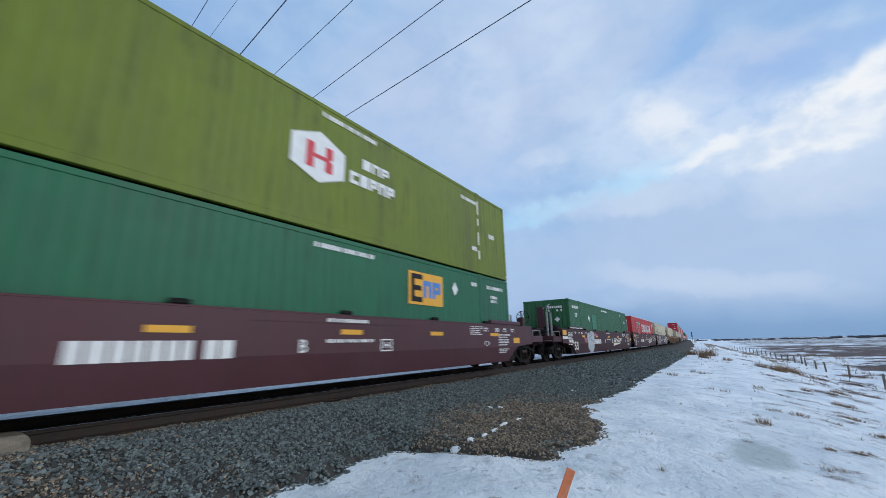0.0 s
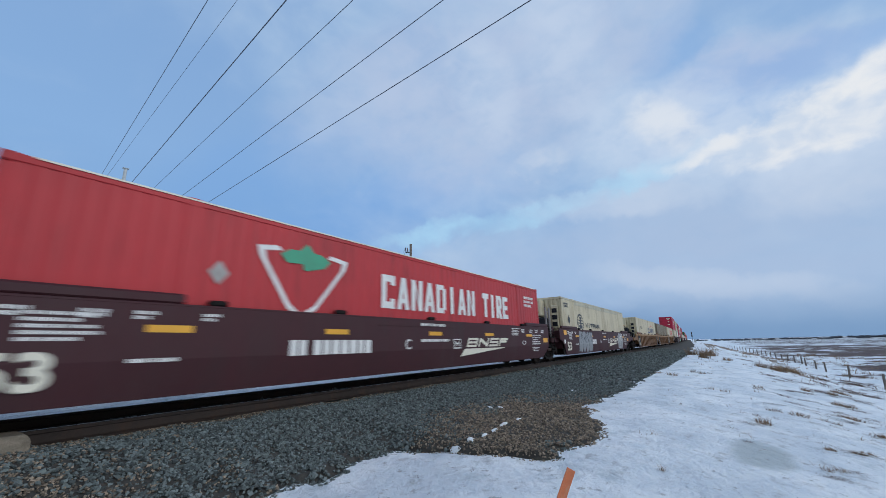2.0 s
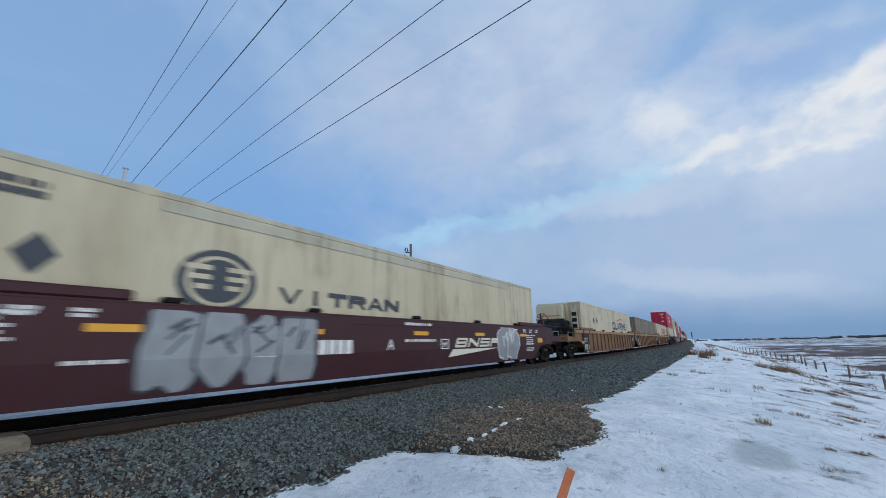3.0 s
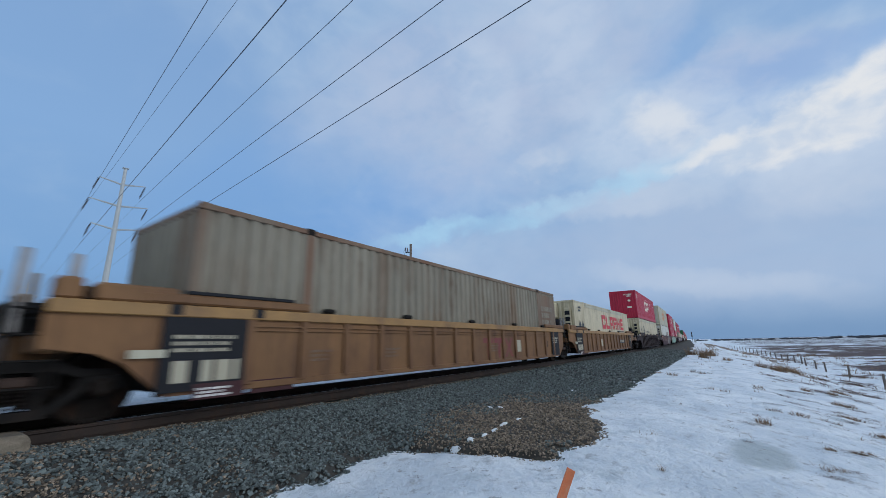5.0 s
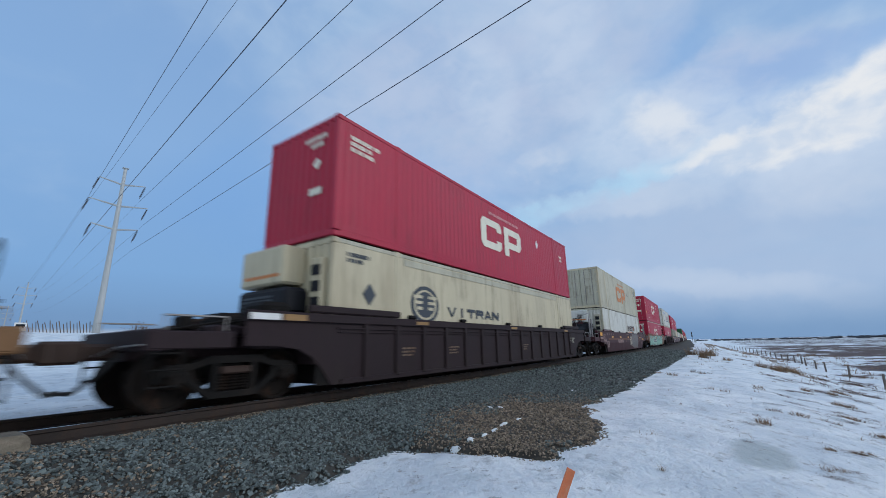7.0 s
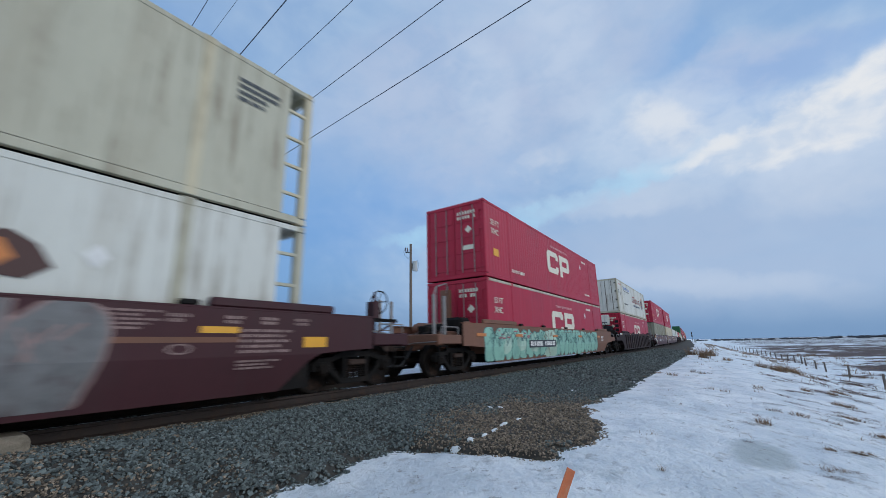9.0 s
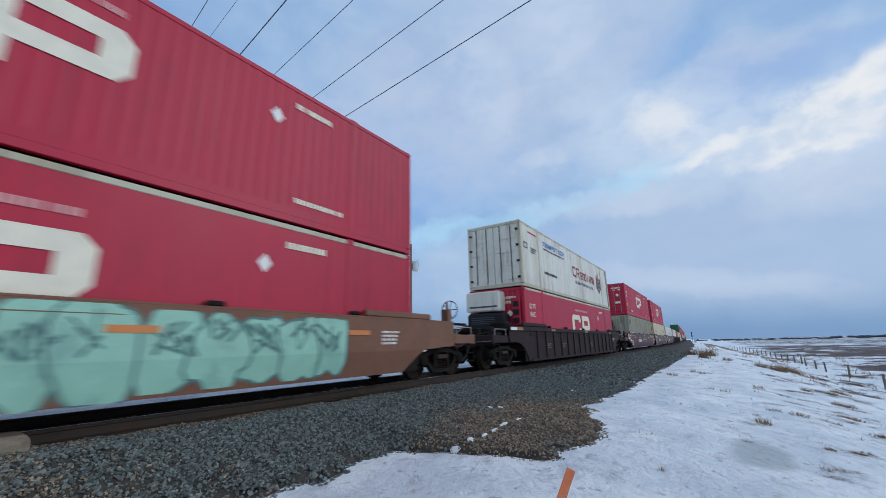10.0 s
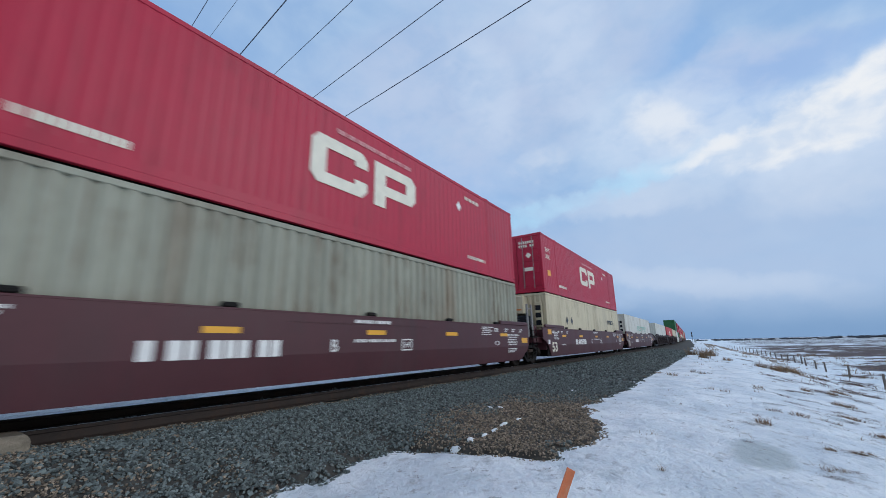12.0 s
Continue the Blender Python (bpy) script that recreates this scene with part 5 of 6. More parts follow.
def big_cp(c, z=1.08, y=6.37, mat="offmark", size=1.0):
    """Cream block emblem: an open bracket and a closed frame, both with cut corners."""
    w, h, t, k, b_ = 1.62 * size, 1.12 * size, 0.40 * size, 0.18 * size, 0.27 * size
    bm = bmesh.new()
    def tri(*pts):
        bm.faces.new([bm.verts.new((FACE, y + p, z + q)) for p, q in pts])
    for r in ((0, t, k, h - k), (k, w - k, 0, b_), (k, w - k, h - b_, h), (w - t, w, k, b_ * 1.45), (w - t, w, h - b_ * 1.45, h - k)):
        patch(bm, FACE, y + r[0], y + r[1], z + r[2], z + r[3])
    tri((0, k), (k, 0), (k, k)); tri((0, h - k), (k, h - k), (k, h)); tri((w - k, 0), (w, k), (w - k, k)); tri((w - k, h - k), (w, h - k), (w - k, h))
    part("company_emblem", bm, mat, c)
    y2, w2 = y + w + 0.24 * size, 1.60 * size
    bm = bmesh.new()
    lo = h * 0.26
    for r in ((0, t, -0.04, h), (t, w2 - k, lo, lo + b_), (t, w2 - k, h - b_, h), (w2 - t, w2, lo + k, h - k)):
        patch(bm, FACE, y2 + r[0], y2 + r[1], z + r[2], z + r[3])
    y = y2
    tri((w2 - k, lo), (w2, lo + k), (w2 - k, lo + k)); tri((w2 - k, h - k), (w2, h - k), (w2 - k, h))
    part("company_emblem", bm, mat, c)
    stencil(c, FACE, y2 - 1.2, z + h + 0.2, 2.6, 0.11, "pale_red" if mat != "orange" else mat, 1, seed=int(z * 10))


def crimson_box(end, seed, side="fine", z=1.05):
    c = container("crimson corrugated steel container with a cream block emblem" if side == "fine" else "crimson smooth-sided container with a cream block emblem", "crimson", side, end, top_mat="beige" if side == "smooth" else None)
    big_cp(c, z)
    lettering(c, FACE, 0.48, 2.02, "53 FT", 0.30, "offmark")
    lettering(c, FACE, 0.50, 1.68, "XHC", 0.30, "offmark")
    rect(c, FACE, 0.64, 1.05, 0.84, 1.12, "yellow", "label_plate")
    stencil(c, FACE - 0.006, 2.12, 0.42, 1.3, 0.13, "offmark", 1, seed=seed + 1)
    stencil(c, FACE - 0.006, 12.6, 0.42, 1.2, 0.10, "offmark", 1, seed=seed + 5)
    diamond(c, FACE, 12.1, 2.08, 0.17)
    stencil(c, FACE, 12.5, 2.42, 0.9, 0.12, "offmark", 1, seed=seed + 2)
    front(c, seed)
    return c


def front(c, seed, mat="offmark"):
    """Marks on the end that faces the camera."""
    bm = bmesh.new()
    rs = random.Random(seed)
    def q(x0, x1, z0, z1):
        bm.faces.new([bm.verts.new(p) for p in ((x0, -0.006, z0), (x1, -0.006, z0), (x1, -0.006, z1), (x0, -0.006, z1))])
    x = 0.15
    while x < 0.95:
        q(x, x + 0.08, 2.42, 2.54)
        if rs.random() < 0.8:
            q(x, x + 0.08, 2.24, 2.36)
        x += 0.115
    q(0.38, 0.82, 1.05, 1.22)
    bm.faces.new([bm.verts.new(p) for p in ((0.47, -0.006, 1.82), (0.62, -0.006, 1.67), (0.77, -0.006, 1.82), (0.62, -0.006, 1.97))])
    tagged(part("end_marks", bm, mat, c), kind="stuff")


def roundel(c, y, z, mat="slate"):
    """A round emblem: ring, dark disc and pale bars."""
    disc(c, FACE, y, z, 0.62, 0.50, mat, "company_emblem", 28)
    disc(c, FACE + 0.002, y, z, 0.50, 0.40, "cream", "company_emblem", 28, 0.86)
    bm = bmesh.new()
    for k in range(3):
        patch(bm, FACE + 0.003, y - 0.52 + 0.08 * k, y - 0.12, z + 0.16 - 0.15 * k, z + 0.24 - 0.15 * k)
        patch(bm, FACE + 0.003, y + 0.12, y + 0.52 - 0.08 * k, z + 0.16 - 0.15 * k, z + 0.24 - 0.15 * k)
    part("company_emblem", bm, "cream", c)


def cream_box(seed):
    c = container("cream insulated container with a grey round emblem and cooling unit", "cream", "smooth", "reefer", rail_mat="beige")
    roundel(c, 3.2, 1.66)
    emblem(c, FACE, 4.25, 1.40, 0.28, ("vee", "post", "tee", "bowed", "peak", "slant"), 0.555, "slate", 0.9, 0.34, name="company_emblem")
    diamond(c, FACE, 1.1, 1.75, 0.26, "slate")
    stencil(c, FACE, 0.4, 2.4, 0.7, 0.22, "slate", 2, seed=seed)
    rect(c, FACE - 0.004, 2.3, CL - 2.3, CH - 0.30, CH - 0.14, "beige", "upper_trim")
    return c


S_UNIT = {"u0": -2.486, "u1": 21.261, "u2": 40.786, "u3": 60.273, "u4": 83.825, "u5": 103.313, "u6": 122.783, "u7": 146.273, "u8": 169.925, "u9": 193.541, "u10": 217.087, "u11": 240.981, "u12": 260.488, "u13": 279.99}


def unit(u, label, mat, style, near_coupled, far_coupled, low=0.25, **kw):
    global LOW
    LOW = low
    return moving(well_car(label, mat, style, near_coupled, far_coupled, **kw), S_UNIT[u])


MAROON = "smooth-sided maroon well car with white stencils and yellow reflectors"


def build_train():
    # olive over dark green
    car = unit("u0", MAROON, "wine", "smooth", False, True)
    smooth_markings(car, 11, near_coupled=False)
    c = container("dark green container with a yellow square panel", "green", "fine", "corr")
    stencil(c, FACE, 7.32, 2.58, 1.7, 0.10, "mark", 1, seed=2)
    p_ = rect(c, FACE, 10.26, 11.8, 1.65, 2.52, "yellow", "logo_panel", "yellow panel with blue and black shapes")
    emblem(p_, FACE + 0.006, 10.36, 1.72, 0.74, ("comb",), 0.6, "black", 0.8, 0.2)
    emblem(p_, FACE + 0.006, 10.88, 1.85, 0.46, ("arch", "frame"), 0.42, "skyblue", 0.9, 0.3)
    diamond(c, FACE, 12.46, 2.24, 0.21)
    stencil(c, FACE, 13.45, 2.45, 0.35, 0.12, "mark", 1, seed=4)
    stencil(c, FACE, 14.5, 2.45, 1.2, 0.12, "mark", 1, seed=5)
    stencil(c, FACE, 14.75, 2.0, 0.5, 0.24, "mark", 2, seed=6)
    load(c, S_UNIT["u0"], 0)
    c = container("olive green corrugated container with a white hexagon emblem", "olive", "fine", "corr")
    outline_shape(c, FACE, [(6.62, 1.28), (7.32, 1.02), (8.0, 1.28), (8.0, 1.90), (7.32, 2.18), (6.62, 1.90)], "mark", "company_emblem")
    emblem(c, FACE + 0.004, 6.98, 1.30, 0.58, ("fork",), 0.72, "redink", 0.95, 0.34, name="company_emblem")
    emblem(c, FACE, 8.55, 1.78, 0.26, ("bar", "arch", "frame"), 0.32, "mark", 0.85, 0.3, name="company_emblem")
    emblem(c, FACE, 8.17, 1.32, 0.30, ("bracket", "bar", "frame", "arch", "frame"), 0.31, "mark", 0.85, 0.3, name="company_emblem")
    stencil(c, FACE, 7.34, 2.58, 1.65, 0.11, "mark", 1, seed=8)
    stencil(c, FACE, 13.0, 2.42, 0.95, 0.12, "mark", 1, seed=9)
    stencil(c, FACE, 14.85, 1.4, 0.4, 0.16, "mark", 1, seed=10)
    stencil(c, FACE, 13.6, 0.75, 0.35, 0.14, "mark", 1, seed=12)
    for z, h in ((0.5, 0.3), (1.0, 0.45), (1.7, 0.25), (2.1, 0.5)):
        rect(c, HALF + 0.006, CL - 2.14, CL - 2.05, z, z + h, "offmark", "worn_tape", "worn pale reflective tape")
    load(c, S_UNIT["u0"], 1)
    # the three-unit car with green, red and cream boxes
    car = unit("u1", MAROON + ", sprayed tag", "maroon", "smooth", True, False)
    smooth_markings(car, 21, swoosh=True)
    for pts in (((2.0, 1.12), (2.5, 1.05), (2.95, 1.22), (2.95, 0.98), (2.4, 0.92), (2.75, 0.80), (2.1, 0.84), (2.35, 1.0)),
                ((4.0, 1.40), (4.45, 1.30), (4.55, 1.44), (4.75, 1.30), (5.2, 1.26), (4.75, 1.20), (4.5, 1.16), (4.3, 1.22), (3.95, 1.15))):
        outline_shape(car, DF, pts, "pink", "sprayed_splash")
    tag(car, 2.9, 4.15, 0.24, 1.47, "pale_spray", "silver", 3, count=1)
    for a, b, c_, d_ in ((3.0, 1.05, 3.75, 1.22), (3.0, 1.0, 3.5, 0.98), (3.5, 0.98, 4.1, 0.82), (3.1, 1.28, 3.7, 1.30)):
        outline_shape(car, DF + 0.010, [(a, b), (c_, d_), (c_, d_ + 0.035), (a, b + 0.03)], "slate", "sprayed_stroke")
    c = container("mid green corrugated steel container with white stencils", "leaf", "fine", "corr")
    stencil(c, FACE, 7.3, 2.58, 1.7, 0.10, "mark", 1, seed=31)
    stencil(c, FACE, 0.55, 2.42, 1.2, 0.15, "mark", 1, seed=32)
    stencil(c, FACE, 0.95, 1.95, 0.5, 0.22, "mark", 2, seed=33)
    diamond(c, FACE, 3.9, 2.0, 0.22)
    rect(c, FACE - 0.006, 4.6, 5.6, 1.35, 2.25, "repaint", "repaired_patch", "brighter green repainted patch")
    stencil(c, FACE, 13.43, 2.52, 0.4, 0.15, "mark", 2, seed=34)
    stencil(c, FACE, 14.9, 1.98, 0.42, 0.16, "mark", 1, seed=35)
    front(c, 36, "mark")
    load(c, S_UNIT["u1"], 0)
    car = unit("u2", MAROON, "maroon", "smooth", False, False)
    smooth_markings(car, 41, swoosh=True, letter="C", near_coupled=False)
    c = container("red corrugated steel container with large white block emblem", "red", "fine", "corr", post_mat="red")
    emblem(c, FACE, 6.28, 1.48, 0.80, ("bracket", "peak", "slant", "peak", "loop", "post", "peak", "slant"), 0.555, "mark", 0.84, 0.2, name="company_emblem")
    emblem(c, FACE, 11.15, 1.48, 0.80, ("tee", "post", "bowed", "comb"), 0.50, "mark", 0.86, 0.22, name="company_emblem")
    bm = bmesh.new()
    ring = [(3.15, 2.38), (3.55, 2.44), (4.75, 2.44), (5.2, 2.38), (5.15, 2.2), (4.45, 1.32), (4.1, 1.12), (3.8, 1.32), (3.2, 2.2)]
    cy, cz = 4.17, 1.9
    inner_ = [(cy + (a - cy) * 0.86, cz + (b - cz) * 0.86) for a, b in ring]
    o = [bm.verts.new((FACE, a, b)) for a, b in ring]
    q = [bm.verts.new((FACE, a, b)) for a, b in inner_]
    for i in range(len(o)):
        j = (i + 1) % len(o)
        if i not in (1,):
            bm.faces.new((o[i], o[j], q[j], q[i]))
    part("company_emblem", bm, "mark", c)
    outline_shape(c, FACE + 0.002, [(4.12, 2.05), (4.2, 2.05), (4.2, 2.18), (4.6, 2.15), (4.75, 2.3), (4.5, 2.42), (4.35, 2.42), (4.17, 2.58), (4.0, 2.42), (3.8, 2.42), (3.6, 2.3), (3.75, 2.15), (4.12, 2.18)], "tealink", "company_emblem")
    diamond(c, FACE, 2.55, 1.8, 0.2, "rod")
    stencil(c, FACE, 14.65, 2.05, 0.95, 0.42, "mark", 3, gap=0.6, seed=42)
    rect(c, HALF + 0.012, 0.3, CL - 0.3, CH - 0.035, CH - 0.01, "offmark", "worn_roof_edge")
    front(c, 43, "mark")
    load(c, S_UNIT["u2"], 0)
    car = unit("u3", MAROON + ", sprayed tags", "maroon", "smooth", False, True)
    smooth_markings(car, 61, swoosh=True, letter="A", near_coupled=False)
    tag(car, 2.3, 5.0, 0.3, 1.42, "silver", "slate", 5)
    tag(car, 12.7, 14.2, 0.3, 1.42, "silver", "mark", 6)
    load(cream_box(7), S_UNIT["u3"], 0)
    # the three-unit brown ribbed car
    BR = "ribbed orange-brown well car with dark stencil panels"
    car = unit("u4", BR, "brown", "ribbed", True, False, cap_mat="rust")
    ribbed_markings(car, seed=71)
    c = container("cream insulated container with blue block emblem and cooling unit", "cream", "smooth", "reefer")
    emblem(c, FACE, 8.4, 1.45, 0.55, ("bracket", "corner", "peak", "bowed", "fork", "comb"), 0.88, "navy", 0.8, 0.24, name="company_emblem")
    outline_shape(c, FACE, [(10.2, 2.10), (11.8, 2.30), (13.6, 2.12), (13.6, 2.16), (11.8, 2.37), (10.2, 2.17)], "redink", "company_emblem")
    diamond(c, FACE, 2.9, 1.9, 0.22, "slate"); diamond(c, FACE, 3.7, 1.9, 0.22, "slate")
    load(c, S_UNIT["u4"], 0)
    car = unit("u5", BR, "brown", "ribbed", False, False)
    ribbed_markings(car, seed=81)
    # faded red blocks and a pale grid plate on the bays
    emblem(car, 1.3425, 8.85, 0.40, 0.66, ("tee", "tee", "cross"), 0.78, "faded", 0.88, 0.26, name="faded_emblem")
    rect(car, 1.3445, 11.25, 11.8, 0.55, 0.98, "beige", "grid_plate")
    c = container("grey corrugated container streaked with rust", "grey", "wave", "corr", post_mat="grey_rust", rail_mat="grey_rust")
    load(c, S_UNIT["u5"], 0)
    rect(c, HALF - 0.009, CL - 2.0, CL - 0.2, 0.2, CH - 0.2, "grey_rust", "rusted_bay", "rusty patched end bay")
    stencil(c, FACE, CL - 1.75, 1.1, 1.3, 1.1, "grey", 4, gap=0.4, seed=83)
    car = unit("u6", BR, "brown", "ribbed", False, True, cap_mat="brown")
    ribbed_markings(car, seed=91)
    rect(car, SILL - 0.004, 11.2, 12.95, 0.72, 0.96, "slate", "number_panel", "dark panel with pale bars")
    stencil(car, SILL, 11.3, 0.76, 1.55, 0.16, "beige", 1, seed=92)
    rect(car, 1.3445, 5.14, 5.73, 0.57, 1.0, "beige", "grid_plate")
    stencil(car, 1.3475, 6.2, 0.72, 0.6, 0.28, "faded", 3, gap=0.5, seed=95)
    c = container("cream smooth container with large red block emblem", "cream", "smooth", "reefer", rail_mat="beige")
    emblem(c, FACE, 6.45, 1.45, 0.92, ("bracket", "corner", "arch_bar", "bowed", "fork", "comb"), 1.25, "redink", 0.84, 0.27, name="company_emblem")
    stencil(c, FACE, 11.1, 1.28, 2.7, 0.10, "slate", 1, seed=93)
    diamond(c, FACE, 1.0, 1.55, 0.26, "slate"); diamond(c, FACE, 1.6, 1.55, 0.26, "slate")
    stencil(c, FACE, 0.85, 2.3, 0.6, 0.3, "slate", 2, seed=94)
    rect(c, FACE - 0.004, 2.3, CL - 2.3, CH - 0.28, CH - 0.14, "beige", "upper_trim")
    load(c, S_UNIT["u6"], 0)
    # crimson over cream on a dark ribbed car
    PL = "ribbed dull plum well car with grimy sides"
    car = unit("u7", PL, "plum", "ribbed", True, True, low=0.15)
    ribbed_markings(car, "plum", 101, False)
    load(cream_box(17), S_UNIT["u7"], 0)
    c = container("crimson corrugated steel container with a cream block emblem", "crimson", "fine", "corr")
    big_cp(c, 1.05, 6.5)
    stencil(c, FACE, 0.4, 2.1, 0.95, 0.4, "offmark", 3, seed=102)
    diamond(c, FACE, 11.8, 2.1, 0.2)
    stencil(c, FACE, 14.9, 1.8, 0.4, 0.3, "offmark", 2, seed=103)
    front(c, 104)
    load(c, S_UNIT["u7"], 1)
    # beige over white on a maroon car with sprayed letters
    car = unit("u8", "maroon smooth-sided well car with faded stripe and grey sprayed tags", "maroon", "smooth", True, True, low=0.15)
    smooth_markings(car, 111, ink="faint")
    rect(car, DF - 0.002, 0.6, 15.0, 0.97, 1.05, "rust", "stripe")
    tag(car, 10.15, 13.2, 0.22, 1.46, "dull_spray", "faint", 8)
    tag(car, 9.1, 9.95, 0.42, 1.3, "offmark", "maroon", 9, thin=True)
    c = container("white insulated container with dark brown slanting emblem", "white", "smooth", "reefer", "frame", post_mat="beige")
    emblem(c, FACE, 9.10, 1.43, 0.46, ("double", "post", "zig", "loop", "arch"), 0.56, "darkbrown", 0.88, 0.30, lean=0.45, name="company_emblem")
    outline_shape(c, FACE, [(9.05, 1.27), (9.8, 1.38), (11.0, 1.36), (11.9, 1.28), (11.0, 1.30), (9.9, 1.31)], "orange", "company_emblem")
    outline_shape(c, FACE + 0.002, [(12.05, 1.93), (12.3, 1.99), (12.55, 1.85), (12.72, 1.6), (12.5, 1.44), (12.2, 1.47), (12.3, 1.72)], "darkbrown", "company_emblem")
    outline_shape(c, FACE + 0.003, [(12.08, 1.88), (12.25, 1.88), (12.38, 1.68), (12.2, 1.51), (12.05, 1.53), (12.2, 1.69)], "orange", "company_emblem")
    diamond(c, FACE, 13.1, 1.80, 0.17)
    load(c, S_UNIT["u8"], 0)
    c = container("beige weathered container with orange block emblem", "beige", "smooth", "doors", "frame", post_mat="cream")
    big_cp(c, 0.86, 5.95, "orange", 1.12)
    diamond(c, FACE, 11.0, 1.76, 0.2, "slate")
    stencil(c, FACE, 14.6, 2.0, 0.8, 0.45, "slate", 4, gap=0.7, seed=112)
    load(c, S_UNIT["u8"], 1)
    # crimson over crimson on a rusty car covered in mint paint
    car = unit("u9", "smooth rusty well car covered in mint green graffiti", "rust", "smooth", True, True, cap_mat="rust")
    graffiti(car)
    load(crimson_box("doors", 121, "smooth", 0.95), S_UNIT["u9"], 0)
    load(crimson_box("doors", 131), S_UNIT["u9"], 1)
    # white refrigerated box over crimson on a dark ribbed car
    car = unit("u10", PL, "plum", "ribbed", True, True, low=0.15)
    ribbed_markings(car, "plum", 141, False)
    c = crimson_box("reefer", 142, "smooth", 0.95)
    load(c, S_UNIT["u10"], 0)
    c = container("white insulated container with red ornate emblem and crest", "white", "smooth", "doors", "frame", rail_mat="beige", post_mat="beige")
    emblem(c, FACE, 2.69, 2.22, 0.24, ("tee", "comb", "slant", "frame", "zig", "tee", "peak", "bracket", "fork"), 0.375, "skyblue", 0.82, 0.24, name="company_emblem")
    stencil(c, FACE, 2.75, 2.06, 3.2, 0.07, "slate", 1, seed=143)
    emblem(c, FACE, 7.4, 1.36, 0.60, ("bracket", "bowed"), 0.72, "oxblood", 0.8, 0.17, name="company_emblem")
    emblem(c, FACE, 8.95, 1.36, 0.46, ("comb", "arch", "loop", "post", "peak", "arch", "loop"), 0.46, "oxblood", 0.84, 0.19, name="company_emblem")
    lettering(c, FACE, 7.72, 0.98, "GLOBAL TRANSPORTATION", 0.24, "navy", stretch=1.28)
    stencil(c, FACE, 2.7, 0.85, 1.75, 0.13, "slate", 1, seed=145)
    # crest: shield, top figure and supporters in muted colours
    outline_shape(c, FACE, [(13.0, 1.9), (13.62, 1.9), (13.62, 1.1), (13.31, 0.86), (13.0, 1.1)], "navy", "crest")
    for k in range(3):
        rect(c, FACE + 0.002, 13.1, 13.52, 1.68 - k * 0.26, 1.76 - k * 0.26, "orange", "crest")
    outline_shape(c, FACE, [(13.12, 1.92), (13.5, 1.92), (13.42, 2.2), (13.31, 2.3), (13.2, 2.2)], "orange", "crest")
    outline_shape(c, FACE, [(12.72, 1.2), (12.98, 1.1), (12.98, 2.0), (12.85, 2.1), (12.75, 1.8)], "rust", "crest")
    outline_shape(c, FACE, [(13.64, 1.1), (13.9, 1.2), (13.87, 1.8), (13.77, 2.1), (13.64, 2.0)], "rust", "crest")
    bm = bmesh.new()
    for a in ((0.35, 0.75, 1.95, 1.99), (0.35, 0.75, 1.72, 1.76), (0.35, 0.40, 1.76, 1.95), (0.70, 0.75, 1.76, 1.95)):
        patch(bm, FACE, *a)
    part("hatch_outline", bm, "slate", c)
    stencil(c, FACE, 1.1, 1.6, 0.7, 0.25, "slate", 3, seed=146)
    stencil(c, FACE, 0.9, 2.48, 1.0, 0.08, "redink", 1, seed=147)
    load(c, S_UNIT["u10"], 1)
    # the three-unit maroon car behind it
    car = unit("u11", MAROON, "wine", "smooth", True, False)
    smooth_markings(car, 151)
    c = container("grey-green corrugated container with rust stains", "grey_pale", "wave", "corr", post_mat="grey_pale", rail_mat="grey_pale")
    stencil(c, FACE, 0.35, 2.1, 1.0, 0.4, "slate", 3, seed=152)
    load(c, S_UNIT["u11"], 0)
    load(crimson_box("doors", 153), S_UNIT["u11"], 1)
    car = unit("u12", MAROON, "wine", "smooth", False, False)
    smooth_markings(car, 161, letter="C", near_coupled=False)
    c = container("cream insulated container with small dark emblem", "cream", "smooth", "reefer")
    emblem(c, FACE, 12.3, 1.75, 0.3, ("frame", "arch", "bar", "bracket", "fork"), 0.4, "slate", 0.8, 0.25, name="company_emblem")
    diamond(c, FACE, 3.0, 1.7, 0.22, "slate"); diamond(c, FACE, 3.8, 1.7, 0.22, "slate")
    load(c, S_UNIT["u12"], 0)
    load(crimson_box("doors", 163), S_UNIT["u12"], 1)
    car = unit("u13", MAROON, "wine", "smooth", False, True)
    smooth_markings(car, 171, letter="A", near_coupled=False)
    c = container("white container with pale green block emblem", "white", "smooth", "reefer")
    emblem(c, FACE, 6.5, 1.55, 0.45, ("frame", "comb", "bracket", "arch", "frame", "zig", "tee"), 0.9, "mint", 0.8, 0.25, name="company_emblem")
    load(c, S_UNIT["u13"], 0)
    # further units, told apart only by colour
    s = S_UNIT["u13"]
    rows = [("plum", True, False, "white", None), ("plum", False, False, "red", None), ("plum", False, True, "cream", None),
            ("silver_car", True, True, "white", "leaf"), ("maroon", True, True, "green", "crimson"), ("maroon", True, False, "red", "crimson"),
            ("plum", False, True, "white", "red"), ("brown", True, True, "beige", "crimson"), ("maroon", True, False, "crimson", "red"),
            ("maroon", False, True, "cream", "red"), ("brown", True, True, "red", "beige"), ("plum", True, True, "crimson", "grey"), ("maroon", True, True, "red", "red"), ("brown", True, True, "crimson", "beige")]
    prev_far = True
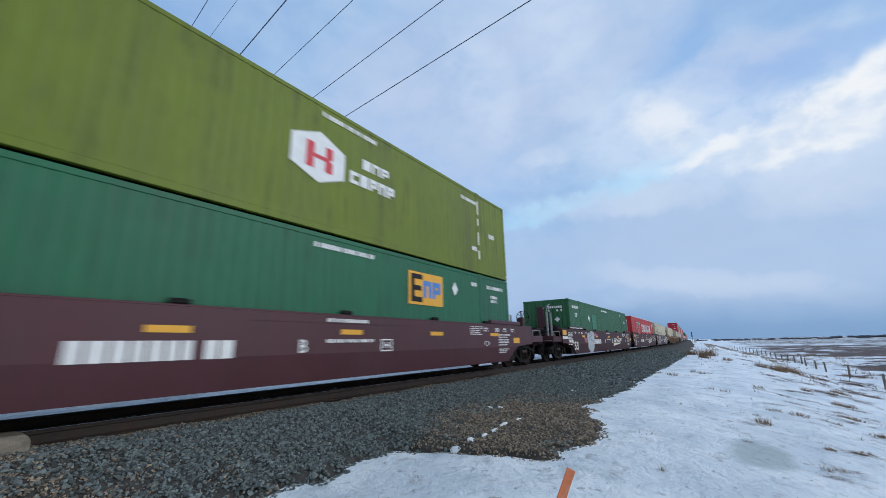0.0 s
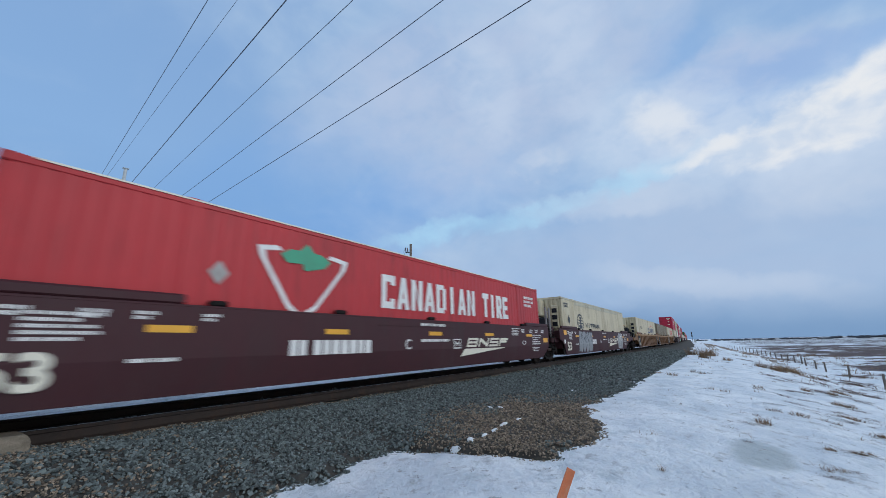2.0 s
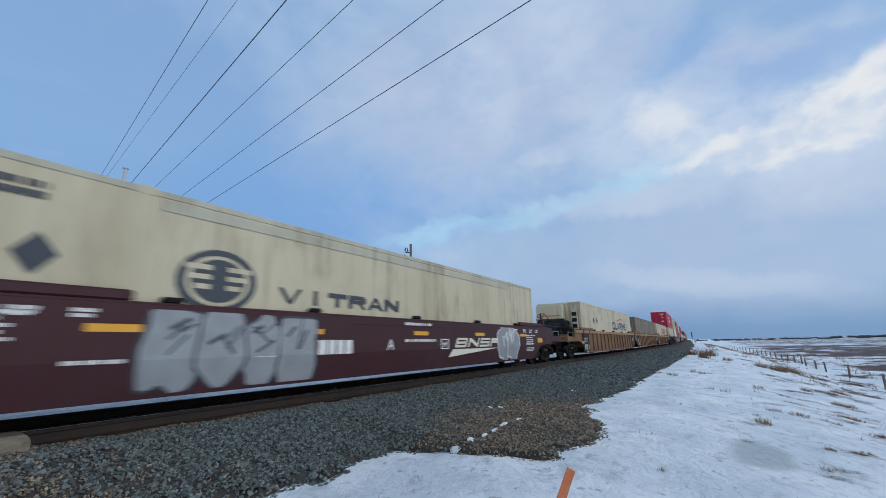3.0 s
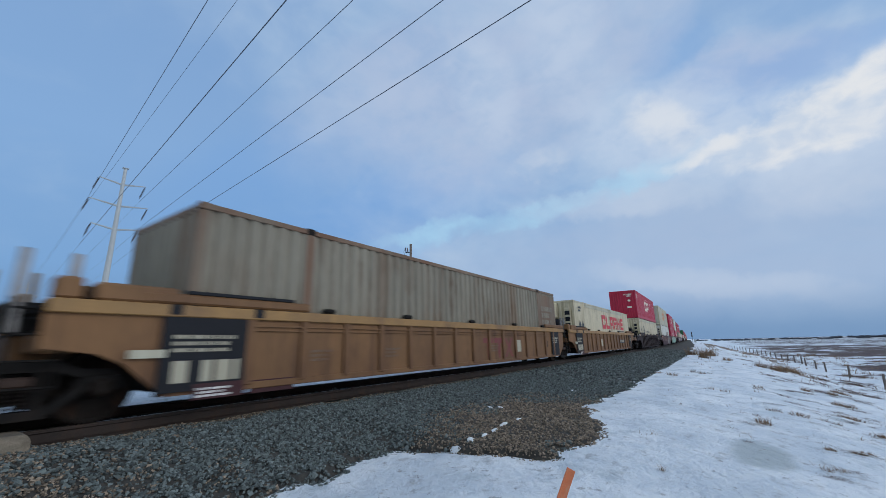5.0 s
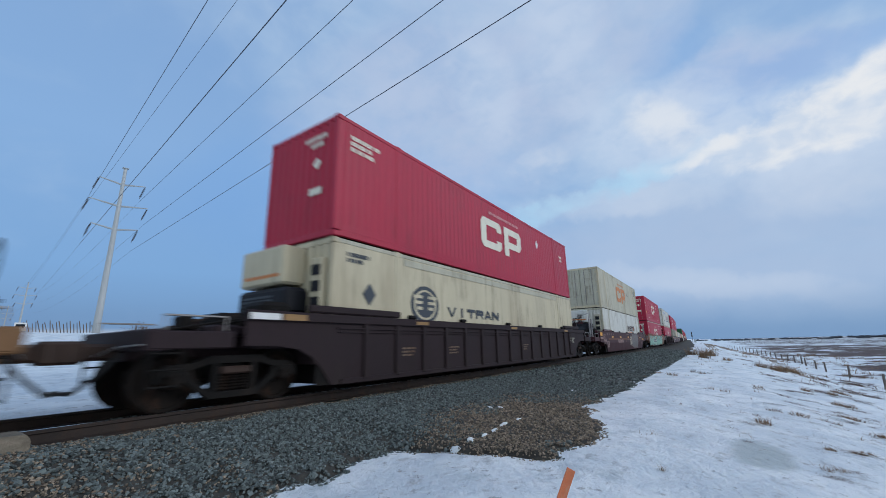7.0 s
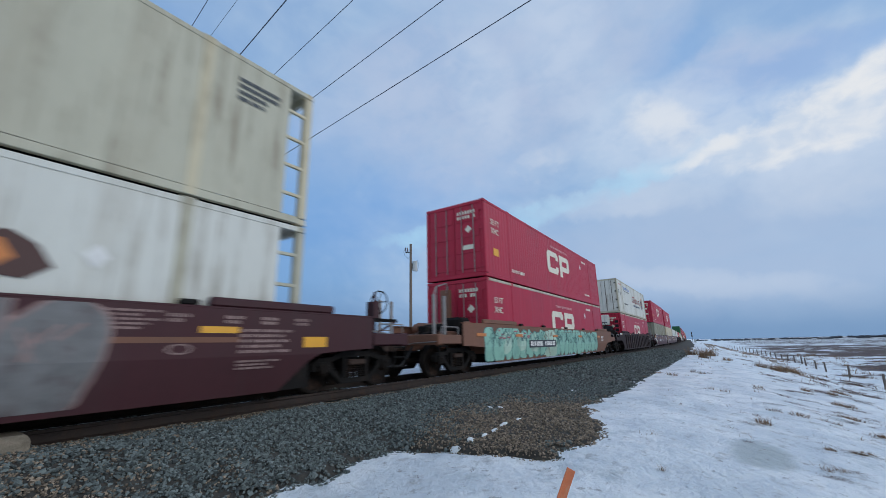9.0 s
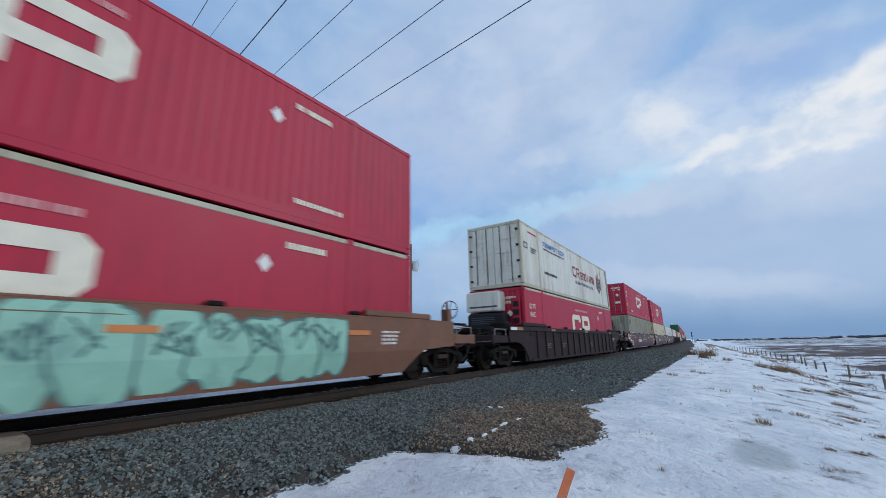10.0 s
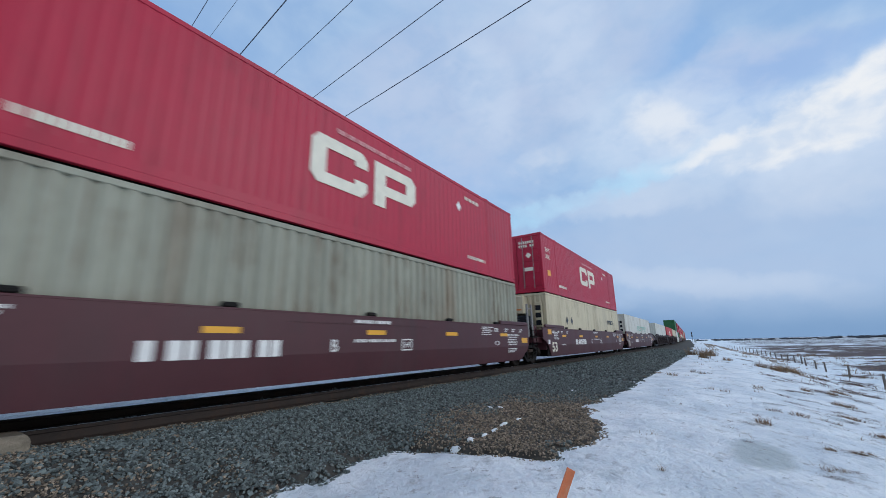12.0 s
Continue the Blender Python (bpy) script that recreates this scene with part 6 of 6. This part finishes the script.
    for i, (cm, nc, fc, low, high) in enumerate(rows):
        s += 23.6 if prev_far else 19.5
        prev_far = fc
        sm = cm in ("maroon", "silver_car")
        car = moving(well_car("well car far down the train", "white" if cm == "silver_car" else cm, "smooth" if sm else "ribbed", nc, fc), s)
        names = {"white": "white smooth", "red": "red corrugated", "cream": "cream smooth", "leaf": "green corrugated", "green": "dark green corrugated", "crimson": "crimson corrugated", "beige": "beige smooth", "grey": "grey corrugated"}
        for lvl, mm in ((0, low), (1, high)):
            if mm:
                c = container(names[mm] + " container far down the train", mm, "smooth" if mm in ("white", "cream", "beige") else "fine", "doors" if (i + lvl) % 2 else "corr")
                if mm in ("crimson", "red"):
                    big_cp(c)
                load(c, s, lvl)


def clipped(pts, z, keep_above):
    """The part of an outline above or below a height; points are (y, z)."""
    out = []
    for (a, b), (c, d) in zip(pts, pts[1:] + pts[:1]):
        ia, ic = (b >= z) == keep_above or b == z, (d >= z) == keep_above or d == z
        if ia:
            out.append((a, b))
        if ia != ic:
            f = (z - b) / (d - b)
            out.append((a + (c - a) * f, z))
    return out


def tag(car, y0, y1, z0, z1, mat, edge, seed, thin=False, count=0):
    """A sprayed tag: fat rounded bubbles, each over a darker outline, following the bend of the side."""
    rs = random.Random(seed)
    n = count or max(2, int((y1 - y0) / 0.62))
    for i in range(n):
        cy = y0 + (i + 0.5) * (y1 - y0) / n
        ry, rz = (y1 - y0) / n * (0.34 if thin else 0.60), (z1 - z0) * 0.54 * rs.uniform(0.85, 1.1)
        cz, k, ph = (z0 + z1) / 2 + rs.uniform(-0.08, 0.08), rs.choice((2, 3, 4)), rs.uniform(0, 6)
        hole = (cy + rs.uniform(-0.1, 0.1), cz + rs.uniform(-0.1, 0.2), ry * 0.28, rz * 0.30)
        for layer_, (m_, grow) in enumerate(((edge, 0.045), (mat, 0.0))):
            pts = []
            for j in range(26):
                a = j / 26 * 6.283
                w = 1 + 0.13 * math.sin(k * a + ph) + 0.07 * math.sin((k + 3) * a + ph * 2)
                if grow is None:
                    q = (hole[0] + hole[2] * w * math.cos(a), hole[1] + hole[3] * w * math.sin(a))
                else:
                    q = (cy + (ry * w + grow) * math.cos(a), cz + (rz * w + grow) * math.copysign(abs(math.sin(a)) ** 0.7, math.sin(a)))
                pts.append((q[0], min(max(q[1], z0), min(z1, TOP - 0.02))))
            bm = bmesh.new()
            for above in (True, False):
                c_ = clipped(pts, 0.75, above)
                if len(c_) > 2:
                    x = DF + 0.0012 * layer_ + 0.004 * (i % 2)
                    bm.faces.new([bm.verts.new((x - max(0.75 - b_, 0) / 0.55 * TUCK, a_, b_)) for a_, b_ in c_])
            bmesh.ops.triangulate(bm, faces=bm.faces)
            part("sprayed_tag", bm, m_, car)
        bm = bmesh.new()
        for _ in range(4):
            a, l, w = rs.uniform(0.5, 2.6), rs.uniform(0.18, 0.42), rs.uniform(0.012, 0.03)
            yy, zz = cy + rs.uniform(-0.5, 0.5) * ry, rs.uniform(0.9, min(z1, TOP) - 0.15)
            q = [(yy + p_ * math.cos(a) * l / 2 - r_ * w * math.sin(a), min(max(zz + p_ * math.sin(a) * l / 2 + r_ * w * math.cos(a), 0.76), TOP - 0.03)) for p_, r_ in ((-1, -1), (1, -1), (1, 1), (-1, 1))]
            bm.faces.new([bm.verts.new((DF + 0.008, *c_)) for c_ in q])
        tagged(part("sprayed_stroke", bm, edge, car), kind="stuff")


def graffiti(car):
    """Mint lettering-like clouds along the whole side, with rust showing between."""
    tag(car, -0.5, 5.0, 0.30, 1.40, "mint", "teal_dark", 30)
    tag(car, 0.2, 4.6, 0.50, 1.25, "mint_pale", "mint", 31)
    tag(car, 4.7, 6.2, 0.26, 1.42, "mint_pale", "rust", 32)
    tag(car, 6.2, 10.3, 0.24, 1.46, "mint", "teal_dark", 33)
    tag(car, 10.4, 13.9, 0.3, 1.42, "mint", "teal_dark", 34)
    tag(car, 5.0, 6.4, 0.26, 0.75, "mint_pale", "mint", 35)
    x = DF + 0.012
    rs = random.Random(9)
    # dark inner strokes
    bm = bmesh.new()
    for i in range(80):
        y, z = rs.choice((rs.uniform(0, 4.6), rs.uniform(6.3, 9.6), rs.uniform(10.6, 13.8))), rs.uniform(0.85, 1.25)
        a, l = rs.uniform(0.3, 2.8), rs.uniform(0.15, 0.55)
        dy, dz = math.cos(a) * l, math.sin(a) * l
        w = rs.uniform(0.012, 0.03)
        bm.faces.new([bm.verts.new((x, y + p * dy - q * w * math.sin(a), min(max(z + p * dz + q * w * math.cos(a), 0.77), 1.46))) for p, q in ((-0.5, -1), (0.5, -1), (0.5, 1), (-0.5, 1))])
    tagged(part("sprayed_stroke", bm, "teal_dark", car), kind="stuff")
    bm = bmesh.new()
    for i in range(14):
        y, z = rs.uniform(0.2, 3.6), rs.uniform(1.0, 1.3)
        patch(bm, x, y, y + rs.uniform(0.1, 0.3), z, z + 0.05)
    tagged(part("sprayed_stroke", bm, "pink", car), kind="stuff")
    pl = rect(car, x + 0.004, 3.1, 6.25, 0.68, 0.98, "slate", "number_panel", "dark number panel with pale bars")
    stencil(pl, x + 0.012, 3.25, 0.74, 1.3, 0.18, "mark", 1, seed=5)
    stencil(pl, x + 0.012, 4.85, 0.74, 1.25, 0.18, "mark", 1, seed=6)
    for y in (-1.05, 1.9, 6.0, 10.0, 14.0):
        rect(car, x, y, y + 0.6, 1.10, 1.20, "orange", "reflector")
    stencil(car, DF, 15.0, 0.9, 0.6, 0.3, "mark", 4, gap=0.8, seed=7)


build_train()


# ---- power lines ----
def build_pylon(x, y, z0, z1, detail=True, label="grey steel monopole pylon with three pairs of arms"):
    p = tagged(new("power_pylon"), label, "pylon", "pylons of the power line")
    p.matrix_basis = pose(x, y, z0, 0, 0, -6.4)
    h = z1 - z0
    part("shaft", rod(bmesh.new(), (0, 0, -0.6), (0, 0, h), 0.37, 14, 0.17), "pylon", p)
    part("flange", boxes((-0.32, 0.32, -0.32, 0.32, h - 0.06, h), bevel=0.02), "pylon", p)
    for k, (dz, reach) in enumerate(((2.1, 2.25), (4.85, 2.8), (7.8, 2.2))):
        for s in (1, -1):
            tip = (0, s * reach, h - dz + 0.30)
            arm = part("arm", rod(bmesh.new(), (0, 0, h - dz - 0.1), tip, 0.13, 8, 0.06), "pylon", p)
            low = (-0.55, s * reach - 0.35, h - dz - 1.25)
            bm = bmesh.new()
            for i in range(9):
                f = 0.12 + i * 0.085
                q = Vector(tip).lerp(Vector(low), f)
                q2 = Vector(tip).lerp(Vector(low), f + 0.045)
                rod(bm, q, q2, 0.14, 10, 0.10)
            rod(bm, tip, low, 0.03, 6)
            part("insulator", bm, "glassy", p, "dark ribbed insulator string")
    return p


build_pylon(-57.5, 14.9, 2.75, 22.87)
build_pylon(-203.6, 31.2, 4.0, 25.9)
build_pylon(-349.6, 47.4, 4.0, 29.0)


def wire(a, b, r, sag=0.0, name="power_line"):
    pts = []
    for i in range(25):
        t = i / 24
        p = Vector(a).lerp(Vector(b), t)
        p.z -= sag * 4 * t * (1 - t)
        pts.append(p)
    bm = bmesh.new()
    rings = []
    for i, p in enumerate(pts):
        d = (pts[min(i + 1, 24)] - pts[max(i - 1, 0)]).normalized()
        s = d.cross(Vector((0, 0, 1))).normalized()
        u = s.cross(d)
        rings.append([bm.verts.new(p + s * r * math.cos(k * 2.0944) + u * r * math.sin(k * 2.0944)) for k in range(3)])
    for p, q in zip(rings, rings[1:]):
        for k in range(3):
            bm.faces.new((p[k], p[(k + 1) % 3], q[(k + 1) % 3], q[k]))
    tagged(part(name, bm, "wire"), "thin dark overhead power line", "power line", "wires of the power line", "structure")


for (ax, ay, az), (bx, by), r in (((-58.11, 12.17, 18.69), (-19.48, 7.14), 0.021), ((-58.25, 11.49, 15.78), (-15.26, 6.72), 0.011), ((-58.11, 12.17, 12.71), (-10.73, 6.33), 0.022),
                                  ((-56.97, 16.69, 18.94), (-13.51, 11.73), 0.022), ((-56.75, 17.42, 16.06), (-8.05, 12.24), 0.022), ((-57.0, 16.6, 12.56), (-3.7, 11.22), 0.021)):
    n = math.hypot(bx - ax, by - ay)
    ux, uy = (bx - ax) / n, (by - ay) / n
    wire((ax, ay, az), (ax + ux * 120, ay + uy * 120, az), r)
    wire((ax, ay, az), (ax - 146, ay + 16.3, az + 2.5), 0.011, 2.2)


def wood_pole():
    p = tagged(new("utility_pole"), "grey wooden utility pole with a transformer and cut-outs", "utility pole")
    p.matrix_basis = pose(-25.26, 31.0, 0.0, 0, 0, 51)
    part("shaft", rod(bmesh.new(), (0, 0, -0.8), (0, 0, 11.15), 0.17, 12, 0.125), "pole", p)
    part("transformer", rod(bmesh.new(), (0.42, -0.1, 8.3), (0.42, -0.1, 9.3), 0.26, 16), "pylon", p, "grey steel transformer can")
    part("bracket", boxes((0.08, 0.2, -0.05, 0.05, 8.5, 9.1), (-0.55, 0.0, -0.04, 0.04, 10.2, 10.28), bevel=0.01), "steel", p)
    bm = bmesh.new()
    for x in (-0.5, -0.3):
        rod(bm, (x, 0, 10.28), (x - 0.08, 0, 10.75), 0.06, 8)
    part("cut_out", bm, "glassy", p)
    part("loop_wire", rods([(-0.55, 0, 10.7), (-0.75, 0, 10.3), (-0.6, 0, 9.9), (-0.3, 0, 9.6), (-0.1, 0, 9.7)], 0.015, 6), "wire", p)
    part("loop_wire", rods([(0.42, -0.1, 9.3), (0.7, -0.1, 9.4), (0.8, -0.1, 9.0), (0.72, -0.1, 8.4), (0.5, -0.1, 8.2)], 0.015, 6), "wire", p)


wood_pole()


# ---- fences, sign, signal ----
def height(x, y):
    u = x - shift_at(y)
    return float(land(u, y)) + bumps(u, y) * (1 if math.hypot(u, y) < 60 else 180 / math.hypot(u, y))


def fence_right():
    ys = [32.5, 41.0, 49.6, 58.1, 62.6, 68.0, 73.0, 78.0, 83.5, 89.0, 95.0, 101, 107, 113, 120, 127, 134, 142, 150, 158, 167, 176, 186, 196, 206]
    bm = rod(bmesh.new(), (0, 0, -0.3), (0, 0, 1.02), 0.085, 9, 0.075)
    first = None
    for y in ys:
        x = 9.15 + shift_at(y) + (0.0 if y < 70 else 0.4)
        m_ = pose(x, y, height(x, y), random.uniform(-4, 4), random.uniform(-4, 4), random.uniform(0, 90))
        if first is None:
            first = tagged(part("fence_post", bm, "post"), "weathered round wooden fence post in the snow", "fence post", "posts of the field fence")
            first.matrix_basis = m_
        else:
            copy_thing(first, m_)
    for k, dz in enumerate((0.5, 0.9)):
        pts = [(9.23 + shift_at(y) + (0.0 if y < 70 else 0.4), y, height(9.15 + shift_at(y), y) + dz) for y in ys]
        tagged(part("fence_wire", rods(pts, 0.004, 4), "wire"), "thin fence wire between the posts", "fence wire", kind="structure")


fence_right()


def fence_left():
    """A leaning snow fence on the bank beyond the track."""
    for i in range(24):
        f = i / 23
        x, y = -59.0 + 1.2 * f, 9.3 + 6.0 * f
        bm = boxes((-0.05, 0.05, -0.03, 0.03, -0.4, 0.8 + 0.35 * (i % 3) / 2), bevel=0.01)
        ob = tagged(part("snow_fence_slat", bm, "post"), "leaning weathered slat of a snow fence", "fence slat", "slats of the snow fence")
        ob.matrix_basis = pose(x, y, height(x, y) + 0.1, random.uniform(8, 18), 0, random.uniform(-10, 10))
    sg = tagged(new("crossing_sign"), "small white sign with a dark shape on a steel post", "sign")
    sg.matrix_basis = pose(-45.5, 7.06, 1.5, 0, 0, -10)
    part("sign_post", rod(bmesh.new(), (0, 0, -0.6), (0, 0, 1.6), 0.035), "rod", sg)
    pl = part("plate", boxes((0.03, 0.05, -0.35, 0.35, 1.1, 1.75), bevel=0.005), "mark", sg)
    part("plate_mark", boxes((0.052, 0.056, -0.26, 0.26, 1.42, 1.62), (0.052, 0.056, -0.2, -0.1, 1.32, 1.42), (0.052, 0.056, 0.1, 0.2, 1.32, 1.42)), "black", pl)


fence_left()


def signal():
    sg = tagged(new("railway_signal"), "dark railway signal mast with two hooded heads", "signal")
    sg.matrix_basis = pose(-11.9, 236, -0.6)
    part("mast", rod(bmesh.new(), (0, 0, -0.5), (0, 0, 4.9), 0.08), "steel", sg)
    for z in (2.7, 4.1):
        hd = part("signal_head", boxes((-0.2, 0.32, -0.2, 0.1, z, z + 1.0), bevel=0.05), "lamp_red", sg)
        part("hood", boxes((-0.1, 0.3, -0.45, -0.2, z + 0.2, z + 0.35), (-0.1, 0.3, -0.45, -0.2, z + 0.75, z + 0.9)), "lamp_red", hd)
    part("cabinet", boxes((0.7, 1.5, -0.4, 0.4, -0.4, 1.4), bevel=0.03), "pylon", sg)


signal()


def stake():
    s = tagged(part("survey_stake", boxes((-0.042, 0.042, -0.008, 0.008, 0, 0.66), bevel=0.003), "stake"), "orange painted wooden lath stake leaning in the snow", "stake")
    a, b = Vector((-1.62, 3.99, -0.93)), Vector((-1.447, 4.26, -0.415))
    z = (b - a).normalized()
    x = Vector((0.85, 0.5, 0)).cross(z).cross(z) * -1
    x.normalize()
    y = z.cross(x)
    m_ = Matrix((x, y, z)).transposed().to_4x4()
    m_.translation = a
    s.matrix_basis = m_


stake()


# ---- dead grass, bushes, far trees ----
def blades(spots, seed, mat, name, label, flat=1.0):
    """Tufts of thin dry blades: (x, y, radius, height, count)."""
    rs = random.Random(seed)
    v, f = [], []
    for x, y, rad, h, n in spots:
        for _ in range(n):
            a, d = rs.uniform(0, 6.283), rad * math.sqrt(rs.random())
            bx, by = x + d * math.cos(a), y + d * math.sin(a) * 0.7
            bz = height(bx, by) - 0.02
            l, lean, dr = h * rs.uniform(0.4, 1.0), rs.uniform(0.3, 1.5) * flat, rs.uniform(0, 6.283)
            w = max(0.004, math.hypot(x, y) * 0.00045)
            ux, uy = math.cos(dr), math.sin(dr)
            k = len(v)
            for t in (0.0, 0.55, 1.0):
                cx, cy, cz = bx + ux * lean * l * t * t, by + uy * lean * l * t * t, bz + l * t * (1 - 0.25 * min(lean, 2.6) * t)
                ww = w * (1 - 0.75 * t)
                v += [(cx - uy * ww, cy + ux * ww, cz), (cx + uy * ww, cy - ux * ww, cz)]
            f += [(k, k + 1, k + 3, k + 2), (k + 2, k + 3, k + 5, k + 4)]
    tagged(mesh_part(name, v, f, mat), label, "grass", kind="stuff")


def build_grass():
    rs = random.Random(4)
    spots = []
    for x, y, rad, h, n in GRASS:
        for _ in range(max(2, int(rad * 4))):
            spots.append((x + rs.uniform(-rad, rad), y + rs.uniform(-rad, rad), rad * 0.5, h * 1.35, int(n * 1.4)))
    # scattered stems on the verge and thicker growth by the fence and beyond
    for _ in range(120):
        y = rs.uniform(7, 40)
        spots.append((rs.uniform(-1.5, 8) + shift_at(y), y, 0.12, 0.14, 5))
    # flattened mats of straw on the right of the verge
    for _ in range(260):
        y = rs.uniform(22, 120)
        spots.append((rs.uniform(3.5, 22) + shift_at(y), y, 0.5, 0.35, 14))
    for _ in range(50):
        y = rs.uniform(60, 200)
        spots.append((rs.uniform(-1, 6) + shift_at(y) * 0.8, y, 0.8, 0.45, 16))
    blades(spots, 8, "grass", "dry_grass", "dry straw-coloured grass poking through the snow")
    # flattened mats of dead brown grass lying in the snow
    mats = []
    for x, y, w in MATS:
        for _ in range(max(3, int(w * 9))):
            mats.append((x + rs.uniform(-w, w) * 0.9, y + rs.uniform(-w, w) * 0.45, 0.04 + 0.13 * w, 0.025 + 0.0035 * y, 46))
    for _ in range(42):
        y = rs.uniform(15, 48)
        x = rs.uniform(1.5, 8.5) + shift_at(y)
        for _ in range(4):
            mats.append((x + rs.uniform(-0.6, 0.6), y + rs.uniform(-0.2, 0.2), 0.22, 0.11, 38))
    blades(mats, 14, "matted", "matted_grass", "flattened dark brown dead grass lying in the snow", 2.4)
    weeds = [(-4.4 + rs.uniform(-1.5, 2.5), rs.uniform(4, 12), 0.1, 0.08, 4) for _ in range(40)]
    weeds += [(-52 + rs.uniform(-8, 8), 26 + rs.uniform(-10, 14), 1.2, 1.7, 60) for _ in range(14)]
    blades(weeds, 9, "twig", "dead_weeds", "bare brown weeds and brush")


MATS = [(1.5, 9.46, 0.97), (0.82, 7.51, 0.2), (1.06, 7.58, 0.2), (2.14, 12.66, 0.6), (2.21, 12.01, 0.6), (2.39, 14.19, 0.6), (2.37, 15.46, 1.3), (1.59, 14.57, 0.9), (0.06, 10.54, 0.2), (0.38, 10.67, 0.3), (1.38, 8.03, 0.25), (1.74, 9.57, 0.5),
        (3.33, 22.46, 1.4), (1.71, 20.32, 0.8), (2.16, 18.0, 1.2), (6.03, 30.95, 1.4), (0.14, 8.61, 0.08), (-0.82, 5.75, 0.04), (6.62, 38.89, 1.6), (0.31, 11.97, 0.2)]
GRASS = [(-1.2, 42, 0.7, 0.7, 45), (-1.8, 48, 1.0, 0.75, 50), (0.6, 40.9, 0.7, 0.25, 30), (2.3, 35.3, 0.9, 0.42, 60), (3.4, 38, 0.8, 0.4, 50), (-2.97, 19.3, 0.3, 0.08, 60), (-2.9, 21.3, 0.3, 0.08, 50),
         (0.25, 11.0, 0.25, 0.14, 26), (0.45, 10.9, 0.3, 0.10, 30), (-0.37, 16.4, 0.3, 0.12, 20), (-1.8, 20.4, 0.3, 0.15, 20), (-1.3, 22.8, 0.3, 0.15, 20),
         (1.57, 9.7, 0.16, 0.06, 60), (1.25, 9.35, 0.14, 0.06, 50), (1.9, 10.0, 0.2, 0.06, 60), (1.0, 7.95, 0.16, 0.08, 26), (2.8, 15.0, 0.4, 0.10, 50), (2.36, 12.5, 0.3, 0.10, 50), (2.84, 21.8, 0.4, 0.16, 50), (3.86, 24.2, 0.5, 0.16, 50),
         (3.05, 18.7, 0.5, 0.14, 60), (0.96, 19.0, 0.35, 0.12, 26), (1.12, 13.3, 0.35, 0.10, 40), (1.43, 13.3, 0.4, 0.10, 40), (-0.83, 6.07, 0.04, 0.08, 8)]
build_grass()


def snow_patches():
    """Thin leftovers of snow lying on the stones."""
    rs = random.Random(21)
    v, f = [], []
    for x, y, a, b in ((-4.17, 7.7, 0.15, 0.05), (-4.02, 7.9, 0.12, 0.05), (-3.24, 7.05, 0.06, 0.12), (-3.27, 6.5, 0.06, 0.14), (-3.22, 6.05, 0.06, 0.14), (-3.2, 5.7, 0.07, 0.10), (-3.3, 5.45, 0.10, 0.08), (-3.4, 5.15, 0.14, 0.08), (-3.72, 11.9, 0.13, 0.08)):
        k = len(v)
        n = 18
        v.append((x, y, bed_height(x, y) + 0.030))
        for ring in (0.6, 1.0):
            for i in range(n):
                t = i * 6.2832 / n
                w = ring * (1 + rs.uniform(-0.6, 0.5) * ring)
                px_, py_ = x + a * 0.6 * w * math.cos(t), y + b * 0.7 * w * math.sin(t) * 1.6
                v.append((px_, py_, bed_height(px_, py_) + (0.024 if ring < 1 else -0.012)))
        for i in range(n):
            j = (i + 1) % n
            f += [(k, k + 1 + i, k + 1 + j), (k + 1 + i, k + 1 + n + i, k + 1 + n + j, k + 1 + j)]
    tagged(mesh_part("snow_patches", v, f, "ground", smooth=True), "thin leftover patches of snow on the ballast", "snow", kind="stuff")


snow_patches()


def far_trees():
    """A thin dark line of trees and farm roofs on the horizon."""
    rs = random.Random(12)
    v, f = [], []
    for i in range(900):
        y = rs.uniform(900, 1500)
        x = rs.choice((rs.uniform(-60, 1500), rs.uniform(250, 900)))
        w, h = rs.uniform(3, 8), rs.uniform(1.5, 4.0) if x > 200 else rs.uniform(1.0, 2.2)
        z = -3 + min(max((math.hypot(x, y) - 900) / 2200, 0), 1) * 8
        for _ in range(3):
            k = len(v)
            a = rs.uniform(0, 3)
            cx, cy = x + rs.uniform(-w, w), y + rs.uniform(-w, w)
            hh = h * rs.uniform(0.6, 1.1)
            n = 6
            v.append((cx, cy, z + hh))
            for j in range(n):
                v.append((cx + w * 0.6 * math.cos(a + j * 1.047), cy + w * 0.6 * math.sin(a + j * 1.047), z + hh * rs.uniform(0.3, 0.7)))
            for j in range(n):
                v.append((cx + w * 0.35 * math.cos(a + j * 1.047), cy + w * 0.35 * math.sin(a + j * 1.047), z - 2))
            for j in range(n):
                j2 = (j + 1) % n
                f += [(k, k + 1 + j, k + 1 + j2), (k + 1 + j, k + 1 + n + j, k + 1 + n + j2, k + 1 + j2)]
    tagged(mesh_part("far_trees", v, f, "far_wood"), "dark bare trees along the horizon", "trees", kind="stuff")


far_trees()


# ---- what moves ----
def motions():
    steps = [0.5 * i for i in range(25)]
    for ob, s, z in MOVERS:
        walk(ob, [(t, on_track(s - travelled(t), z)) for t in steps])
    ticks = [i / FPS for i in range(12 * FPS + 1)]
    turns = [(t, pose(0, 0, 0, math.degrees(travelled(t) / R_WHEEL))) for t in ticks]
    for ws in WHEELS:
        home = ws.matrix_basis.copy()
        walk(ws, [(t, home @ r) for t, r in turns])


motions()
